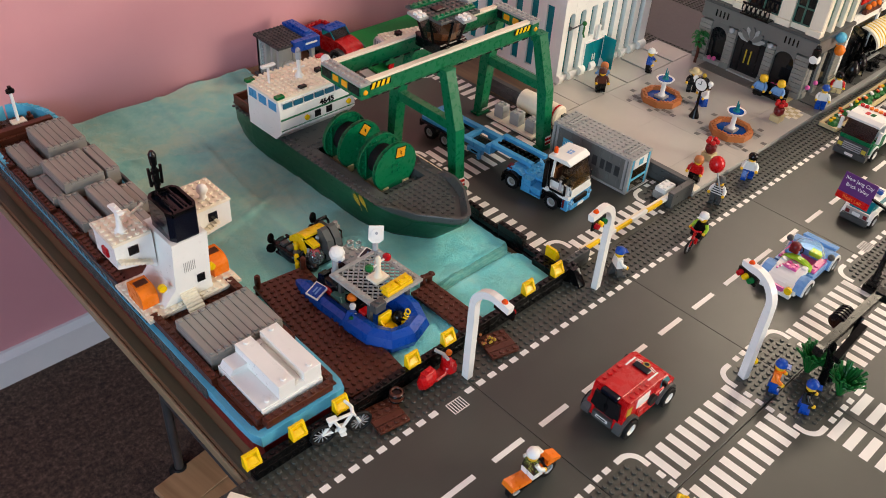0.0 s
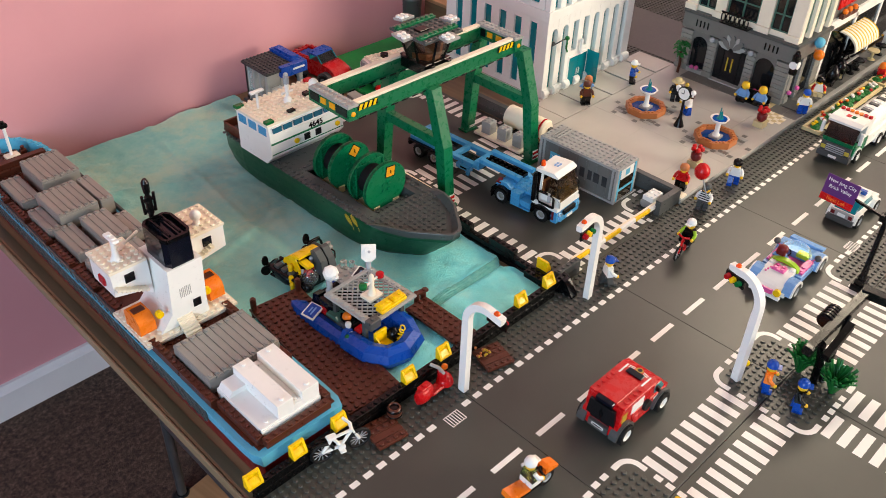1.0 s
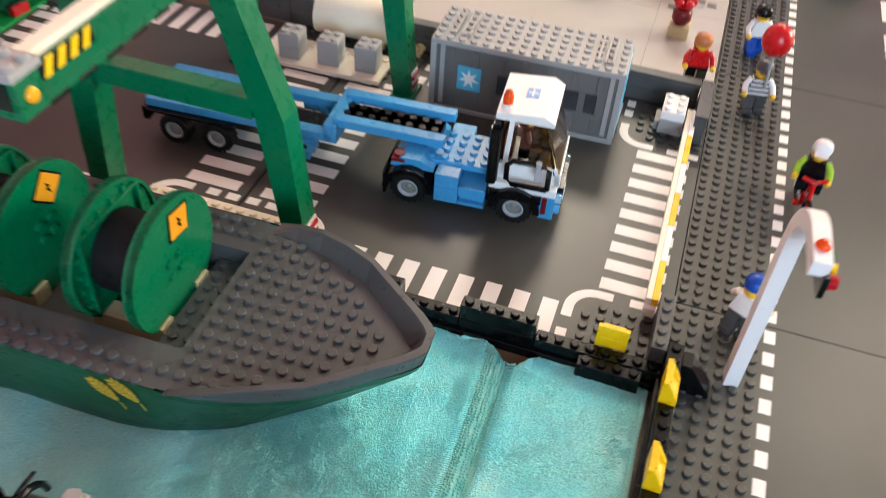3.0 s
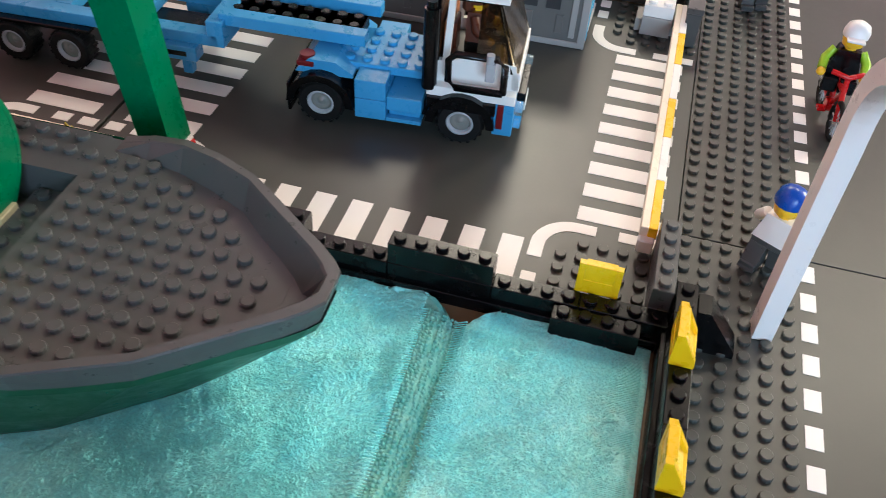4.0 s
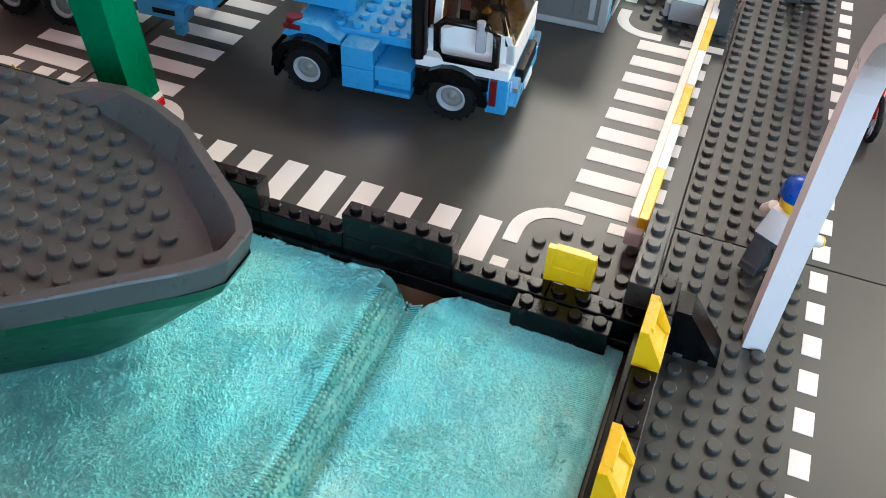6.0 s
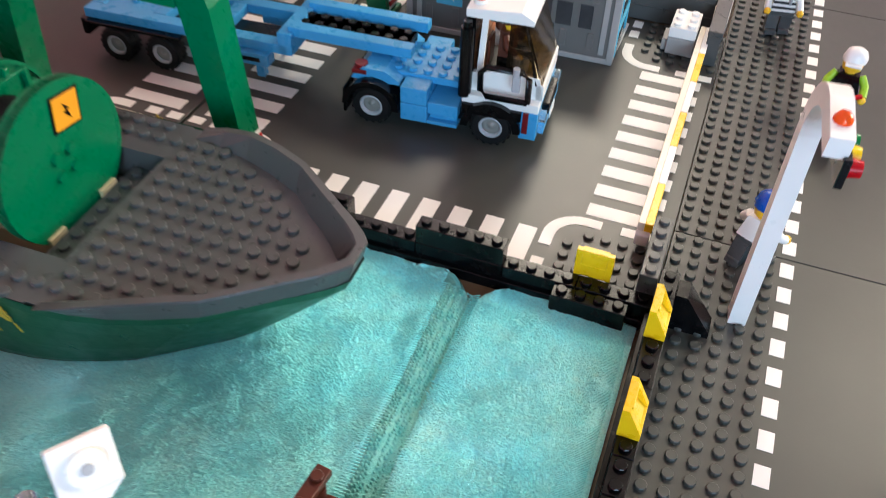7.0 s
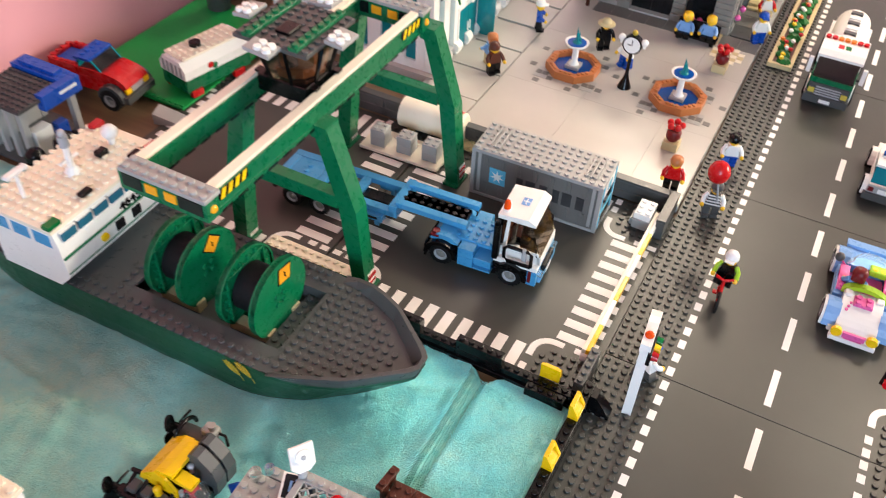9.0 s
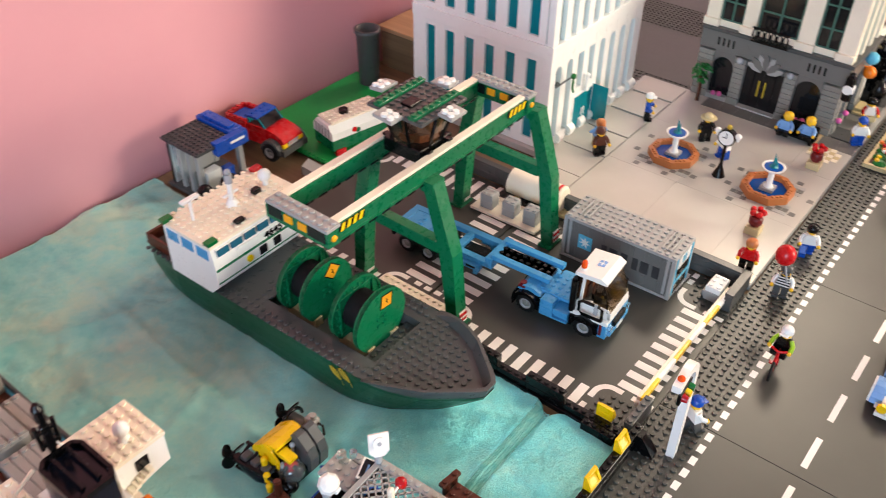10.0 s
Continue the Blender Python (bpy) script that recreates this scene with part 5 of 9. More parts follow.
# ---- blue work boat ----
def work_boat():
    t = thing("work_boat", -1.81, 2.25, 0.1, 3, label="blue inflatable work boat with grey grille platform", category="boat")
    # tube outline, bow towards the quay
    out = [(-3.6, 18), (-3.9, 14), (-3.9, 8), (-3.7, 4.6), (-2.4, 2.3), (0, 1.6), (2.4, 2.3), (3.5, 4.6), (3.7, 8), (3.7, 14), (3.5, 18)]
    for sd in (-1, 1):
        s = S().tube([(x, y, 1.45) for x, y in out if y > 7 and x * sd > 0], 1.25, 8)
        s.s = [False] * len(s.s)
        part("float_tube", s, BLUE, t)
        tip = part("float_tip", S().lathe([(0.0, -2.2), (0.6, -1.4), (1.15, 0)], 0, 0, 8, False), BLUE, t)
        tip.matrix_basis = lpose(sd * 3.55, 18, 1.45, 90, 0, 0)
    s = S().tube([(x * 0.97, y + 0.1, 1.8) for x, y in out if y < 9], 1.55, 8)
    s.s = [False] * len(s.s)
    part("bow_tube", s, BLUE, t, "thick faceted blue bow tube")
    part("float_collar", S().prism([(-5.1, 1.9), (-4.0, 3.6), (-3.0, 3.4), (-2.6, 1.6)], "y", 8.2, 8.9), BLUE, t)
    part("float_collar", S().prism([(4.9, 1.9), (3.9, 4.1), (2.9, 3.9), (2.5, 1.6)], "y", 8.0, 8.9), BLUE, t)
    part("floor", S().box(-3.4, 2.8, 0.5, 3.2, 18.5, 1.1), BLUE, t)
    # bow: yellow seat, dark kit and a clear yellow chain
    s = S().box(-1.9, 3.4, 1.1, 0.2, 5.4, 1.9, 0.08).box(-1.9, 5.0, 1.9, 0.2, 5.5, 3.7, 0.1).prism([(3.6, 1.9), (5.1, 1.9), (5.1, 3.2)], "x", -1.9, -1.65)
    part("seat", s, YELLOW, t, "yellow seat in the bow")
    part("kit_bag", S().ball(0.9, 4.6, 2.3, 0.9, 12, 1.1).box(0.4, 3.8, 1.1, 1.8, 5.4, 2.0, 0.2), BLACK, t)
    s = S()
    for k in range(6):
        s.tube([(0.2 + 0.32 * k + 0.32 * math.cos(a), 3.1 + 0.22 * k * 0.6 + 0.3 * math.sin(a), 1.9 + 0.28 * k + 0.22 * math.cos(a + k)) for a in [2 * math.pi * q / 8 for q in range(9)]], 0.1, 6)
    part("chain", s, YELLOW, t, "yellow plastic chain")
    # dark machinery under the platform
    part("console", S().brick(-2.6, 8.6, 1.1, 5, 4, 2.4).box(-1.6, 9.4, 3.5, 2.6, 12.2, 5.4, 0.1), BLACK, t)
    part("console_step", S().box(-3.0, 9.0, 1.1, -1.6, 11.6, 3.0, 0.1).box(-2.8, 11.8, 1.1, 2.8, 17.4, 2.2, 0.1), DARK, t)
    part("engine", S().box(-2.6, 12.6, 2.2, -1.2, 15.2, 4.4, 0.15).box(-1.0, 13.0, 2.2, 2.4, 17.0, 3.6, 0.15).prism([(15.2, 2.2), (17.0, 2.2), (16.6, 4.2), (15.4, 4.6)], "x", -2.4, -1.2), BLACK, t)
    for x, y in ((-2.2, 12.2), (4.4, 12.2), (-2.2, 6.6), (4.4, 6.6)):
        part("post", S().box(x - 0.3, y - 0.3, 1.1, x + 0.3, y + 0.3, 6.2), DARK, t)
    s = S()
    for a, b, c, d in ((-3.3, 4.4, 5.1, 5.0), (-3.3, 12.6, 5.1, 13.2), (-3.3, 5.0, -2.3, 12.6), (4.1, 5.0, 5.1, 12.6)):
        s.box(a, b, 6.2, c, d, 6.6)
    for y in range(8):
        s.stud(-2.8, 5.3 + y, 6.6).stud(4.6, 5.3 + y, 6.6)
    part("platform_frame", s, LIGHT, t)
    s = S()
    for k in range(-8, 16):
        for sd in (-1, 1):
            pts = []
            for q in range(41):
                x = -2.4 + 6.6 * q / 40
                y = 5.0 + k * 0.95 + (x + 2.4 if sd > 0 else 6.6 - (x + 2.4))
                if 5.0 <= y <= 12.6:
                    pts.append((x, y, 6.42))
            if len(pts) > 1:
                s.beam(pts[0], pts[-1], 0.16, 0.2)
    part("grille", s, LIGHT, t, "light grey diamond grille")
    part("hinge_block", S().box(-3.4, 4.2, 5.6, -1.6, 5.4, 6.9, 0.08).studs(-3, 4.3, 6.9, 1, 1), DARK, t)
    part("rear_plate", S().brick(0.8, 12.6, 5.0, 3, 5, 0.45), LIGHT, t, "light grey studded plate")
    part("rear_strip", S().brick(3.9, 12.9, 5.0, 1, 3, 0.45), LIGHT, t)
    # mast with a cross arm and two flat round lamps
    part("mast", S().box(-0.4, 7.4, 6.6, 2.0, 9.4, 7.0, 0.06).lathe([(0.62, 7.0), (0.36, 7.7), (0.34, 10.0), (0.2, 10.25), (0.0, 10.3)], 0.8, 8.4, 14), CREAM, t)
    part("mast_arm", S().tube([(-0.6, 8.3, 9.0), (2.2, 8.5, 9.2)], 0.15, 8), WHITE, t)
    for x, y, mt in ((-0.8, 8.3, TGREEN), (2.4, 8.5, TRED)):
        part("mast_light", S().lathe([(0.34, 8.85), (0.55, 8.95), (0.55, 9.45), (0.42, 9.6), (0.0, 9.62)], x, y, 16), mt, t)
    # yellow box: two hinged slabs with studs
    s = S().box(-0.9, 4.7, 6.62, 3.6, 6.0, 7.1, 0.08).box(-0.8, 4.9, 7.1, 1.2, 6.2, 7.5, 0.08).box(1.4, 4.8, 7.1, 3.5, 6.0, 7.5, 0.08)
    s.stud(-0.3, 5.5, 7.5).stud(0.7, 5.5, 7.5).stud(1.9, 5.4, 7.5).stud(2.9, 5.4, 7.5).tube([(-0.9, 6.1, 7.3), (3.6, 6.1, 7.3)], 0.16, 8)
    part("equipment_box", s, YELLOW, t, "yellow hinged equipment box")
    # lamps on the after deck
    st = part("lamp_stand", S().cyl(-1.1, 14.6, 4.4, 7.4, 0.42, 12).cyl(-1.1, 14.6, 4.4, 5.2, 0.55, 12), STEEL, t)
    o = part("lamp_head", S().lathe([(0.45, -1.2), (0.6, -0.7), (1.15, -0.35), (1.2, 0.45), (0.95, 0.95), (0.4, 1.1), (0.0, 1.1)], 0, 0, 8, False).box(-0.4, -1.35, -0.3, 0.4, -0.9, 0.5, 0.12), WHITE, st, "white eight-sided lamp head")
    o.matrix_basis = lpose(-1.0, 14.3, 8.1, 28, -22, 0) @ Matrix.Scale(0.9, 4)
    st = part("lamp_stand", S().cyl(4.6, 13.0, 5.6, 8.6, 0.4, 12), STEEL, t)
    o = part("lamp_head", S().box(-1.15, -0.2, -1.1, 1.15, 0.15, 1.1, 0.06).prism([(-1.1, -1.1), (1.1, -1.1), (0.5, -1.6), (-0.5, -1.6)], "y", -0.15, 0.15).cyl(0, 0, -0.42, -0.2, 0.72, 18, axis="y"), WHITE, st, "white square lamp head")
    part("bulb", S().cyl(0, 0, -0.52, -0.42, 0.22, 10, axis="y"), STEEL, o)
    o.matrix_basis = lpose(4.5, 12.8, 9.6, -24, 6, -34) @ Matrix.Scale(0.88, 4)
    # screens: one on the float, one on the after plate
    for x, y, z, rx, ry, rz in ((-4.0, 15.0, 2.9, 8, -10, 12), (3.6, 13.4, 5.75, 14, 0, 20)):
        o = part("tablet", S().box(-1.25, -1.0, 0, 1.25, 1.0, 0.25, 0.05), WHITE, t, "white tablet with a dark blue screen")
        o.matrix_basis = lpose(x, y, z, rx, ry, rz)
        part("screen", S().box(-1.05, -0.78, 0.25, 1.05, 0.78, 0.28, 0), NAVY if z > 5 else BLUE, o, "blue sticker screen")
        part("screen_text", S().box(-0.7, -0.3, 0.285, 0.7, -0.08, 0.3, 0).box(-0.5, 0.12, 0.285, 0.5, 0.34, 0.3, 0), PALEB, o, "pale bars of text")
    part("tool_case", S().box(-2.9, 13.6, 2.2, -1.2, 15.0, 3.3, 0.2).box(-2.5, 13.9, 3.3, -1.6, 14.7, 3.6, 0.1), RED, t)
    part("lever", S().tube([(-3.6, 8.4, 2.6), (-3.0, 9.0, 3.6)], 0.32, 8).ball(-3.0, 9.0, 3.7, 0.45, 10).box(-3.9, 7.9, 2.5, -3.0, 8.7, 3.2, 0.2), WHITE, t)
    part("signal_lamp", S().ball(-4.1, 7.9, 2.8, 0.5, 10), TGREEN, t)
    part("float_ball", S().ball(-1.9, 10.4, 3.5, 0.7, 12), ORANGE, t, "orange round float")
    part("grey_cover", S().prism([(10.8, 3.0), (13.2, 3.0), (13.0, 3.5), (11.2, 3.7)], "x", -3.2, -1.4), SAND, t)
    part("hose", S().tube([(-2.6, 7.4, 2.6), (-1.6, 7.0, 3.0), (-0.4, 7.4, 2.7)], 0.2, 8), BLACK, t)
    part("spare_case", S().box(-2.6, 7.2, 2.2, -1.2, 8.5, 3.2, 0.15), RED, t)
    part("clear_jar", S().cyl(3.3, 16.6, 5.45, 6.5, 0.5, 12).cyl(4.2, 15.9, 5.0, 6.3, 0.4, 12), CLEAR, t)
    return t


work_boat()


def propeller(t, x, y, z, r=1.5):
    """Black hub with three rounded paddle blades, turning about local x."""
    hub = part("propeller_hub", S().spin([(0.0, x - 0.55), (0.3, x - 0.4), (0.38, x), (0.38, x + 0.7)], "x", y, z, 12), BLACK, t)
    for k in range(3):
        pts = [(0.42 * r * math.sin(a), 0.6 * r - 0.42 * r * math.cos(a)) for a in [2 * math.pi * q / 12 for q in range(12)]]
        o = part("blade", S().prism(pts, "x", -0.09, 0.09).box(-0.09, -0.14, 0.1, 0.09, 0.14, 0.4, 0.02), BLACK, hub)
        o.matrix_basis = lpose(x, y, z) @ Matrix.Rotation(2 * math.pi * k / 3 + 0.5, 4, "X") @ Matrix.Rotation(0.5, 4, "Z")
    return hub


def submarine():
    t = thing("mini_submarine", 0.0, 26.0, 0.15, -90, label="small yellow and black toy submersible with grey tanks and propellers", category="submarine")
    # long tank pods on both sides, each with a propeller at its tail
    pod = [(0.0, -3.7), (0.55, -3.4), (0.9, -2.6), (1.0, -1.0), (1.0, 1.8), (0.75, 3.0), (0.3, 3.5), (0.0, 3.6)]
    part("pod", S().spin([(r * 1.05, 0.62 * a - 1.7) for r, a in pod], "x", -3.5, 1.15, 16), NAVY, t, "glossy dark navy pod")
    part("pod_nose", S().spin([(0.0, 0.4), (0.9, 0.6), (0.95, 2.2), (0.6, 3.2), (0.0, 3.5)], "x", -2.6, 0.95, 14), BLACK, t)
    part("pod", S().spin([(r * 0.95, 0.72 * a - 0.9) for r, a in pod], "x", 2.5, 2.6, 16), DARK, t, "dark grey pod")
    propeller(t, -4.5, -4.2, 1.8, 1.7)
    propeller(t, -3.3, 2.4, 3.0, 1.9)
    part("shroud", S().tube([(-2.3, 2.5 + 1.4 * math.cos(a), 2.7 + 1.4 * math.sin(a)) for a in [math.pi * 1.1 * k / 9 for k in range(10)]], 0.2, 8), BLACK, t)
    part("tail_arm", S().box(-4.0, -4.6, 1.4, -3.0, -3.6, 2.2, 0.15).box(-2.9, 2.0, 2.6, -1.8, 2.9, 3.4, 0.15), BLACK, t)
    # lattice frame round the near pod
    s = S()
    for y, z in ((-4.5, 1.9), (-2.5, 2.6), (-4.3, 0.5)):
        s.tube([(-3.8, y, z), (-3.3, y, z + 0.1), (1.6, y + 0.7, z + 0.1), (3.0, y + 1.1, z - 0.5)], 0.22, 8)
    for k in range(5):
        x = -3.4 + 1.3 * k
        s.tube([(x, -2.4 + 0.12 * k, 2.65), (x + 0.2, -4.4 + 0.15 * k, 2.0), (x + 0.1, -4.3 + 0.15 * k, 0.6)], 0.2, 6)
    part("side_frame", s, BLACK, t, "black lattice frame")
    for k in range(3):
        part("frame_block", S().box(-3.2 + 1.35 * k, -4.1 + 0.15 * k, 2.0, -2.3 + 1.35 * k, -2.9, 2.55, 0.12), DARK, t)
    part("chassis", S().box(-2.6, -2.2, 0.5, 2.8, 2.2, 2.0, 0.12), BLACK, t)
    part("skid", S().tube([(-3.0, 2.3, 0.6), (-2.4, 2.3, 0.15), (2.2, 2.3, 0.15)], 0.2, 8), BLACK, t)
    part("skid", S().tube([(-3.0, -2.0, 0.6), (-2.4, -2.0, 0.15), (2.2, -2.0, 0.15)], 0.2, 8), BLACK, t)
    # folded yellow shell, open towards the bow
    s = S().prism([(-2.9, 2.4), (-2.6, 3.3), (-0.9, 4.7), (0.0, 5.0), (0.9, 5.1), (0.9, 4.7), (-0.1, 4.5), (-2.3, 3.0), (-2.5, 2.4)], "y", -2.5, 1.2)
    s.prism([(-2.9, 2.4), (-2.6, 3.3), (-0.9, 4.7), (0.2, 4.4), (1.1, 3.2), (1.3, 2.2)], "y", -2.7, -2.45)
    s.prism([(-2.9, 2.4), (-2.6, 3.3), (-0.9, 4.7), (0.0, 4.9), (0.4, 3.6), (0.4, 2.4)], "y", 1.15, 1.35)
    part("hull_shell", s, YELLOW, t, "folded yellow shell")
    part("shell_arm", S().prism([(0.2, 4.0), (0.9, 4.4), (2.5, 4.2), (2.5, 3.8), (0.9, 3.8)], "y", -2.3, -1.2), YELLOW, t)
    for x, y, z in ((0.6, -3.9, 1.9), (-0.4, -3.2, 2.9), (1.3, -4.3, 1.2)):
        part("strut", S().cyl(x, y, z - 0.5, z + 0.3, 0.34, 10).ball(x, y, z + 0.3, 0.38, 10), YELLOW, t)
    # two slanted tanks with a black slot between them
    prof = [(0.7, 3.2), (0.8, 5.3), (1.3, 5.8), (1.9, 5.7), (3.1, 4.5), (3.5, 3.2), (3.3, 1.4), (2.7, 0.9), (1.4, 0.9)]
    for y in (-0.4, 0.95):
        part("tank", S().prism(prof, "y", y, y + 1.08), DARK, t, "dark grey slanted tank")
    part("tank_slot", S().prism([(a * 0.96 + 0.05, b * 0.96) for a, b in prof], "y", 0.68, 0.95), BLACK, t)
    part("tail_block", S().box(-0.6, 2.6, 3.2, 0.8, 3.7, 4.2, 0.12).cyl(0.3, 3.2, 4.2, 4.7, 0.36, 10), LIGHT, t, "light grey bracket")
    part("grab_handle", S().tube([(0.7, 3.3, 3.7), (1.4, 3.4, 3.6), (1.7, 3.2, 2.6)], 0.14, 6), BLACK, t)
    # the pilot's bay: clear bubble, red controls, silver taps
    part("bubble", S().lathe([(1.35, 0.0), (1.3, 0.5), (1.0, 1.05), (0.55, 1.35), (0.0, 1.45)], 0, 0, 16), CLEAR, t, "clear bubble dome").matrix_basis = lpose(1.9, -1.7, 1.9, 0, 35, -20)
    part("controls", S().box(1.3, -2.1, 2.0, 2.2, -1.2, 2.9, 0.15).box(1.6, -1.0, 2.6, 2.0, -0.7, 3.2, 0.1), RED, t)
    part("pilot_seat", S().box(0.5, -1.9, 1.9, 1.2, -0.7, 3.4, 0.12), BLACK, t)
    part("tap", S().cyl(1.1, -0.6, 3.4, 4.1, 0.22, 10).ball(1.1, -0.6, 4.2, 0.32, 10).cyl(1.5, -2.5, 2.8, 3.4, 0.2, 10), STEEL, t)
    part("grab_arm", S().tube([(2.4, -2.4, 1.4), (3.2, -3.2, 1.1), (2.9, -3.9, 0.7)], 0.18, 8).ball(2.9, -3.9, 0.7, 0.4, 10), BLACK, t)


submarine()


# ---- container yard: lorry, trailer, container, barrier ----
def wheel(parent, x, y, z, r, w, rim=STEEL):
    """A tyre with tread blocks lying along x, and its dished rim."""
    s = S()
    prof = [(r * 0.6, 0), (r * 0.92, 0.0), (r, w * 0.12), (r, w * 0.88), (r * 0.92, w), (r * 0.6, w)]
    for a, b in zip(prof, prof[1:]):
        s.cyl(y, z, x - w / 2 + a[1], x - w / 2 + b[1] + 1e-4, a[0], 22, b[0], axis="x", caps=False)
    for k in range(18):
        a = 2 * math.pi * k / 18
        for q in (0.25, 0.75):
            o = Matrix.Translation((x - w / 2 + w * q, y, z)) @ Matrix.Rotation(a + (q - 0.5) * 0.3, 4, "X")
            s.t = o
            s.box(-w * 0.2, -r * 0.07, r * 0.97, w * 0.2, r * 0.07, r * 1.05, 0.01)
    s.t = Matrix.Identity(4)
    tyre = part("wheel", s, RUBBER, parent, "black rubber tyre")
    # a silver lip round a darker sunk dish with a hub
    lip = [(r * 0.44, 0.18), (r * 0.47, 0.46), (r * 0.56, 0.5), (r * 0.61, 0.44)]
    part("rim", S().spin([(q, x - a * w) for q, a in lip] + [(q, x + a * w) for q, a in lip[::-1]], "x", y, z, 24), rim, tyre)
    dish = [(0.0, 0.36), (r * 0.1, 0.36), (r * 0.13, 0.26), (r * 0.3, 0.22), (r * 0.46, 0.3)]
    part("dish", S().spin([(q, x - a * w) for q, a in dish] + [(q, x + a * w) for q, a in dish[::-1]], "x", y, z, 20), rim if rim is WHITE else PIER, tyre)
    return tyre


def lorry():
    t = thing("lorry", 38.81, 12.72, 0, 5, label="light blue and white toy container lorry with smoked cab glass", category="lorry")
    # local: front towards -y, front axle at y=0, rear axle at y=8
    part("chassis", S().box(-2.6, -2.2, 1.0, 2.6, 10.2, 1.9), BLACK, t)
    for y in (0, 8):
        for sd in (-1, 1):
            wheel(t, sd * 2.75, y, 1.32, 1.32, 1.3)
            s = S()
            pts = [(y + 1.95 * math.cos(a), 1.3 + 1.9 * math.sin(a)) for a in [math.pi * k / 10 for k in range(11)]]
            inn = [(y + 1.5 * math.cos(a), 1.3 + 1.5 * math.sin(a)) for a in [math.pi * k / 10 for k in range(10, -1, -1)]]
            s.prism(pts + inn, "x", sd * 3.6, sd * 1.8)
            part("mudguard", s, BLACK, t)
    for z0, z1, ya, yb, q in ((1.45, 2.3, 2.2, 4.2, 3.3), (0.75, 1.0, 2.2, 4.2, 3.4), (1.0, 1.45, 2.3, 4.1, 3.0), (0.75, 2.0, 4.22, 6.0, 3.4), (2.03, 3.2, 4.22, 6.0, 3.4)):
        part("side_tank", S().box(-q, ya, z0, q, yb, z1), SKYB, t)
    part("rear_deck", S().brick(-2, 2.2, 2.9, 4, 5, 0.5), SKYB, t)
    s = S()
    s.prism([(6.2, 2.9), (9.5, 2.9), (9.3, 3.2), (8.7, 3.75), (7.2, 3.75), (6.2, 3.1)], "x", -2.9, 2.9)
    part("rear_wing", s, SKYB, t)
    for sd in (-1, 1):
        part("tail_lamp", S().box(sd * 2.4 - 0.6, 8.4, 3.3, sd * 2.4 + 0.6, 9.4, 3.6, 0.05).cyl(sd * 2.4, 8.9, 3.6, 3.85, 0.42, 14), DRED, t)
    part("front_bumper", S().box(-3.2, -2.9, 0.8, 3.2, -1.8, 2.8).box(-2.6, -3.3, 1.0, 2.6, -2.9, 1.9), SKYB, t)
    part("grille", S().box(-1.6, -3.36, 1.9, 1.6, -2.9, 2.7, 0.03), BLACK, t)
    part("number_plate", S().box(-0.8, -3.4, 1.1, 0.8, -3.32, 1.6, 0), WHITE, t)
    for sd in (-1, 1):
        part("headlight", S().cyl(sd * 2.5, 2.3, -3.35, -2.9, 0.42, 14, axis="y").cyl(sd * 2.5, 1.4, -3.25, -2.9, 0.36, 14, axis="y"), CLEAR, t, "round clear headlights")
        part("indicator", S().box(sd * 3.25 - 0.1, -2.35, 1.3, sd * 3.25 + 0.1, -2.0, 2.8, 0.02), DRED, t)
        part("front_skirt", S().box(sd * 2.4, -1.9, 2.1, sd * 3.4, 1.95, 2.8), BLACK, t)
        part("mud_flap", S().box(sd * 2.0, 9.7, 0.6, sd * 3.5, 9.9, 2.4, 0.05), BLACK, t)
    # cab
    w = 2.55
    part("cab_floor", S().box(-3.2, -2.9, 2.8, 3.2, 2.0, 3.4), WHITE, t)
    for sd in (-1, 1):
        part("cab_side", S().prism([(-3.0, 3.4), (2.0, 3.4), (2.0, 4.6), (0.9, 4.7), (-0.2, 5.1), (-2.7, 4.9)], "x", sd * w, sd * (w - 0.35)), WHITE, t)
        part("cab_pillar", S().prism([(0.95, 4.6), (1.3, 4.6), (1.1, 8.4), (0.75, 8.4)], "x", sd * w, sd * (w - 0.3)), WHITE, t)
        part("door_frame", S().tube([(sd * (w - 0.1), -2.5, 4.4), (sd * (w - 0.1), -1.5, 8.35), (sd * (w - 0.1), 0.6, 8.35)], 0.13, 8), BLACK, t)
        part("side_window", S().prism([(-2.7, 4.3), (-0.5, 4.4), (-0.6, 8.4), (-1.5, 8.4)], "x", sd * (w - 0.05), sd * (w - 0.15)), SMOKE, t)
    part("cab_nose", S().box(-w, -3.0, 3.4, w, -2.5, 4.5), WHITE, t)
    part("cab_back", S().box(-w, 1.5, 3.4, w, 2.1, 8.4), BLACK, t)
    part("windscreen", S().prism([(-2.9, 4.5), (-2.75, 4.5), (-1.45, 8.4), (-1.6, 8.4)], "x", -w + 0.05, w - 0.05), SMOKE, t, "smoked brown windscreen")
    s = S()
    s.prism([(-2.0, 8.4), (2.1, 8.4), (2.1, 8.9), (-1.2, 9.15), (-2.0, 8.7)], "x", -w - 0.1, w + 0.1)
    part("cab_roof", s, WHITE, t)
    o = part("roof_sticker", S().box(-0.6, -0.45, 0, 0.6, 0.45, 0.03, 0), PALEB, t, "small blue star sticker")
    o.matrix_basis = lpose(0.2, 0.0, 9.09, -4.3, 0, 0)
    part("sticker_star", S().box(-0.45, -0.06, 0.03, 0.45, 0.06, 0.05, 0).box(-0.06, -0.36, 0.031, 0.06, 0.36, 0.051, 0), WHITE, o)
    part("beacon_base", S().cyl(-1.7, 1.5, 8.9, 9.2, 0.42, 12), WHITE, t)
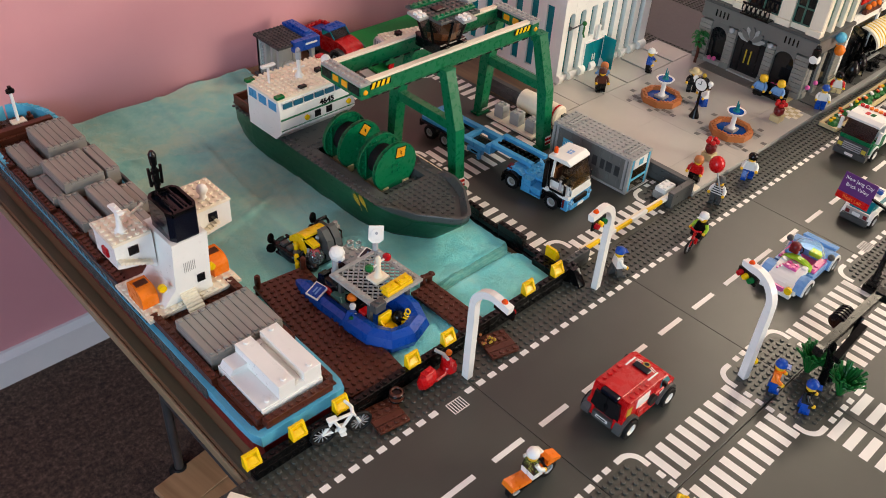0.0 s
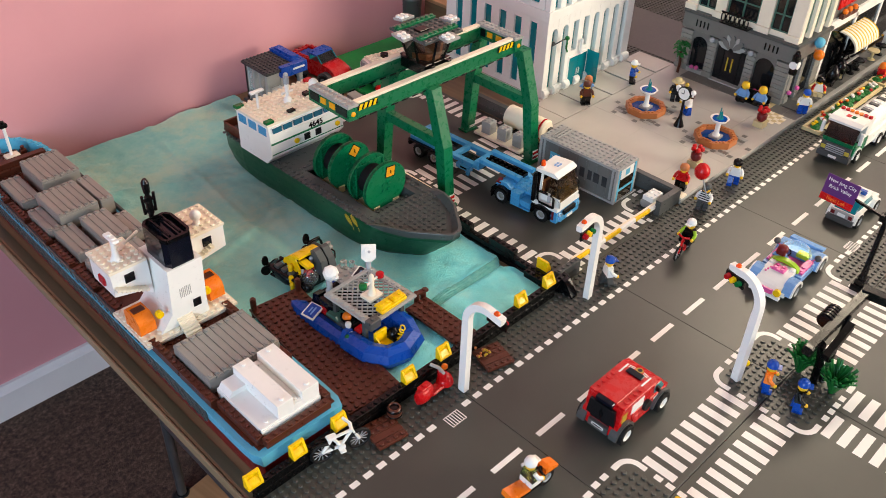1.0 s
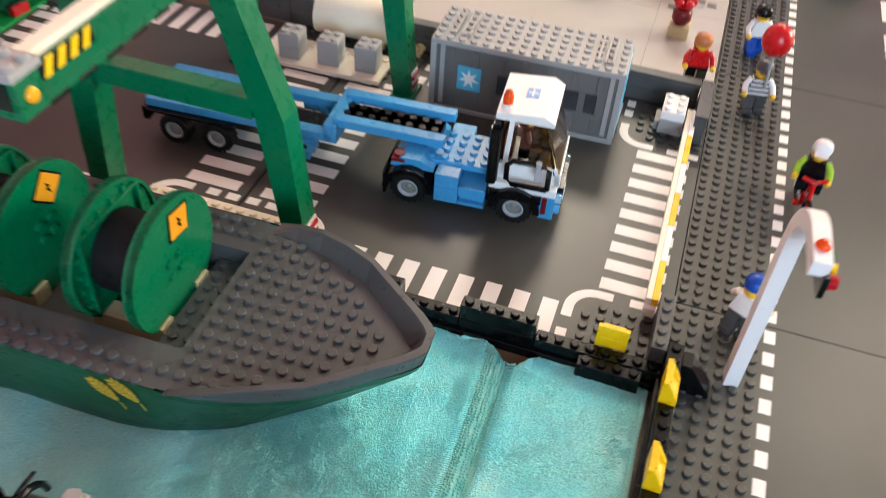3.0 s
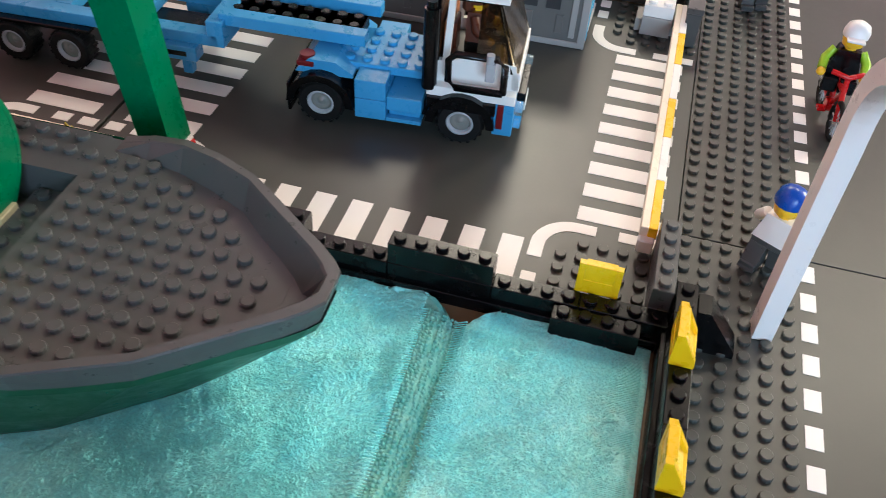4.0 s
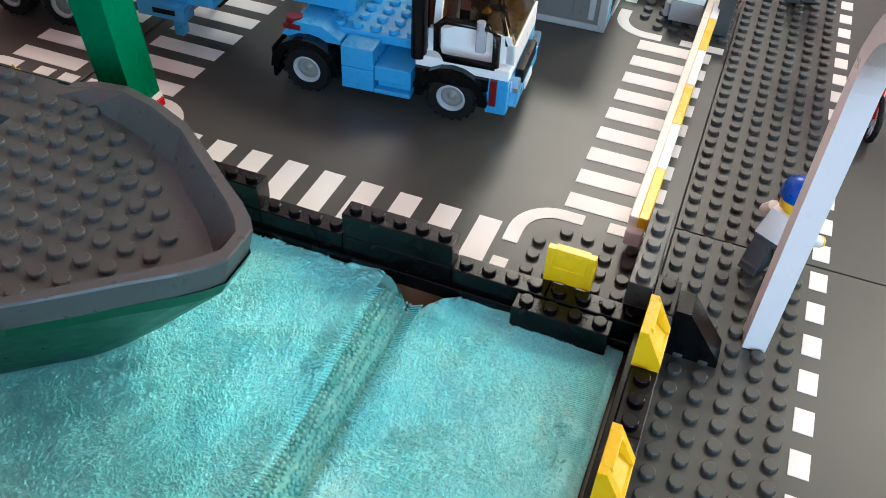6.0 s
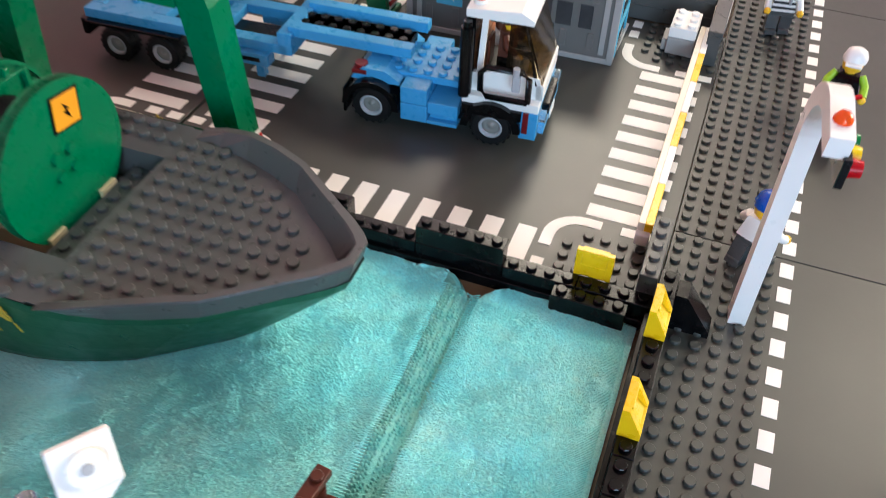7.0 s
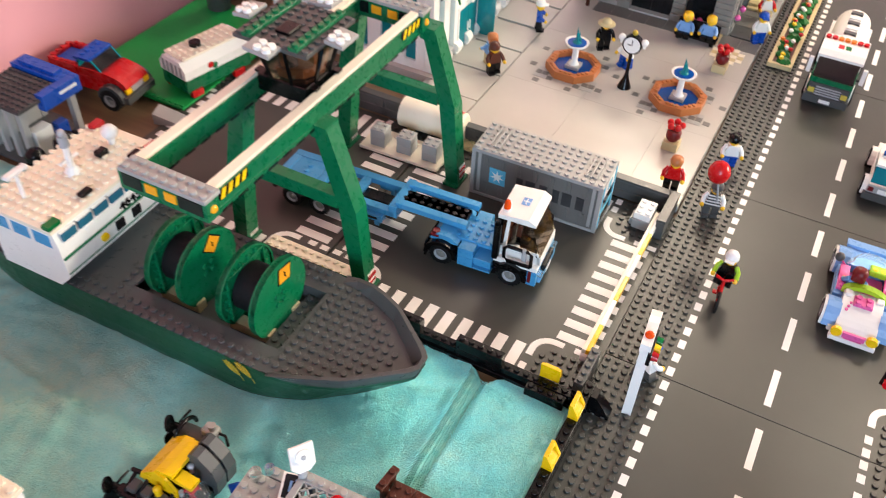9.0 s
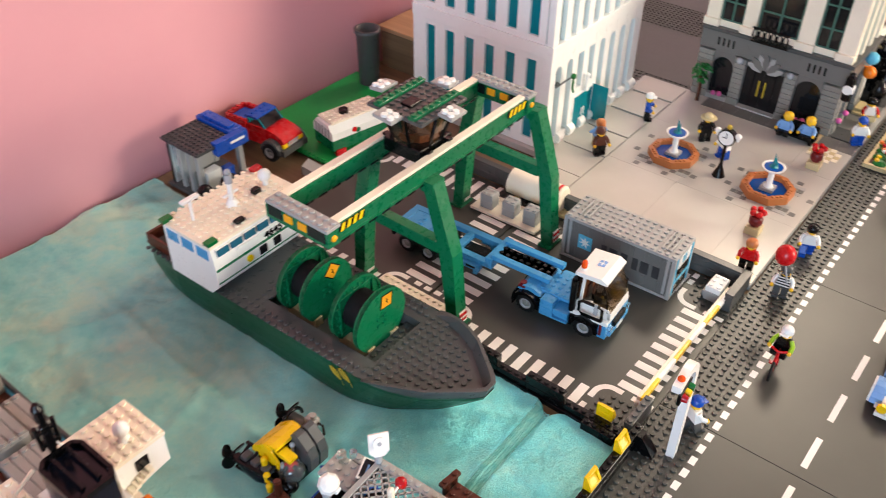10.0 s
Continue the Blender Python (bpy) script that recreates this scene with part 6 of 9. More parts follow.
    part("beacon", S().lathe([(0.36, 9.2), (0.36, 9.8), (0.25, 10.15), (0.0, 10.25)], -1.7, 1.5, 12), TORANGE, t, "clear orange beacon")
    part("driver_seat", S().box(-1.8, -0.2, 3.4, 1.8, 1.4, 4.2), DARK, t)
    part("seat_back", S().box(-1.5, 1.1, 4.2, 1.5, 1.45, 6.4), TERRA, t, "orange cab seat back")
    part("seat_cushion", S().box(-1.2, 0.8, 4.3, 0.2, 1.0, 6.2), BROWN, t)
    part("steering_wheel", S().cyl(-0.9, -1.3, 5.2, 5.35, 0.75, 14), BLACK, t)
    for k, (x, z) in enumerate(((-1.4, 4.6), (0.2, 5.0), (1.2, 5.9), (1.0, 4.6))):
        part("control_knob", S().ball(x, -1.6, z + 0.4, 0.42, 10), GOLD, t)
    part("dashboard", S().box(-2.2, -2.5, 3.4, 2.2, -1.7, 4.6), TANK, t)
    # exhaust and step loop at the side
    for sd in (-1, 1):
        part("exhaust", S().cyl(sd * 2.95, 1.9, 3.2, 7.9, 0.42, 12).cyl(sd * 2.95, 1.9, 7.9, 8.3, 0.28, 10), BLACK, t)
        loop = [(sd * 3.45, -2.2, 3.7), (sd * 3.6, -2.2, 5.4), (sd * 3.6, -1.8, 5.8), (sd * 3.6, 0.4, 5.8), (sd * 3.6, 0.8, 5.4), (sd * 3.5, 0.8, 4.1), (sd * 3.5, 0.4, 3.7), (sd * 3.5, -2.2, 3.7)]
        part("hand_rail", S().tube(loop, 0.2, 8), BLACK, t)
    part("wing_mirror", S().box(-3.85, -1.7, 4.5, -3.55, -1.2, 5.6, 0.05).cyl(-3.7, -1.4, 5.6, 6.1, 0.22, 10), STEEL, t)
    return t


lorry()


def trailer():
    t = thing("trailer", 39.1, 19.21, 0, 3.5, label="light blue skeletal container trailer behind the lorry", category="trailer")
    part("neck_beam", S().box(-1.0, 0.0, 3.6, 1.0, 8.5, 4.2), BLACK, t)
    for sd in (-1, 1):
        part("neck_rail", S().box(sd * 1.75 - 0.45, -0.6, 4.0, sd * 1.75 + 0.45, 8.0, 4.7), SKYB, t)
        part("side_rail", S().box(sd * 2.2 - 0.5, 8.0, 2.8, sd * 2.2 + 0.5, 23.4, 3.5), SKYB, t)
    part("chain", S().brick(-1, 0, 3.9, 2, 8, 0.3), BLACK, t, "dark studded strip between the rails")
    part("neck_step", S().box(-2.7, 7.6, 2.8, 2.7, 8.6, 4.4), SKYB, t)
    for y in (13.0, 17.5, 22.4):
        part("cross_member", S().box(-1.7, y, 2.8, 1.7, y + 1.0, 3.5), SKYB, t)
    part("rear_plate", S().box(-1.7, 18.6, 2.9, 1.7, 22.4, 3.4).studs(-1, 20, 3.4, 2, 1), SKYB, t)
    part("spine", S().box(-0.8, 8.4, 1.8, 0.8, 24, 2.8), BLACK, t)
    for sd in (-1, 1):
        part("landing_leg", S().box(sd * 2.1 - 0.3, 10.0, 0.5, sd * 2.1 + 0.3, 10.6, 2.8), SKYB, t)
        part("side_box", S().box(sd * 2.7 - 0.5, 9.2, 1.9, sd * 2.7 + 0.5, 12.2, 2.8), SKYB, t)
        part("side_print", S().box(sd * 3.21 - 0.02, 9.8, 2.2, sd * 3.21 + 0.02, 11.2, 2.5, 0), BLACK, t)
    for y in (17.4, 21.0):
        for sd in (-1, 1):
            wheel(t, sd * 2.6, y, 1.25, 1.25, 1.2)
    part("tail_bar", S().box(-2.7, 23.4, 1.4, 2.7, 23.9, 2.6), BLACK, t)
    for sd in (-1, 1):
        part("mudguard", S().box(sd * 2.6 - 0.6, 15.8, 2.55, sd * 2.6 + 0.6, 23.2, 2.8, 0.05), BLACK, t)


trailer()


def shipping_container():
    t = thing("shipping_container", 48.01, 7.17, 0.02, 2, label="grey ribbed toy shipping container with studded roof", category="container")
    W, L, H = 6, 16, 6.7
    part("body", S().box(0.12, 0.12, 0.3, W - 0.12, L - 0.12, H - 0.5), STONE, t)
    part("base_frame", S().box(0, 0, 0, W, L, 0.4), LIGHT, t)
    part("roof", S().brick(0, 0, H - 0.5, W, L, 0.45), LIGHT, t)
    for x in (0, W - 0.5):
        for y in (0, L - 0.5):
            part("corner_post", S().box(x, y, 0.3, x + 0.5, y + 0.5, H - 0.5), LIGHT, t)
    for k in range(7):
        y = 1.6 + 2.05 * k
        for x0, x1 in ((-0.02, 0.14), (W - 0.14, W + 0.02)):
            for za, zb in ((0.9, 2.2), (4.6, 6.0)):
                part("rib", S().box(x0 + 0.05, y, za, x1, y + 0.5, zb, 0.03), STONE, t)
    for k in range(2):
        for x0 in (0.0,):
            part("tall_rib", S().box(-0.03, 0.75 + 14.0 * k, 0.7, 0.14, 1.15 + 14.0 * k, 6.2, 0.03), LIGHT, t)
    part("company_sign", S().box(0.02, 11.6, 2.4, 0.1, 13.6, 4.6, 0), AZURE, t, "light blue square sign with white star")
    star = []
    for k in range(14):
        r = 0.9 if k % 2 == 0 else 0.35
        a = 2 * math.pi * k / 14
        star.append((12.6 + r * math.sin(a), 3.5 + r * math.cos(a)))
    part("star", S().prism(star, "x", -0.005, 0.02), WHITE, t, "white seven-pointed star")
    # company lettering as plain dark bars
    s = S()
    for k in range(6):
        y = 1.9 + 1.5 * k
        s.box(0.05, y, 2.55, 0.1, y + (0.95, 1.15, 0.8)[k % 3], 4.35, 0)
    part("side_lettering", s, METAL, t, "bold black company lettering as bars")
    # open end with shelf and sign
    part("door_sign", S().box(1.2, -0.02, 4.4, 4.8, 0.1, 6.2, 0), WHITE, t, "white panel with blue square")
    part("door_star", S().box(2.4, -0.05, 4.8, 3.6, -0.02, 5.9, 0), AZURE, t)
    part("door_frame", S().box(0.5, -0.06, 0.4, 0.9, 0.12, 6.3).box(5.1, -0.06, 0.4, 5.5, 0.12, 6.3).box(0.9, -0.06, 2.2, 5.1, 0.12, 2.6), AZURE, t)
    part("door_gap", S().box(0.95, 0.02, 0.45, 5.05, 0.11, 2.1, 0).box(0.95, 0.02, 2.7, 5.05, 0.11, 4.3, 0), SMOKE, t, "dark clear door panes")
    for y in (1.2, 13.0):
        for k in range(3):
            part("roof_bar", S().box(1.0, y + 0.6 * k, H + 0.1, 5.0, y + 0.2 + 0.6 * k, H + 0.3, 0.03), LIGHT, t)


shipping_container()


def barrier():
    t = thing("barrier_gate", 52.79, 2.88, 0.2, 0, label="yellow and white striped yard barrier arm, lowered", category="barrier")
    part("motor_box", S().box(-1.6, -1.0, 0, 1.4, 1.0, 1.3).box(-1.2, -1.4, 0, 0.6, 1.4, 0.9), LIGHT, t)
    part("counterweight", S().brick(-1.5, -1, 1.3, 3, 2, 0.8), WHITE, t)
    x0, x1 = -23.2, 0.6
    n = 6
    for k in range(n):
        a, b = x0 + (x1 - x0) * k / n, x0 + (x1 - x0) * (k + 1) / n
        part("arm_section", S().box(a, -1.95, 0.9, b, -1.5, 1.55, 0.04), WHITE if k % 2 else YELLOW, t)
    part("arm_top", S().box(x0, -1.5, 0.9, x1, -1.1, 1.55, 0.04), CREAM, t, "white smooth arm rail")
    part("arm_tip", S().box(x0 - 0.4, -1.9, 0.2, x0 + 0.1, -1.1, 1.0, 0.06), WHITE, t)


barrier()


def yard_props():
    g = "grey stacked blocks in the yard"
    for x, y in ((48.91, 35.92), (49.17, 32.27), (49.42, 28.8)):
        t = thing("stacked_block", x, y, 0.62, 4, label="grey two-brick stack with studded top", category="blocks", group=g)
        for r in range(2):
            part("brick", S().brick(0, 0, 1.2 * r, 2, 2, 1.2, r == 1), LIGHT, t)
    solo("pallet", S().box(0, 0, 0.02, 4.5, 11.0, 0.45).studs(3, 0, 0.45, 1, 10), CREAM, 48.46, 28.15, 0.15, 2, label="cream flat plate under the grey blocks", category="plate")
    t = thing("storage_tank", 55.46, 32.49, 0.3, 3, label="white round storage tank lying on its side", category="tank")
    part("cylinder", S().cyl(0, 2.1, -4.2, 4.2, 2.0, 26, axis="y").cyl(0, 2.1, -4.5, -4.2, 1.7, 26, 2.0, axis="y"), CREAM, t)
    part("band", S().cyl(0, 2.1, -4.0, -3.6, 2.03, 26, axis="y", caps=False), RED, t)
    for y in (-2.6, 2.2):
        part("cradle", S().box(-1.4, y, 0, 1.4, y + 0.8, 0.8), TANK, t)
    solo("tan_plate", S().brick(0, 0, 0, 2, 3, 0.4), TANK, 54.2, 26.3, 0.25, 0, label="tan plate lying beside the tank", category="plate")


yard_props()


def corner_wall():
    t = thing("corner_wall", 24.8, -0.1, 0.02, label="short dark grey brick wall at the yard corner", category="wall", kind="structure")
    for r in range(2):
        part("brick", S().brick(0, 0, 1.2 * r, 5, 1, 1.2, r == 1), DARK, t)


corner_wall()


def yard_wall():
    t = thing("yard_wall", label="low dark grey brick wall round the yard", category="wall", kind="structure")
    for k in range(6):
        y = 1.4 + 8 * k
        n = 8
        for r in range(2):
            part("brick", S().box(56.6, y + 0.02, 0.02 + 1.2 * r, 57.6, y + n - 0.02, 1.2 + 1.2 * r), DARK, t)
        part("coping", S().box(56.55, y, 2.42, 57.65, y + n, 2.8), DARK, t)
    part("brick", S().box(51.6, 0.3, 0.02, 57.6, 1.3, 2.4), DARK, t)
    part("coping", S().box(51.6, 0.25, 2.4, 57.65, 1.35, 2.8), DARK, t)
    return t


fitted(yard_wall(), 57, 10, 56.25, 9.55, 1, 0.973)


# ---- plaza ----
PZ = 0.75


def plaza():
    t = thing("plaza", label="plaza paved with large smooth grey tiles", category="plaza", kind="structure")
    part("base", S().box(57.8, 0.3, -0.4, 104, 41, PZ - 0.3), LIGHT, t)
    rnd = random.Random(3)
    # broad slabs, then a strip of separate slabs before the white tower
    x = 58
    for c in (2, 14, 16, 13):
        y = 0.35
        for r in (7, 12, 12.3):
            part("tile", S().box(x + 0.008, y + 0.008, PZ - 0.3, x + c - 0.008, y + r - 0.008, PZ + rnd.uniform(-0.008, 0.008), 0.015), CREAM if c == 2 and y < 7 else TILE, t)
            y += r
        x += c
    for x in (58, 65.5, 73.2, 81, 89, 97):
        w = 7.4 if x < 97 else 6
        part("tile", S().box(x + 0.06, 31.84, PZ - 0.3, x + w, 39.9, PZ, 0.03), TILE, t)
    # dark tiles let in round the fountains
    for fx, fy in ((80.43, 23.27), (80.53, 7.3)):
        for sx in (-1, 1):
            for sy in (-1, 1):
                for k, (i, j) in enumerate(((4.1, 4.1), (3.1, 4.1), (4.1, 3.1), (3.1, 3.1), (2.1, 4.1), (4.1, 2.1))):
                    part("dark_tile", S().box(-0.46, -0.46, PZ + 0.012, 0.46, 0.46, PZ + 0.05, 0.02), (LIGHT, STONE)[k % 2], t).matrix_basis = lpose(fx + sx * i, fy + sy * j, 0)
        for k in range(8):
            a = math.pi / 4 * k + 0.25
            r = 6.1 + 0.6 * (k % 2)
            if 1 < fy + r * math.sin(a) < 31:
                part("dark_tile", S().box(-0.48, -0.48, PZ, 0.48, 0.48, PZ + 0.045, 0.02), STONE, t).matrix_basis = lpose(round(fx + r * math.cos(a)), round(fy + r * math.sin(a)), 0)
    # tan star let into the corner by the bank
    for i in range(-2, 3):
        for j in range(-2, 3):
            if abs(i) + abs(j) < 4:
                part("mosaic_tile", S().box(-0.48, -0.48, PZ, 0.48, 0.48, PZ + 0.06, 0.02), CREAM if abs(i) + abs(j) in (1, 3) else TANK, t).matrix_basis = lpose(97.0 + i, 4.2 + j, 0)
    for k in range(9):
        part("edge_tile", S().box(99.5, 0.4 + 3 * k, PZ, 103, 3.36 + 3 * k, PZ + 0.05, 0.02), STONE if k != 2 else TANK, t)
    return t


fitted(plaza(), 58, 0.3, 57.25, 0.0, 0.962, 0.967)


def fountain(x, y):
    t = thing("fountain", x, y, PZ, 0, label="terracotta octagonal fountain with white bowl and blue water", category="fountain", group="fountains on the plaza")
    for k in range(8):
        a0, a1 = math.pi / 8 + math.pi / 4 * k, math.pi / 8 + math.pi / 4 * (k + 1)
        q = []
        for r, a in ((3.95, a0), (3.95, a1), (3.0, a1), (3.0, a0)):
            q.append((r * math.cos(a), r * math.sin(a)))
        s = S().prism(q, "z", 0, 1.15)
        for f in (0.25, 0.5, 0.75):
            s.stud(3.42 * (math.cos(a0) * (1 - f) + math.cos(a1) * f), 3.42 * (math.sin(a0) * (1 - f) + math.sin(a1) * f), 1.15, 8)
        part("rim_block", s, TERRA, t)
    part("water", S().cyl(0, 0, 0, 0.5, 3.05, 24), TBLUE, t, "clear blue water plate")
    part("plinth", S().box(-1, -1, 0.5, 1, 1, 1.0), LIGHT, t)
    part("column", S().lathe([(0.75, 1.0), (0.45, 1.5), (0.45, 3.4), (0.7, 3.8)], 0, 0, 16), WHITE, t)
    part("bowl", S().lathe([(0.6, 3.8), (1.4, 4.0), (1.75, 4.5), (1.6, 4.5), (1.2, 4.25)], 0, 0, 20), WHITE, t)
    part("bowl_water", S().cyl(0, 0, 4.2, 4.45, 1.35, 18), TBLUE, t)
    s = S().lathe([(0.75, 4.4), (0.4, 4.8), (0.18, 5.2)], 0, 0, 8)
    for dx, dy, h in ((0.0, 0.1, 6.7), (0.28, -0.1, 6.1), (-0.25, -0.1, 5.8), (0.0, -0.35, 5.5)):
        s.lathe([(0.16, 4.7), (0.2, 5.1), (0.1, h - 0.4), (0.0, h)], dx, dy, 7)
    part("spout", s, TEAL, t, "clear teal water spout")
    return t


f = fountain(78.83, 22.21)
copy_thing(f, lpose(78.92, 6.77, PZ))


# ---- buildings ----
def arched_bay(s, axis, face, depth, c, w, z0, z1, top, pier):
    """Wall round one opening: sill below, an arch head above, drawn into s."""
    def put(a0, a1, b0, b1):
        if axis == "y":
            s.box(a0, face, b0, a1, face + depth, b1, 0.02)
        else:
            s.box(face, a0, b0, face + depth, a1, b1, 0.02)
    h = w / 2
    put(c - h, c + h, z1, top)
    for sd in (-1, 1):
        arc = [(c + sd * h * math.cos(a), z1 - h + h * math.sin(a)) for a in [math.pi / 2 * k / 6 for k in range(7)]]
        q = arc + [(c + sd * h, z1)]
        s.prism(q, "y" if axis == "y" else "x", face, face + depth)


def white_building():
    x0, x1, y0, y1, H = 69.0, 99.0, 40.6, 69.0, 40.0
    t = thing("white_building", label="tall white brick tower block with narrow teal windows", category="building")
    # face with the door, arched windows
    xs = [71.5 + 3.45 * k for k in range(8)]
    w = 1.7
    edges = [x0] + [v for c in xs for v in (c - w / 2, c + w / 2)] + [x1]
    for k in range(0, len(edges), 2):
        a, b = edges[k], edges[k + 1]
        part("pier", S().box(a, y0, PZ, b, y0 + 1.4, 17.5, 0.03), WHITE, t)
        part("pier_foot", S().cyl(y0 + 0.0, PZ + 0.9, a + 0.1, b - 0.1, 0.9, 14, axis="x").box(a, y0 - 0.6, PZ - 0.3, b, y0 + 0.2, PZ + 0.4), WHITE, t)
    for k, c in enumerate(xs):
        s = S()
        door = k in (2, 3)
        arched_bay(s, "y", y0 + 0.02, 1.2, c, w, 7.6 if door else 2.0, 15.3, 17.5, None)
        if door:
            s = S()
            arched_bay(s, "y", y0 + 0.02, 1.2, c, w, 8.6, 15.3, 17.5, None)
            s = S().box(c - w / 2, y0 + 0.02, 15.3, c + w / 2, y0 + 1.2, 17.5, 0.02)
            part("door_lintel", S().box(c - w / 2, y0 + 0.02, 7.2, c + w / 2, y0 + 1.2, 8.8, 0.02), WHITE, t)
        part("arch_head", s, WHITE, t)
        if not door:
            part("sill", S().box(c - w / 2, y0 + 0.02, PZ, c + w / 2, y0 + 1.22, 2.0, 0.02), WHITE, t)
        part("window", S().box(c - w / 2, y0 + 1.0, 8.8 if door else 2.0, c + w / 2, y0 + 1.15, 15.4, 0), TEAL, t)
    # recessed door
    part("door_surround", S().box(76.9, y0 - 0.15, PZ, 77.3, y0 + 0.1, 7.2).box(83.2, y0 - 0.15, PZ, 83.6, y0 + 0.1, 7.2).box(76.9, y0 - 0.15, 7.2, 83.6, y0 + 0.1, 7.7), WHITE, t)
    d = part("door", S().box(77.3, y0 - 0.12, PZ, 80.2, y0 + 0.0, 7.2, 0.03).box(80.3, y0 - 0.12, PZ, 83.2, y0 + 0.0, 7.2, 0.03), TEAL, t, "teal clear double door")
    part("door_handle", S().cyl(79.9, y0 - 0.3, 3.0, 4.4, 0.12, 8), WHITE, d)
    part("door_handle", S().cyl(80.6, y0 - 0.3, 3.0, 4.4, 0.12, 8), WHITE, d)
    part("open_leaf", S().box(83.3, y0 - 3.2, PZ + 0.1, 83.5, y0 - 0.15, 7.6, 0.04), TEAL, t, "teal clear door leaf standing open")
    part("door_figure", S().box(79.9, y0 - 0.9, 7.7, 80.7, y0 - 0.2, 8.2).cyl(80.3, y0 - 0.55, 8.2, 10.4, 0.35, 10).ball(80.3, y0 - 0.55, 10.6, 0.42), WHITE, t, "white urn above the door")
    # harbour face, square windows in two tiers
    yc = [44.4 + 4.15 * k for k in range(6)]
    w = 1.9
    ed = [y0 + 1.42] + [v for c in yc for v in (c - w / 2, c + w / 2)] + [y1]
    for za, zb in ((PZ, 17.3), (19.4, H - 4)):
        for k in range(0, len(ed), 2):
            part("pier", S().box(x0, ed[k], za, x0 + 1.2, ed[k + 1], zb, 0.03), WHITE, t)
        for c in yc:
            lo, hi = (2.0, 16.3) if za < 5 else (20.4, H - 5)
            part("sill", S().box(x0 + 0.02, c - w / 2, za, x0 + 1.2, c + w / 2, lo, 0.02), WHITE, t)
            part("lintel", S().box(x0 + 0.02, c - w / 2, hi, x0 + 1.2, c + w / 2, zb, 0.02), WHITE, t)
            part("window", S().box(x0 + 0.5, c - w / 2, lo, x0 + 0.65, c + w / 2, hi, 0), TEAL, t)
    part("string_course", S().box(x0 - 0.25, y0 - 0.25, 17.4, x1, y1, 19.4, 0.05), WHITE, t)
    xs2 = [71.5 + 3.45 * k for k in range(8)]
    ed = [x0] + [v for c in xs2 for v in (c - 0.85, c + 0.85)] + [x1]
    for k in range(0, len(ed), 2):
        part("pier", S().box(ed[k], y0, 19.4, ed[k + 1], y0 + 1.2, H - 4, 0.03), WHITE, t)
    for c in xs2:
        part("window", S().box(c - 0.85, y0 + 0.9, 19.4, c + 0.85, y0 + 1.05, H - 4, 0), TEAL, t)
    part("attic", S().box(x0, y0, H - 4, x1, y1, H), WHITE, t)
    part("core", S().box(x0 + 2.4, y0 + 2.4, PZ, x1 - 0.6, y1 - 0.6, H - 4), WHITE, t)
    part("wall", S().box(x1 - 0.8, y0 + 1.3, PZ, x1, y1, H - 4), WHITE, t)
    part("wall", S().box(x0 + 1.3, y1 - 0.8, PZ, x1 - 0.8, y1, H - 4), WHITE, t)
    part("base", S().box(x0 - 1.0, y0 - 1.0, -0.4, x1 + 0.5, y1 + 0.5, PZ), TILE, t)
    # bracket with a hanging green lamp at the corner
    br = part("bracket", S().cyl(71, 12.4, y0 - 0.4, y0, 0.4, 10, axis="y").tube([(70.2, y0 - 0.4, 12.2), (73.2, y0 - 1.6, 13.4)], 0.14, 8), DARK, t)
    part("creeper", S().ball(73.4, y0 - 1.7, 13.4, 0.5, 8).tube([(73.4, y0 - 1.7, 13.4), (73.8, y0 - 1.5, 12.2), (73.5, y0 - 1.6, 11.2), (74.2, y0 - 1.5, 10.2)], 0.2, 6), LEAF, br, "dark green hanging ornament")
    return t


fitted(white_building(), 69, 40.6, 67.2, 39.0, 0.95, 0.95, 0.95)


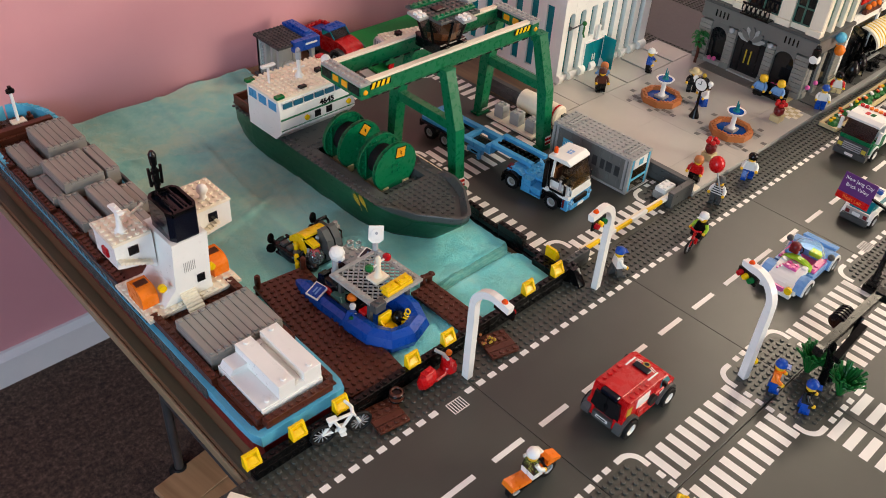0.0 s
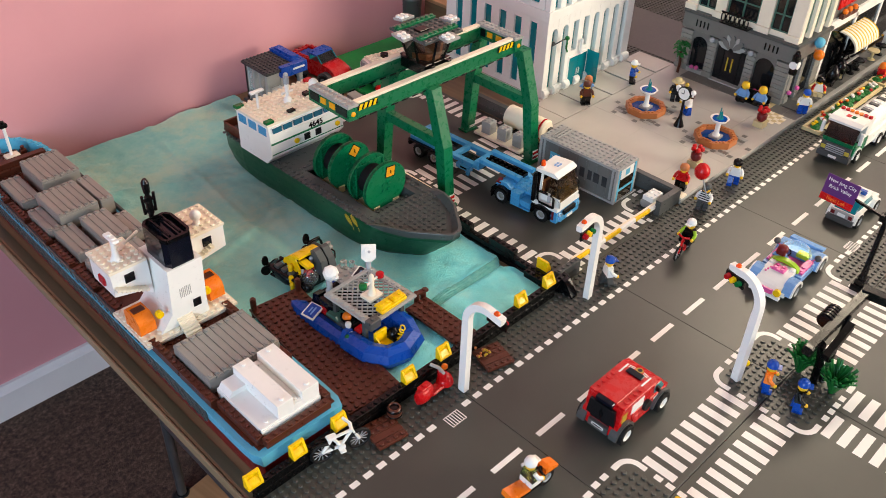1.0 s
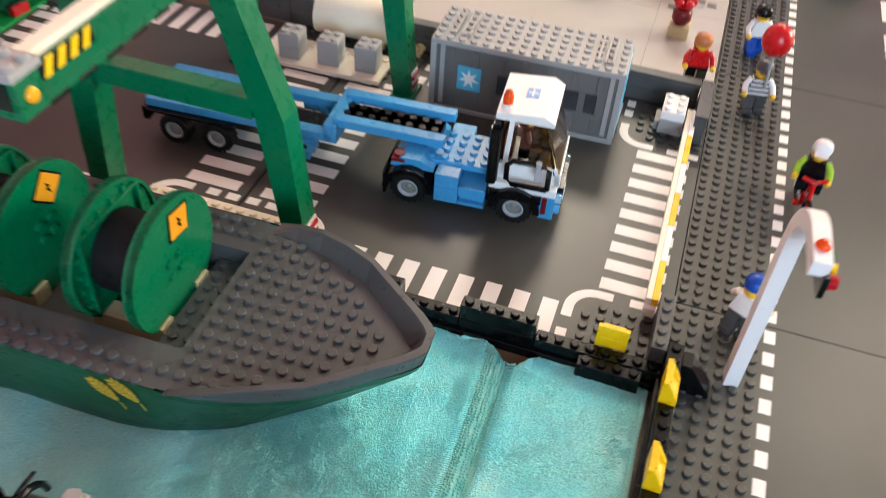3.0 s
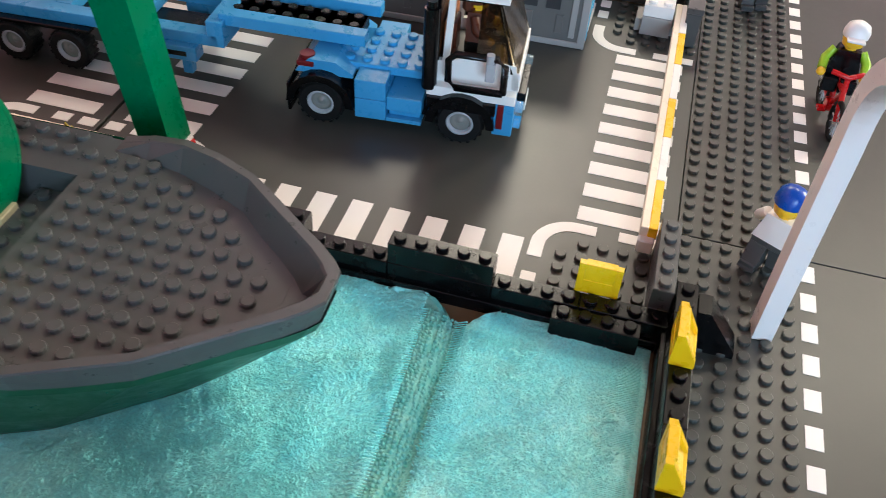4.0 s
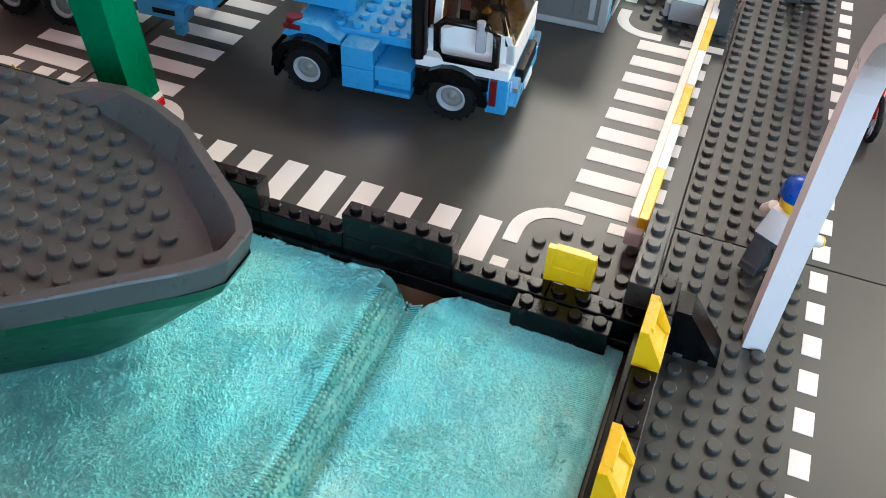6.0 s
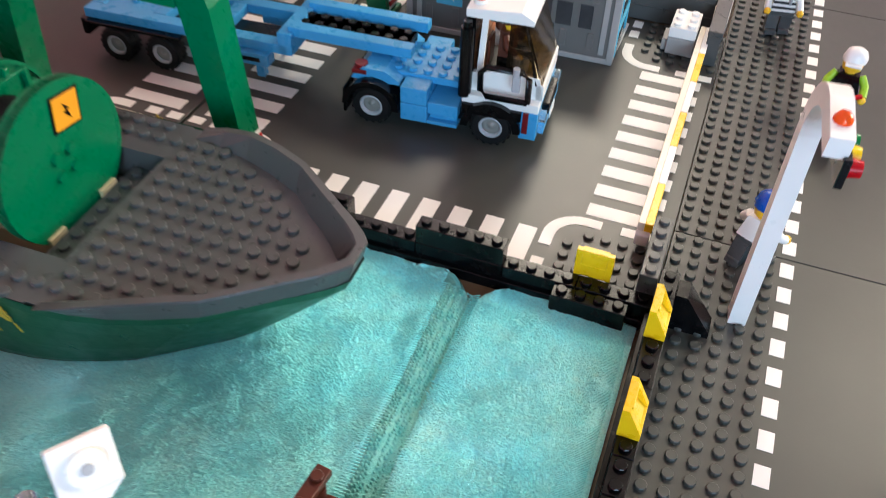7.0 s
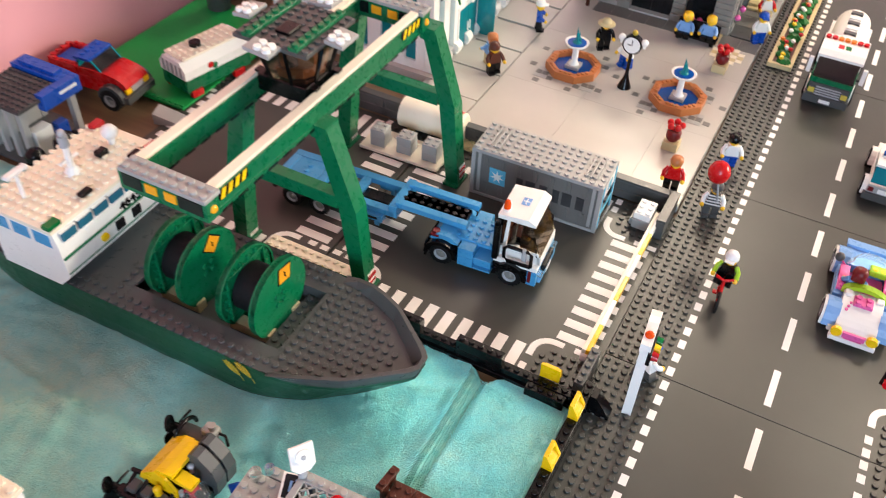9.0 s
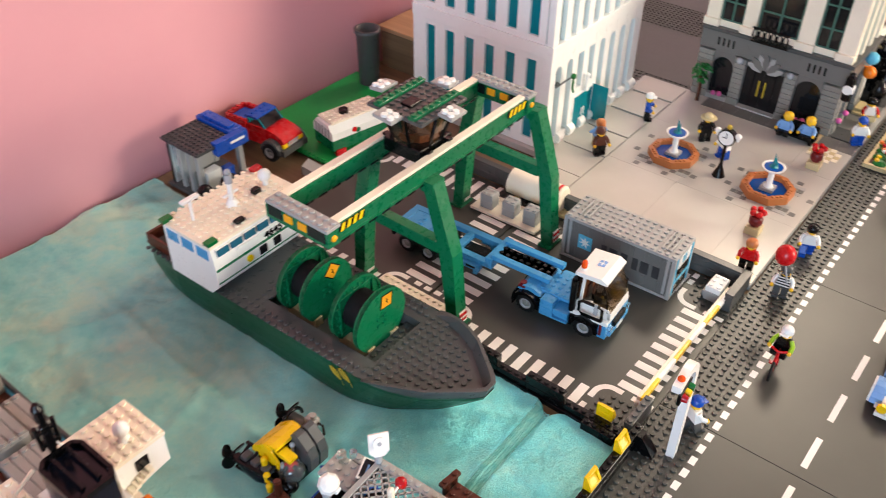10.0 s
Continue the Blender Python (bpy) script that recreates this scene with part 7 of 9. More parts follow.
def corner_building():
    X, Y, y1, x1 = 103.5, 6.0, 31.6, 118.0
    t = thing("corner_building", label="grey-based cream modular bank building on a corner", category="building")
    part("base", S().box(X - 0.4, Y - 0.4, -0.4, x1 + 24, y1, PZ), DARK, t)
    # stone piers on the plaza face, with coursed blocks
    for a, b in ((6.0, 9.2), (13.6, 15.8), (22.6, 24.8), (28.6, 31.6)):
        for k in range(8):
            part("stone_block", S().box(X - 0.25, a + 0.08, PZ + 1.3 + 0.95 * k, X + 1, b - 0.08, PZ + 2.2 + 0.95 * k, 0.08), PIER, t)
        part("plinth", S().box(X - 0.45, a, PZ, X + 1, b, PZ + 1.25, 0.08), PIER, t)
    for c, w, name in ((11.4, 4.4, "a"), (26.7, 3.8, "b")):
        s = S()
        h = w / 2
        for sd in (-1, 1):
            arc = [(c + sd * h * math.cos(q), 7.0 + h * math.sin(q)) for q in [math.pi / 2 * k / 7 for k in range(8)]]
            s.prism(arc + [(c, 10.0), (c + sd * h, 10.0)], "x", X - 0.1, X + 0.4)
        part("arch", s, STONE, t)
        part("window", S().box(X + 0.5, c - h, PZ + 0.8, X + 0.62, c + h, 9.4, 0), NIGHT, t, "dark arched shop window")
        part("window_sill", S().box(X - 0.5, c - h, PZ, X + 0.6, c + h, PZ + 0.9, 0.05), LIGHT, t)
        part("flower", S().ball(X - 0.6, c - 0.6, PZ + 1.4, 0.5, 8).ball(X - 0.7, c + 0.5, PZ + 1.3, 0.45, 8), PINK, t)
    # entrance
    part("entrance_step", S().box(X - 0.8, 15.8, PZ, X + 1.0, 22.6, PZ + 0.35), LIGHT, t)
    part("entrance_door", S().box(X + 0.45, 15.8, PZ, X + 0.6, 19.2, 8.6, 0).box(X + 0.45, 19.25, PZ, X + 0.6, 22.6, 8.6, 0), NIGHT, t, "tall dark double door")
    for y in (18.7, 19.8):
        part("door_handle", S().box(X + 0.25, y - 0.16, 3.4, X + 0.42, y + 0.16, 6.4, 0.04), GOLD, t)
    for y in (17.2, 21.0):
        part("door_bar", S().box(X + 0.3, y - 0.1, PZ, X + 0.44, y + 0.1, 8.6, 0.02), BLACK, t)
    part("door_head", S().box(X - 0.1, 15.8, 8.6, X + 0.6, 22.6, 11.2), DARK, t)
    for k in range(7):
        o = part("stone_leaf", S().prism([(-0.25, 0.6), (0.25, 0.6), (0.62, 2.0), (0.3, 3.1), (0.0, 3.4), (-0.3, 3.1), (-0.62, 2.0)], "x", -0.15, 0.2), STONE if k % 2 else LIGHT, t)
        o.matrix_basis = lpose(X - 0.4 - 0.1 * (k % 2), 19.2, 8.3, (k - 3) * 23, 0, 0)
    for y in (14.7, 23.7):
        part("wall_lamp", S().ball(X - 0.7, y, 9.4, 0.62, 12), STEEL, t)
    # frieze with dentils
    part("frieze", S().box(X - 0.3, Y - 0.3, 10.0, x1, y1, 13.4, 0.05), STONE, t)
    for c in (11.0, 27.0):
        for k in range(4):
            part("frieze_slot", S().box(X - 0.42, c - 1.6 + 0.9 * k, 11.0, X - 0.28, c - 1.3 + 0.9 * k, 12.4, 0.02), BLACK, t)
    part("cornice", S().box(X - 0.8, Y - 0.8, 13.4, x1, y1, 14.1, 0.08), DARK, t)
    # upper storey: cream pilasters and green windows
    for a, b in ((6.0, 8.6), (12.6, 15.4), (22.6, 25.0), (29.2, 31.6)):
        part("pilaster", S().box(X, a, 14.1, X + 1.4, b, 30), CREAM, t)
        part("pilaster_foot", S().box(X - 0.5, a - 0.2, 14.1, X + 1.4, b + 0.2, 15.4, 0.08), CREAM, t)
    for a, b in ((8.6, 12.6), (15.4, 22.6), (25.0, 29.2)):
        part("panel_wall", S().box(X + 0.4, a, 14.1, X + 1.2, b, 15.2), CREAM, t)
        part("window", S().box(X + 0.75, a, 15.2, X + 0.85, b, 27, 0), NIGHT, t)
        for q in (0.03, 0.5, 0.97):
            part("window_bar", S().box(X + 0.5, a + (b - a) * q - 0.18, 15.2, X + 0.74, a + (b - a) * q + 0.18, 27, 0.03), SAND, t)
        for z in (15.3, 18.6, 22.4, 26.6):
            part("window_bar", S().box(X + 0.52, a, z - 0.16, X + 0.72, b, z + 0.16, 0.03), SAND, t)
        part("lintel", S().box(X + 0.2, a, 27, X + 1.4, b, 30), CREAM, t)
    # iron balcony
    part("balcony_floor", S().box(X - 2.2, 16.0, 14.1, X - 0.1, 22.4, 14.4), BLACK, t)
    s = S()
    for k in range(6):
        c = 16.6 + 1.04 * k
        pts = [(X - 2.1, c + 0.42 * math.cos(q), 15.5 + 0.9 * math.sin(q)) for q in [2 * math.pi * j / 12 for j in range(13)]]
        s.tube(pts, 0.14, 6)
    s.box(X - 2.25, 16.0, 16.4, X - 1.95, 22.4, 16.7, 0.03)
    part("balcony_rail", s, BLACK, t, "black scrolled balcony rail")
    # street face
    for xa, xb in ((X + 0.6, X + 2.2), (X + 5.0, X + 6.6), (x1 - 3.0, x1)):
        for k in range(8):
            part("stone_block", S().box(xa, Y - 0.1, PZ + 1.3 + 0.95 * k, xb, Y + 1, PZ + 2.2 + 0.95 * k, 0.08), PIER, t)
        part("plinth", S().box(xa - 0.1, Y - 0.3, PZ, xb + 0.1, Y + 1, PZ + 1.25, 0.08), PIER, t)
    part("wall", S().box(X + 1.4, Y + 1.0, 14.1, x1, y1, 30), CREAM, t)
    part("window", S().box(X + 2.2, Y + 0.5, PZ, X + 5.0, Y + 0.62, 10, 0).box(X + 6.6, Y + 0.5, PZ, x1 - 3.0, Y + 0.62, 10, 0), NIGHT, t)
    for k in range(4):
        part("pilaster", S().box(X + 0.2 + 4.2 * k, Y - 0.1, 14.1, X + 1.6 + 4.2 * k, Y + 1.0, 30), CREAM, t)
    for k in range(3):
        part("window", S().box(X + 1.6 + 4.2 * k, Y + 0.7, 15.2, X + 4.4 + 4.2 * k, Y + 0.98, 27, 0), SAND, t, "sand green sash window")
    part("clock_case", S().box(X - 1.6, Y - 1.6, 8.2, X - 0.2, Y - 0.2, 12.6, 0.3).ball(X - 0.9, Y - 0.9, 12.8, 0.5), BLACK, t, "black hanging corner clock")
    for o in ((X - 1.75, Y - 0.9, "x"), (X - 0.9, Y - 1.75, "y")):
        if o[2] == "x":
            part("clock_face", S().cyl(o[1], 10.4, o[0], o[0] + 0.2, 0.8, 16, axis="x"), WHITE, t)
        else:
            part("clock_face", S().cyl(o[0], 10.4, o[1], o[1] + 0.2, 0.8, 16, axis="y"), WHITE, t)
    for x, z, mt in ((X + 9.0, 9.6, ORANGE), (X + 7.4, 12.8, AZURE)):
        part("hanging_sign", S().ball(x, Y - 1.4, z, 1.1, 12).tube([(x, Y - 1.2, z + 0.8), (x, Y + 0.2, z + 0.8)], 0.15, 6), mt, t)
    for x in (X + 1.2, X + 4.6):
        part("flower", S().ball(x, Y - 0.6, PZ + 2.6, 0.5, 8), PINK, t)
    return t


fitted(corner_building(), 103.5, 6, 101.0, 5.25, 0.962, 0.962, 0.962)


def shop_row():
    x0, Y = 115.2, 5.2
    t = thing("shop", x0, Y, 0, label="toy shop front with yellow and white striped awning", category="shop")
    part("wall", S().box(0, 0.6, PZ, 58, 22, 30), STONE, t, "grey brick shop wall")
    part("shop_frame", S().box(0, 0, PZ, 1, 0.8, 13).box(12, 0, PZ, 13, 0.8, 13).box(0, 0, 12, 58, 0.8, 14).box(25, 0, PZ, 26, 0.8, 12).box(38, 0, PZ, 39, 0.8, 12), WHITE, t)
    part("shop_window", S().box(1, 0.3, PZ + 1, 12, 0.4, 12, 0).box(13, 0.3, PZ + 1, 25, 0.4, 12, 0).box(26, 0.3, PZ + 1, 38, 0.4, 12, 0), NIGHT, t)
    # rounded awning of ridged strips on black scroll brackets
    for k in range(9):
        xa = 5.6 + 1.2 * k
        arc = [(-0.2 - 4.2 * math.sin(a), 7.4 + 3.4 * math.cos(a)) for a in [math.pi / 2 * q / 8 for q in range(9)]]
        inn = [(y + 0.25, z - 0.3) for y, z in arc[::-1]]
        part("awning_strip", S().prism(arc + inn, "x", xa, xa + 1.04), CREAM, t)
        part("awning_seam", S().prism([(y - 0.06, z + 0.1) for y, z in arc] + inn, "x", xa + 1.04, xa + 1.2), YELLOW, t)
    for x in (6.0, 9.2, 12.4, 15.6):
        part("bracket", S().tube([(x, -0.2, 3.0), (x, -1.4, 3.2), (x, -2.2, 4.4), (x, -1.6, 5.6), (x, -0.9, 5.0), (x, -1.3, 4.4)], 0.28, 8).tube([(x, -0.3, 5.2), (x, -2.4, 6.2), (x, -3.9, 7.4)], 0.25, 8), BLACK, t, "black scroll bracket")
        part("post", S().box(x - 0.35, -0.6, PZ, x + 0.35, 0.1, 7.2, 0.08), BLACK, t)
    part("counter", S().box(8.6, -2.2, PZ, 14.4, -0.7, PZ + 2.4, 0.1), BLACK, t, "black shop counter")
    part("counter_tray", S().box(8.4, -2.4, PZ + 2.4, 14.6, -0.6, PZ + 2.75, 0.08), LIGHT, t)
    part("step", S().box(-4.4, -2.8, PZ, 0.2, -0.4, PZ + 0.4, 0.05).box(-3.6, -2.0, PZ + 0.4, -0.4, -0.4, PZ + 0.85, 0.05), TANK, t, "tan shop step")
    part("window_box", S().box(3, -0.7, 14, 10, 0.2, 15), BROWN, t)
    part("window_shutter", S().box(2, 0.3, 16, 11, 0.65, 27, 0.05), RED, t)
    part("flowers", S().ball(4, -0.4, 15.4, 0.6, 8).ball(6, -0.4, 15.5, 0.6, 8).ball(8.5, -0.4, 15.3, 0.6, 8), ORANGE, t)
    part("cornice", S().box(-0.2, -0.3, 28, 24, 0.6, 30), WHITE, t)
    for k, (x, mt) in enumerate(((10.5, BLACK), (13.5, BLACK), (21, TANK), (25, BLACK))):
        o = thing("cafe_table" if k % 2 else "shop_display", x0 + x, Y - 3.0, PZ, 0, label="small dark toy shop furniture on the pavement", category="furniture", group="shop furniture")
        part("top", S().cyl(0, 0, 2.0, 2.3, 1.3, 16), mt, o)
        part("stem", S().cyl(0, 0, 0.2, 2.0, 0.3, 8).cyl(0, 0, 0, 0.2, 0.8, 12), mt, o)
    for k, (x, y) in enumerate(((2.4, -2.2), (6.8, -1.9))):
        o = thing("black_cart", x0 + x, Y + y, PZ, 20 * k, label="ornate black toy cart with tan base outside the shop", category="cart", group="carts outside the shop")
        part("tray", S().box(-1.8, -0.9, 0.5, 1.8, 0.9, 1.0, 0.1), TANK if k else BLACK, o)
        part("hood", S().lathe([(1.3, 1.0), (1.5, 2.2), (0.9, 3.4), (0.2, 4.2)], 0.4, 0, 10), BLACK, o)
        part("wheel", S().cyl(-1.0, 0.8, -1.1, -0.9, 0.8, 14, axis="y"), BLACK, o)
        part("wheel", S().cyl(-1.0, 0.8, 0.9, 1.1, 0.8, 14, axis="y"), BLACK, o)
        part("handle", S().tube([(-1.8, 0, 1.0), (-2.8, 0, 2.0), (-2.6, 0, 3.0)], 0.18, 8), BLACK, o)
    # plain shapes standing in for a red figure on black wheels
    o = thing("wheeled_figure", 129.6, -2.7, 0.2, 25, label="small red and black wheeled toy figure with orange helmet on the pavement", category="cart")
    part("body", S().box(-0.9, -0.8, 0.8, 0.9, 0.8, 2.4, 0.2), RED, o)
    part("cap", S().lathe([(0.75, 2.4), (0.8, 2.9), (0.5, 3.5), (0.0, 3.7)], 0, 0, 12), ORANGE, o)
    for sd in (-1, 1):
        part("wheel", S().cyl(0, 0.8, sd * 0.85, sd * 1.35, 0.8, 14, axis="y"), RUBBER, o)
    t2 = thing("pavement_strip", label="grey tiled pavement in front of the shops", category="pavement", kind="structure")
    for k in range(17):
        part("tile", S().box(103.6 + 4 * k, 0.4, -0.4, 107.5 + 4 * k, 5.6, PZ, 0.03), STONE if k % 4 else DARK, t2)
    part("kerb", S().box(103.6, 0.3, -0.4, 171.5, 1.3, PZ + 0.06, 0.04), LIGHT, t2, "light grey kerb edge")
    fitted(t2, 103.6, 0.3, 101.1, 0.0, 0.962, 0.962)


shop_row()
BACK = "dark grey road baseplate behind the tall buildings"
for yy in (30.2, 62.3):
    road_plate(97.6, yy, "ns", BACK, seg=6)
    road_plate(129.7, yy, "ns", BACK, seg=6)
solo("green_baseplate", S().box(0, 0, -0.4, 26, 18, 0).studs(0, 0, 0, 1, 18, 6), GRASS, 43.02, 63.47, 0.3, 0, label="bright green smooth baseplate next to the wall", category="baseplate", kind="structure")


# ---- minifigures, one plain mesh each ----
def figure_shape(s, torso, legs, head, hair=None, hat=None, sit=False, arms=None, step=0.0):
    """Blocky toy figure about five studs tall: legs, tapered torso, arms, round head. Numbers are material slots."""
    s.mat = legs
    if sit:
        s.box(-0.95, -1.1, 0.0, -0.05, 0.5, 0.9, 0.08).box(0.05, -1.1, 0.0, 0.95, 0.5, 0.9, 0.08)
        z = 0.9
    else:
        for sd in (-1, 1):
            d = sd * step
            s.prism([(-0.45 + d, 0.0), (0.45 + d, 0.0), (0.42, 1.5), (-0.42, 1.5)], "x", sd * 0.5 - 0.43, sd * 0.5 + 0.43)
            s.box(sd * 0.5 - 0.43, -0.75 + d, 0, sd * 0.5 + 0.43, 0.4 + d, 0.4, 0.05)
        s.box(-0.95, -0.45, 1.4, 0.95, 0.45, 1.75, 0.05)
        z = 1.75
    s.mat = torso
    s.prism([(-0.98, z), (0.98, z), (0.62, z + 1.55), (-0.62, z + 1.55)], "y", -0.46, 0.46)
    s.mat = torso if arms is None else arms
    for sd in (-1, 1):
        s.tube([(sd * 0.75, 0.05, z + 1.35), (sd * 1.15, -0.15, z + 0.8), (sd * 1.2, -0.75, z + 0.35)], 0.27, 8)
    s.mat = head
    for sd in (-1, 1):
        s.ball(sd * 1.2, -0.95, z + 0.25, 0.27, 8)
    s.cyl(0, 0, z + 1.5, z + 1.7, 0.35, 10)
    s.lathe([(0.42, z + 1.68), (0.6, z + 1.82), (0.64, z + 2.2), (0.6, z + 2.6), (0.4, z + 2.75)], 0, 0, 14)
    if hair is not None:
        s.mat = hair
        s.lathe([(0.74, z + 2.05), (0.82, z + 2.4), (0.7, z + 2.85), (0.35, z + 3.05), (0.0, z + 3.08)], 0, 0.1, 12)
        s.box(-0.7, 0.1, z + 1.5, 0.7, 0.8, z + 2.4, 0.2)
    if hat is not None:
        s.mat = hat
        s.lathe([(0.74, z + 2.35), (0.76, z + 2.6), (0.62, z + 3.0), (0.3, z + 3.2), (0.0, z + 3.22)], 0, 0, 14)
        if hat == 9:  # a wide straw brim
            s.lathe([(0.6, z + 2.36), (1.3, z + 2.3), (1.3, z + 2.4), (0.7, z + 2.5)], 0, 0, 16)
        else:
            s.box(-0.5, -1.15, z + 2.38, 0.5, -0.5, z + 2.52, 0.05)
    return s


def printed_torso(name, kind):
    m, nt, p = base_mat(name)
    if kind == "stripe":
        co = nt.nodes.new("ShaderNodeTexCoord")
        w = nt.nodes.new("ShaderNodeTexWave")
        w.bands_direction = "Z"
        w.inputs["Scale"].default_value = 1 / (0.42 * U) * 0.314
        nt.links.new(co.outputs["Object"], w.inputs["Vector"])
        rm = ramp(nt, w.outputs["Fac"], [(0.45, srgb("26282A")), (0.55, srgb("E6E4DE"))])
    else:
        n = noise_node(nt, 230, 1)
        rm = ramp(nt, n.outputs["Fac"], [(0.44, srgb("1C1D1A")), (0.5, srgb("5C6A32")), (0.56, srgb("B9C46A")), (0.6, srgb("24251F"))])
        rm.color_ramp.interpolation = "CONSTANT"
    nt.links.new(rm.outputs[0], p.inputs["Base Color"])
    p.inputs["Roughness"].default_value = 0.32
    return m


STRIPED, CAMO = printed_torso("striped_print", "stripe"), printed_torso("camouflage_print", "camo")
FIG = [SKIN, WHITE, BLACK, RED, BLUE, ORANGE, BROWN, PALEB, LIME, TANK, DARK, TERRA, STRIPED, CAMO, DRED]
NAMES = {"skin": 0, "white": 1, "black": 2, "red": 3, "blue": 4, "orange": 5, "brown": 6, "pale": 7, "lime": 8, "tan": 9, "grey": 10, "ginger": 11, "stripe": 12, "camo": 13, "darkred": 14}


def minifigure(x, y, z, rz, torso, legs, hair=None, hat=None, sit=False, arms=None, label="", step=0.15):
    s = S()
    figure_shape(s, NAMES[torso], NAMES[legs], 0, NAMES.get(hair), NAMES.get(hat), sit, NAMES.get(arms) if arms else None, step)
    return solo("toy_figure", s, FIG, x, y, z, rz, label=label, category="toy figure", group="toy figures in the street")


minifigure(30.5, -4.5, 0.2, 60, "white", "grey", hat="blue", label="toy figure in white shirt with blue cap on the pavement", step=0.5)
minifigure(58.09, -3.58, 0.2, -80, "stripe", "grey", hat="grey", arms="white", label="toy figure in a striped top holding a balloon")
minifigure(59.72, 1.89, PZ, -80, "red", "black", hair="ginger", label="toy figure with long ginger hair and red top")
minifigure(68.77, -3.03, 0.2, -70, "white", "blue", hair="black", label="toy figure in white top and blue legs walking", step=0.5)
minifigure(72.07, 31.77, PZ, -40, "brown", "black", hair="brown", label="toy figure with brown hair and black legs")
minifigure(74.31, 33.22, PZ, 140, "pale", "tan", hair="ginger", label="toy figure in pale blue top with ginger hair")
minifigure(86.76, 31.09, PZ, 20, "blue", "black", hat="white", label="toy figure in blue with a white hat")
minifigure(86.77, 20.62, PZ, -60, "black", "black", hat="tan", label="toy figure in black with a wide tan hat")
minifigure(83.62, 15.99, PZ, -120, "white", "blue", hair="brown", label="toy figure in white and blue by the clock")
minifigure(95.6, 10.9, 1.5, -90, "pale", "black", hair="skin", sit=True, label="toy figure in pale blue sitting on a bench")
minifigure(96.3, 7.5, 1.5, -90, "pale", "black", hair="skin", sit=True, label="toy figure in pale blue sitting on a bench")
minifigure(101.3, 0.9, PZ, -60, "white", "blue", hat="blue", label="toy figure with blue cap on the shop pavement")
minifigure(147.4, 3.4, PZ, -90, "white", "white", hat="white", label="toy cook in white with a white hat outside the shop")
minifigure(108.91, 1.76, 1.6, -60, "white", "tan", hair="black", sit=True, label="toy figure sitting with a red bag", arms="red")
minifigure(28.19, -31.3, 0.2, 20, "orange", "blue", hat="blue", label="toy road worker in orange vest with blue cap")
minifigure(28, -35.57, 0.2, 20, "black", "blue", hat="blue", label="toy road worker in dark vest with blue cap")
minifigure(51.2, -20.5, 1.5, 90, "pale", "pale", hair="darkred", sit=True, label="toy driver with dark red hair in the convertible")
minifigure(38.81, 12.62, 4.2, 5, "brown", "black", hair="brown", sit=True, label="toy driver in the lorry cab")


def stripes_and_balloon():
    t = thing("balloon", 56.81, -4.07, 2.6, 0, label="red toy balloon on a grey stick", category="balloon")
    part("stick", S().tube([(1.0, 0, 0), (-1.4, 0.5, 5.0)], 0.13, 8), STEEL, t)
    part("balloon_ball", S().ball(-1.7, 0.6, 6.0, 1.25, 16, 1.12), RED, t)


stripes_and_balloon()


def bench(x, y):
    t = thing("bench", x, y, PZ, 0, label="black toy bench beside the bank", category="bench")
    part("seat", S().box(-0.9, -3.2, 0.6, 0.9, 3.2, 0.95), BLACK, t)
    part("backrest", S().box(0.6, -3.2, 1.1, 1.0, 3.2, 2.8), BLACK, t)
    for q in (-2.6, 2.6):
        part("leg", S().box(-0.8, q - 0.3, 0, 0.8, q + 0.3, 0.6), BLACK, t)


bench(96.5, 9.2)


def flower_pot(x, y):
    t = thing("flower_pot", x, y, PZ, 0, label="red flowers in a dark red pot on a tan block", category="plant pot", group="plant pots on the plaza")
    part("plinth", S().box(-1, -1, 0, 1, 1, 1.2), TANK, t)
    part("pot", S().lathe([(0.6, 1.2), (0.95, 1.7), (0.95, 2.5), (0.75, 2.7)], 0, 0, 14), DRED, t)
    for k in range(5):
        a = 2 * math.pi * k / 5
        part("flower", S().tube([(0, 0, 2.5), (0.7 * math.cos(a), 0.7 * math.sin(a), 3.3)], 0.1, 6).ball(0.8 * math.cos(a), 0.8 * math.sin(a), 3.5, 0.45, 8), RED, t)
    return t


fp = flower_pot(67.96, 4.33)
copy_thing(fp, lpose(89.96, 3.72, PZ))


def street_clock(x, y):
    t = thing("street_clock", x, y, PZ, 0, label="black street clock with a round white face", category="clock")
    part("foot", S().lathe([(1.0, 0), (0.8, 0.6), (0.4, 1.6), (0.25, 2.4), (0.25, 5.2), (0.5, 5.6)], 0, 0, 14), BLACK, t)
    part("case", S().cyl(0, 6.8, -0.45, 0.45, 1.35, 24, axis="x"), BLACK, t)
    for sd in (-1, 1):
        f = part("clock_face", S().cyl(0, 6.8, sd * 0.46, sd * 0.5, 1.15, 24, axis="x"), WHITE, t)
        part("clock_hand", S().box(sd * 0.5, -0.06, 6.8, sd * 0.53, 0.06, 7.6, 0).box(sd * 0.5, 0.0, 6.75, sd * 0.53, 0.6, 6.87, 0), BLACK, f)
    part("finial", S().ball(0, 0, 8.5, 0.4, 10), GOLD, t)
    for sd in (-1, 1):
        part("side_lamp", S().ball(0, sd * 1.6, 7.4, 0.5, 10).cyl(0, sd * 1.6, 6.6, 7.2, 0.2, 8), WHITE, t)


street_clock(78.4, 14.3)


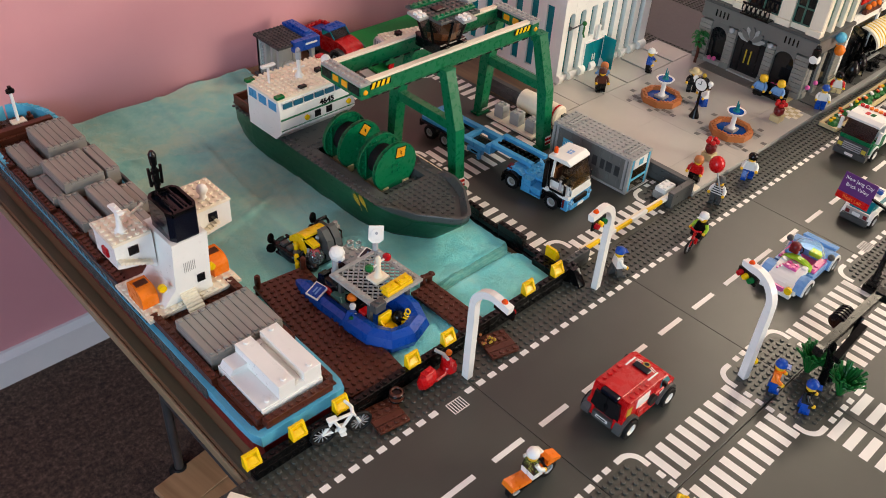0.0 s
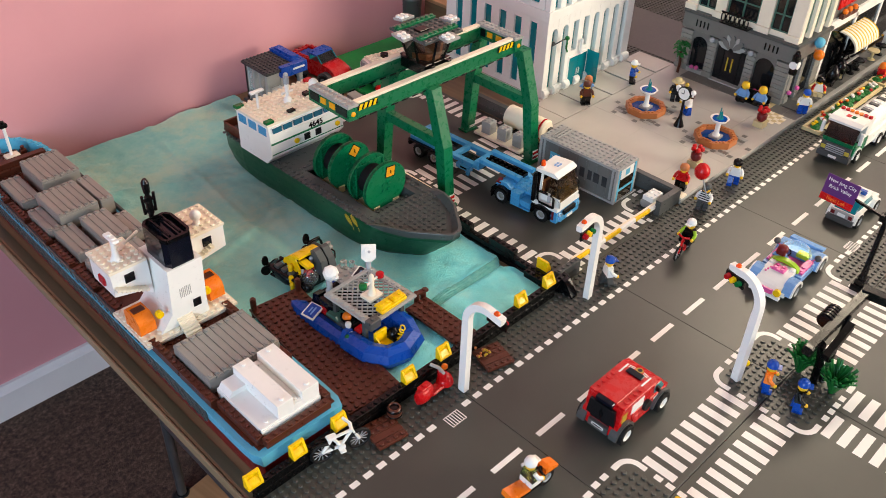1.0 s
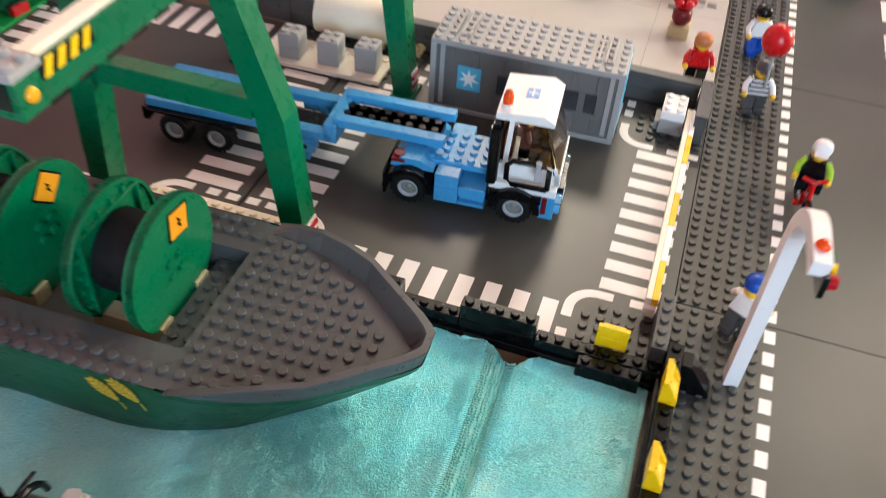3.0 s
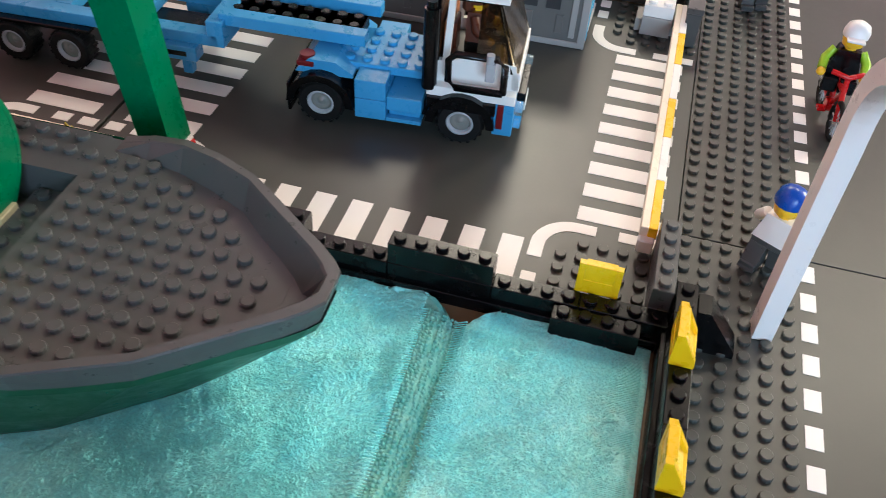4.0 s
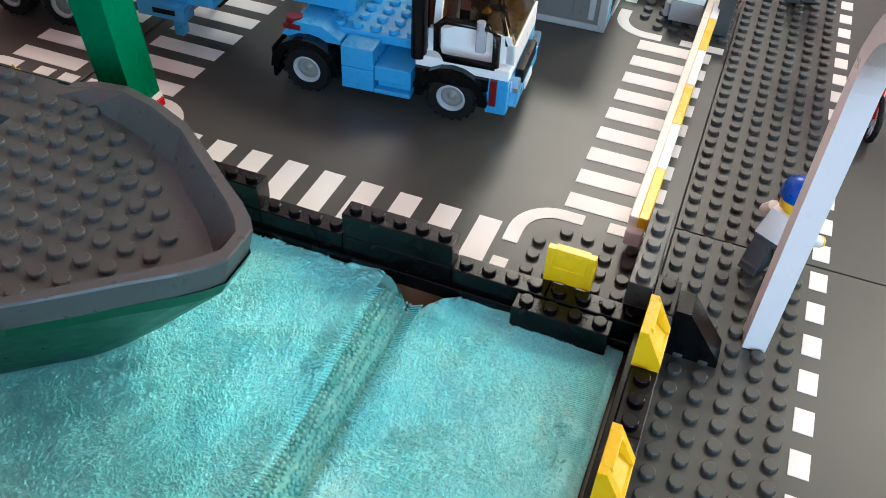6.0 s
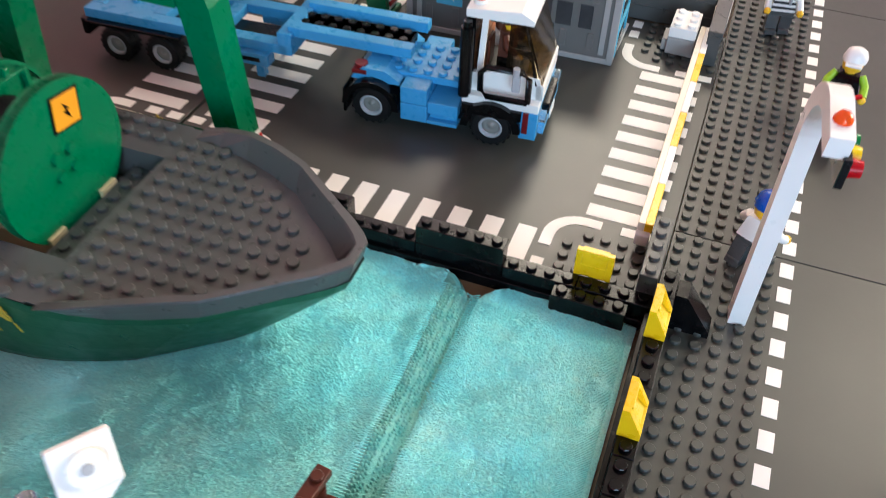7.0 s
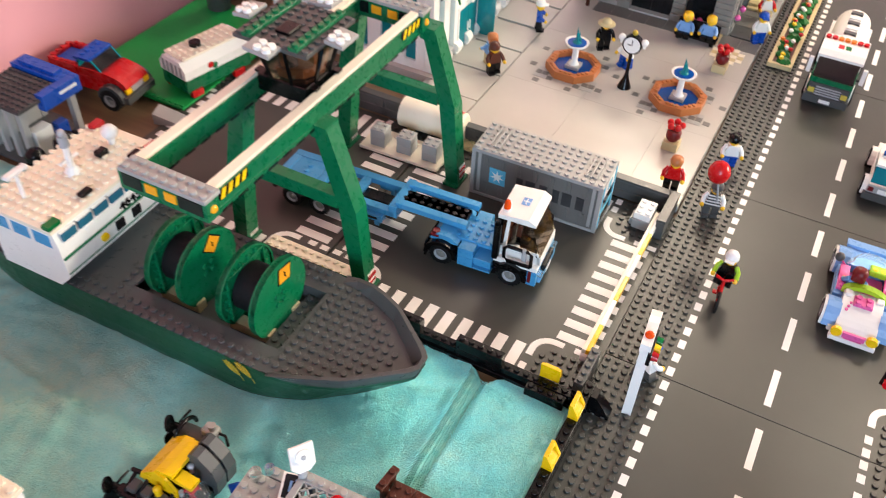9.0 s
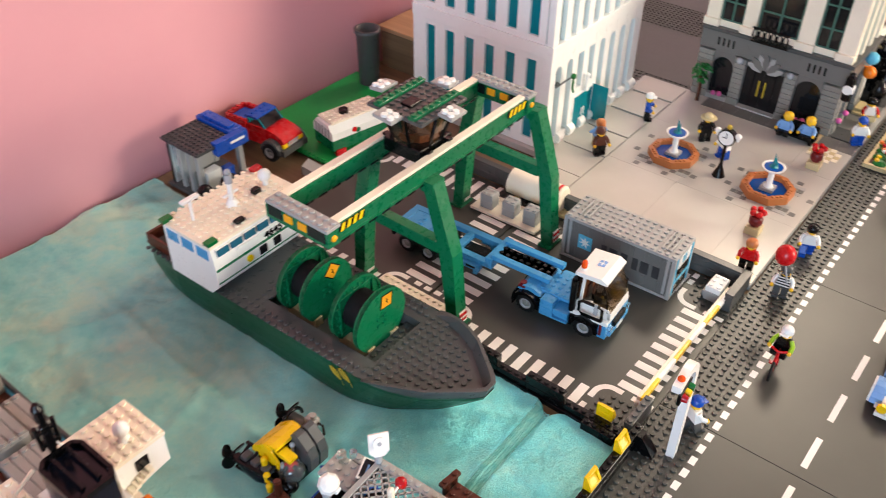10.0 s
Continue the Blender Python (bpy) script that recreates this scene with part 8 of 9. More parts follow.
def leafy(name, x, y, z, seed, label, n, r, h, trunk, cat, curl=False):
    t = thing(name, x, y, z, 0, label=label, category=cat)
    rnd = random.Random(seed)
    if trunk:
        part("trunk", S().tube([(0, 0, 0), (0.1, 0, trunk * 0.5), (-0.1, 0.1, trunk)], 0.35, 8), BROWN, t)
    for k in range(n):
        a, q = 2 * math.pi * k / n + rnd.uniform(-0.2, 0.2), rnd.uniform(0.5, 1.0)
        dx, dy = math.cos(a), math.sin(a)
        if curl:
            pts = [(0, 0, trunk), (dx * r * q * 0.6, dy * r * q * 0.6, trunk + h * 0.5), (dx * r * q, dy * r * q, trunk - 0.2), (dx * r * q * 1.05, dy * r * q * 1.05, trunk - h * 0.8)]
        else:
            pts = [(dx * 0.25, dy * 0.25, trunk), (dx * r * q * 0.5, dy * r * q * 0.5, trunk + h * 0.6), (dx * r * q, dy * r * q, trunk + h * rnd.uniform(0.8, 1.1))]
        part("leaf", S().tube(pts, 0.3 if curl else 0.2, 6, 0.5), LEAF, t)
    return t


def small_tree(x, y):
    t = thing("small_tree", x, y, PZ, 0, label="small toy tree with a leafy green crown", category="tree")
    part("trunk", S().tube([(0, 0, 0), (0.15, 0, 2.2), (0.0, 0.2, 4.6)], 0.32, 8), BROWN, t)
    rnd = random.Random(2)
    for k in range(44):
        a, q, z = rnd.uniform(0, 6.28), 1.7 * math.sqrt(rnd.random()), rnd.uniform(3.8, 7.0)
        q *= 1.0 - 0.35 * abs(z - 5.2) / 1.8
        px, py = q * math.cos(a), q * math.sin(a)
        part("leaf", S().tube([(px * 0.7, py * 0.7, z), (px, py, z + 0.15), (px * 1.25 + 0.1, py * 1.25, z - 0.25)], 0.34, 6, 0.4), LEAF, t)


small_tree(98.22, 27.42)
leafy("bush", 34.11, -37.46, 0.1, 4, "spiky green toy bush on the corner island", 95, 2.5, 3.7, 0, "bush")
leafy("bush", 34.55, -32.77, 0.1, 6, "spiky green toy bush under the black girder", 80, 2.3, 3.6, 0, "bush")


def flower_bed(x0, x1, y0, y1, seed):
    t = thing("flower_bed", x0, y0, 0.2, 0, label="tan framed flower bed with green plants on the pavement", category="flower bed", group="flower beds")
    w, d = x1 - x0, y1 - y0
    part("frame", S().box(0, 0, 0, w, 0.6, 0.7).box(0, d - 0.6, 0, w, d, 0.7).box(0, 0.6, 0, 0.6, d - 0.6, 0.7).box(w - 0.6, 0.6, 0, w, d - 0.6, 0.7), TANK, t)
    part("soil", S().box(0.6, 0.6, 0, w - 0.6, d - 0.6, 0.45), BROWN, t)
    rnd = random.Random(seed)
    for k in range(int(w / 2.0)):
        x, y = 1.3 + 2.0 * k, d / 2 + rnd.uniform(-0.5, 0.5)
        p = part("plant", S().lathe([(1.05, 0.45), (1.1, 0.8), (0.5, 1.25), (0.0, 1.3)], x, y, 7, False), LEAF, t)
        for j in range(2):
            part("flower", S().lathe([(0.1, 1.2), (0.42, 1.55), (0.3, 1.75), (0.0, 1.7)], x + rnd.uniform(-0.8, 0.8), y + rnd.uniform(-0.9, 0.9), 7, False), rnd.choice([RED, RED, YELLOW, YELLOW, WHITE, ORANGE]), p)


flower_bed(96, 124.6, -5.5, -1.9, 1)
flower_bed(125.6, 154, -5.5, -1.9, 2)


# ---- street furniture ----
def street_lamp(x, y, arm, label):
    """White traffic light pole: flat post that curves over at the top. arm: degrees of its direction."""
    t = thing("traffic_light", x, y, 0.02, arm, label=label, category="traffic light", group="white traffic light poles")
    pts = [(0.0, 0.02), (0.0, 10.5)] + [(3.0 - 3.0 * math.cos(a), 12.0 + 3.2 * math.sin(a)) for a in [math.pi / 2 * k / 8 for k in range(0, 9)]] + [(5.4, 14.9)]
    s = S()
    half = 0.48
    left, right = [], []
    for i, p in enumerate(pts):
        a, b = Vector(pts[max(i - 1, 0)]), Vector(pts[min(i + 1, len(pts) - 1)])
        d = (b - a).normalized()
        n = Vector((-d.y, d.x)) * half * (1.0 if i > 1 else 1.1)
        left.append(tuple(Vector(p) + n))
        right.append(tuple(Vector(p) - n))
    s.prism(left + right[::-1], "y", -0.45, 0.45)
    part("pole", s, WHITE, t)
    part("amber_lamp", S().lathe([(0.38, 15.3), (0.38, 15.6), (0.2, 15.85), (0, 15.9)], 4.4, 0, 12), TORANGE, t, "round clear orange lamp")
    hd = part("signal_head", S().box(2.6, 0.3, 13.25, 5.6, 0.62, 14.6), BLACK, t)
    for k, mt in enumerate((TGREEN, YELLOW, TRED)):
        part("signal_lens", S().cyl(3.22 + 0.88 * k, 13.9, 0.62, 1.15, 0.42, 14, 0.34, axis="y"), mt, hd)
    if x > 27:
        part("push_button", S().cyl(0, 2.4, -0.9, -0.4, 0.25, 10, axis="y").ball(0, -1.1, 2.4, 0.48, 12), YELLOW, t)
    return t


street_lamp(0.15, -4.86, -90, "white traffic light pole curving over the road")
street_lamp(26.1, -4.45, 185, "white traffic light pole beside the yard entrance")
street_lamp(27.25, -27.77, 75, "white traffic light pole on the corner island")


def black_lamp_post(x, y, h=15):
    t = thing("street_lamp", x, y, 0.02, 0, label="tall black street lamp holding a purple board over the road", category="street lamp")
    part("foot", S().box(-1.0, -1.0, 0, 1.0, 1.0, 1.1, 0.08).box(-0.75, -0.75, 1.1, 0.75, 0.75, 2.0, 0.08), BLACK, t)
    part("post", S().lathe([(0.62, 2.0), (0.66, 2.4), (0.42, 2.8), (0.5, 3.2), (0.4, 3.7), (0.36, h)], 0, 0, 12), BLACK, t)
    part("clamp", S().box(-0.6, -0.6, 12.1, 0.6, 0.9, 13.1, 0.08), BLACK, t)
    part("lantern", S().lathe([(0.3, h), (0.8, h + 0.4), (0.8, h + 1.6), (0.2, h + 2.2)], 0, 0, 10), BLACK, t)
    part("cross_arm", S().box(-1.6, -0.2, h - 1, 1.6, 0.2, h - 0.6), BLACK, t)
    # advertising board held out over the lane
    part("sign_arm", S().beam((0, 0, 12.6), (2.1, 7.1, 12.6), 0.35, 0.35), BLACK, t)
    bd = part("sign_board", S().box(-0.15, -3.1, 0, 0.15, 3.1, 5.0, 0.04), PURPLE, t, "purple and red advertising board")
    bd.matrix_basis = lpose(1.3, 7.6, 10.7, 0, 10, -4) @ Matrix.Scale(0.8, 4)
    part("sign_foot", S().box(-0.2, -3.12, 0.0, -0.16, 3.12, 1.3, 0), RED, bd)
    for txt, z, mt in (("New Jang City", 4.1, WHITE), ("Brick Valley", 2.9, WHITE), ("Next Left", 0.65, ORANGE)):
        letters("lettering", txt, 0.92, mt, bd, lpose(-0.22, 0, z, 90, 0, -90))


black_lamp_post(57.1, -30.7)


def girder():
    t = thing("black_girder", 33.11, -35.03, 0.02, 0, label="black slanted girder boom on a post over the crossing", category="crane boom")
    part("post", S().tube([(1.0, 0, 0), (0.4, 0, 4), (-1.2, 0.2, 8.0)], 0.55, 8), BLACK, t)
    part("post", S().tube([(2.2, -0.6, 0), (3.4, -0.3, 5), (5.0, 0, 9.2)], 0.4, 8), BLACK, t)
    part("boom", S().beam((-3.8, 0.8, 8.4), (11.2, 0.3, 9.4), 1.05, 1.1), BLACK, t)
    part("boom_tip", S().beam((10.6, 0.9, 9.5), (12.0, -6.0, 9.1), 1.3, 1.2), BLACK, t)
    part("knuckle", S().box(-4.3, 0.2, 7.7, -3.2, 1.4, 9.0, 0.2), BLACK, t)
    s = S().cyl(1.7, 8.7, 2.2, 5.2, 0.85, 14, axis="x")
    for k in range(5):
        s.cyl(1.7, 8.7, 2.3 + 0.6 * k, 2.65 + 0.6 * k, 1.1, 14, axis="x")
    part("winch_drum", s, BLACK, t, "ridged black drum beside the boom")
    part("lower_brace", S().beam((-2.0, -0.9, 7.0), (4.2, -0.9, 8.6), 0.9, 1.0), BLACK, t)


girder()


# ---- vehicles ----
def red_jeep():
    t = thing("fire_jeep", 11.71, -20.94, 0, 0, label="red toy fire off-roader with black tyres and white hubs", category="car")
    # front towards +x
    for x in (-4.0, 4.1):
        for sd in (-1, 1):
            tyre = wheel(t, 0, 0, 0, 1.45, 1.5, WHITE)
            tyre.matrix_basis = lpose(x, sd * 2.75, 1.45, 0, 0, 90)
            s = S()
            arc = [(x + 2.0 * math.cos(a), 1.3 + 2.0 * math.sin(a)) for a in [math.pi * k / 10 for k in range(11)]]
            inn = [(x + 1.6 * math.cos(a), 1.3 + 1.6 * math.sin(a)) for a in [math.pi * k / 10 for k in range(10, -1, -1)]]
            s.prism(arc + inn, "y", sd * 3.1, sd * 1.9)
            part("wheel_arch", s, DARK, t)
    part("chassis", S().box(-5.4, -2.2, 1.0, 5.6, 2.2, 2.0), DARK, t)
    s = S()
    s.prism([(-5.2, 2.0), (5.6, 2.0), (5.8, 3.4), (5.0, 3.9), (3.8, 5.5), (2.8, 6.0), (-4.8, 5.8), (-5.2, 3.0)], "y", -2.6, 2.6)
    part("body", s, RED, t)
    part("roof", S().box(-4.6, -2.7, 5.7, 2.6, 2.7, 6.0).box(-4.6, -1.5, 6.0, 0.4, 1.5, 6.2).studs(-4.0, -2.6, 6.0, 4, 1).studs(-4.0, 1.6, 6.0, 4, 1), RED, t)
    part("roof_hatch", S().box(0.9, -1.2, 6.0, 1.9, 1.2, 6.25, 0.08), NAVY, t, "dark blue roof hatch")
    part("rear_light_bar", S().box(-5.3, -1.3, 5.5, -4.5, 1.3, 6.1, 0.1), NAVY, t, "dark blue rear light bar")
    for sd in (-1, 1):
        part("rear_door", S().prism([(sd * 0.04, 2.5), (sd * 2.2, 2.5), (sd * 1.9, 5.35), (sd * 0.04, 5.35)], "x", -5.4, -5.05), NIGHT, t, "black glazed rear door")
    part("door_handle", S().tube([(-5.45, -0.2, 3.4), (-5.45, -0.2, 4.2)], 0.08, 6).tube([(-5.45, 0.2, 3.4), (-5.45, 0.2, 4.2)], 0.08, 6), BLACK, t)
    part("number_plate", S().box(-5.72, -0.9, 1.5, -5.6, 0.9, 2.0, 0), WHITE, t)
    part("plate_bar", S().box(-5.75, -0.7, 1.65, -5.72, 0.7, 1.85, 0), BLACK, t)
    part("rear_bumper", S().box(-5.7, -1.5, 1.1, -5.1, 1.5, 2.2), DARK, t)
    for sd in (-1, 1):
        part("rear_quarter", S().prism([(-5.6, 1.3), (-5.0, 1.2), (-4.6, 3.4), (-5.35, 3.2)], "y", sd * 1.52, sd * 2.72), RED, t)
        part("side_skirt", S().box(-1.9, sd * 2.45 - 0.3, 1.15, 2.0, sd * 2.45 + 0.3, 2.6, 0.08), RED, t)
        part("wing_panel", S().box(-2.3, sd * 2.62 - 0.1, 2.4, 5.0, sd * 2.62 + 0.1, 3.5, 0.05), RED, t)
        part("door_text", S().box(2.4, sd * 2.73 - 0.015, 2.75, 4.6, sd * 2.73 + 0.015, 3.15, 0), WHITE, t, "white bar of lettering")
        part("roof_stripe", S().box(0.3, sd * 1.75 - 0.12, 6.0, 2.4, sd * 1.75 + 0.12, 6.03, 0), WHITE, t, "white roof stripe")
    for sd in (-1, 1):
        part("tail_lamp", S().box(-5.6, sd * 2.5 - 0.4, 1.2, -5.0, sd * 2.5 + 0.4, 1.9, 0.05), TRED, t)
        part("side_window", S().prism([(2.4, 3.9), (4.6, 3.9), (3.6, 5.3), (2.4, 5.3)], "y", sd * 2.58, sd * 2.68), TEAL, t)
        part("side_panel", S().box(-2.6, sd * 2.6 - 0.06, 3.6, 0.0, sd * 2.6 + 0.06, 5.2, 0.02), WHITE, t, "white side panel sticker")
        part("spare_wheel", S().cyl(0.6, 3.2, sd * 2.6, sd * 3.1, 0.8, 14, axis="y"), RUBBER, t)
        part("mirror", S().box(2.4, sd * 3.0 - 0.3, 4.4, 2.8, sd * 3.0 + 0.3, 5.2, 0.05), BLACK, t)
        part("emblem", S().box(-4.6, sd * 2.61 - 0.04, 3.4, -3.6, sd * 2.61 + 0.04, 4.8, 0), GOLD, t, "gold fire badge sticker")
    badge = part("roof_badge", S().cyl(2.42, 0, 5.9, 6.03, 0.5, 16), GOLD, t, "gold and black round roof badge")
    part("badge_centre", S().cyl(2.46, 0, 6.0, 6.05, 0.32, 12), BLACK, badge)
    for sd in (-1, 1):
        for k in range(2):
            part("roof_chevron", S().beam((2.2 + 0.3 * k, sd * 0.65, 6.01), (2.0 + 0.3 * k, sd * 1.45, 6.01), 0.12, 0.05), WHITE, t, "white chevron stripe")
    part("windscreen", S().prism([(3.5, 5.45), (5.0, 3.95), (5.1, 4.05), (3.6, 5.55)], "y", -2.2, 2.2), TEAL, t)
    return t


jeep = red_jeep()
jeep.matrix_basis = jeep.matrix_basis @ Matrix.Scale(0.94, 4)


def convertible():
    t = thing("convertible", 52.2, -21.6, 0, 2, label="pale blue, white and pink toy convertible with clear windscreen", category="car")
    # nose towards +x, round white boot towards -x
    for x in (-4.4, 4.2):
        for sd in (-1, 1):
            tyre = wheel(t, 0, 0, 0, 1.35, 1.2, STEEL)
            tyre.matrix_basis = lpose(x, sd * 2.95, 1.35, 0, 0, 90)
    part("chassis", S().box(-6.4, -2.6, 0.7, 6.2, 2.6, 1.5), WHITE, t)
    s = S()
    top = [(-7.1 + 4.9 * k / 8, 1.6 + 1.65 * math.sin(math.pi / 2 * min(1, k / 7)) ** 0.8) for k in range(9)]
    s.prism([(-7.2, 0.95), (-2.2, 0.95)] + top[::-1], "y", -2.0, 2.0)
    part("boot", s, WHITE, t, "white rounded boot with pink print")
    for x in (-4.4, 4.2):
        for sd in (-1, 1):
            n = 8
            arc = [(x + 2.0 * math.cos(math.pi * k / n), 1.2 + 1.85 * math.sin(math.pi * k / n)) for k in range(n + 1)]
            hole = [(x + 1.5 * math.cos(math.pi * k / n), 1.2 + 1.42 * math.sin(math.pi * k / n)) for k in range(n, -1, -1)]
            part("wing", S().prism(arc, "y", sd * 1.9, sd * 2.35).prism(arc + hole, "y", sd * 2.35, sd * 3.3), PALEB, t)
            lip = [(x + 1.9 * math.cos(math.pi * k / n), 1.15 + 1.78 * math.sin(math.pi * k / n)) for k in range(n + 1)]
            part("wing_trim", S().prism(lip + hole, "y", sd * 3.3, sd * 3.55), WHITE, t, "white wheel arch trim")
    for sd in (-1, 1):
        part("door", S().box(-2.5, sd * 2.5 - 0.5, 1.2, 2.3, sd * 2.5 + 0.5, 2.5), PALEB, t)
        part("door_trim", S().box(-1.9, sd * 2.3 - 0.5, 2.5, 2.1, sd * 2.3 + 0.5, 2.85).studs(-1.9, sd * 2.3 - 0.5, 2.85, 2, 1), PINK, t, "pink studded door top")
        part("tail_light", S().cyl(sd * 1.75, 1.75, -7.45, -7.0, 0.55, 14, axis="x"), YELLOW, t, "round clear yellow lamp")
        part("mirror_arm", S().beam((2.2, sd * 2.4, 2.7), (2.0, sd * 3.0, 3.5), 0.2, 0.2), PINK, t)
        part("mirror", S().ball(2.0, sd * 3.2, 3.7, 0.52, 12), DARK, t, "dark round mirror")
        part("boot_tile", S().box(-3.2, sd * 1.55 - 0.4, 3.0, -2.3, sd * 1.55 + 0.4, 3.5, 0.12), WHITE, t)
    part("bumper", S().box(-7.5, -2.3, 0.6, -6.7, 2.3, 1.15), WHITE, t)
    part("number_plate", S().box(-7.32, -1.1, 1.2, -7.0, 1.1, 1.85, 0.03).box(-7.4, -0.9, 1.0, -7.1, 0.9, 1.2, 0.03), PINK, t, "pink plate on the boot")
    part("bonnet", S().prism([(2.3, 1.4), (6.4, 1.4), (6.7, 2.0), (6.3, 2.6), (3.2, 2.95), (2.3, 2.95)], "y", -2.0, 2.0), PALEB, t)
    part("bonnet_edge", S().prism([(5.4, 2.72), (6.6, 2.4), (6.9, 2.75), (5.4, 3.1)], "y", -2.6, 2.6), PALEB, t)
    n = 12
    half = [math.pi * k / n for k in range(n + 1)]
    hoop = [(2.3 * math.cos(a), 2.75 + 1.25 * math.sin(a)) for a in half] + [(1.8 * math.cos(a), 2.75 + 0.75 * math.sin(a)) for a in half[::-1]]
    part("seat_hoop", S().prism(hoop, "x", -2.3, -1.5), LIME, t, "lime green hoop behind the seats")
    part("seat", S().box(-1.5, -1.8, 1.5, 2.2, 1.8, 2.0).box(-1.5, -1.8, 2.0, -0.9, 1.8, 2.9), PINK, t)
    # curved screen leaning back over the dashboard
    s = S()
    bow = [math.pi * (k / 10 - 0.5) for k in range(11)]
    ring = []
    for off in (0.0, 0.14):
        for z, back, wide in ((2.85, 0.0, 2.35), (4.45, -1.1, 2.0)):
            ring.append([(2.2 + back + (2.1 - off) * math.cos(a), (wide - off) * math.sin(a), z) for a in bow])
    m = len(bow)
    faces = []
    for k in range(m - 1):
        for p, q in ((0, 1), (1, 3), (3, 2), (2, 0)):
            faces.append([p * m + k, p * m + k + 1, q * m + k + 1, q * m + k])
    faces += [[0, m, 3 * m, 2 * m], [m - 1, 3 * m - 1, 4 * m - 1, 2 * m - 1]]
    part("windscreen", s.add([v for r in ring for v in r], faces) or s, CLEAR, t, "clear curved windscreen")
    wh = [(0.5 * math.cos(2 * math.pi * k / 14), 0.5 * math.sin(2 * math.pi * k / 14), 0) for k in range(15)]
    part("steering_wheel", S().tube(wh, 0.1, 6).beam((-0.5, 0, 0), (0.5, 0, 0), 0.1, 0.1), BLACK, t).matrix_basis = lpose(1.0, 1.0, 3.2, 0, -50, 0)
    part("dashboard", S().box(1.7, -1.9, 2.6, 3.0, -0.1, 3.3, 0.08), LIME, t, "lime green printed dashboard")
    for y in (-1.4, -0.6):
        part("gauge", S().cyl(2.2, y, 3.3, 3.34, 0.28, 12), YELLOW, t)
    part("boot_grille", S().box(-4.3, -0.95, 3.05, -2.9, 0.95, 3.4, 0.05).studs(-4.5, -1.0, 3.4, 1, 2).studs(-3.7, -1.0, 3.4, 1, 2), PINK, t)
    for k in range(3):
        part("boot_print", S().cyl(-5.0 + 0.5 * k, 1.45 - 0.15 * k, 2.9 + 0.07 * k, 3.06 + 0.07 * k, 0.16, 8), PINK, t)


convertible()


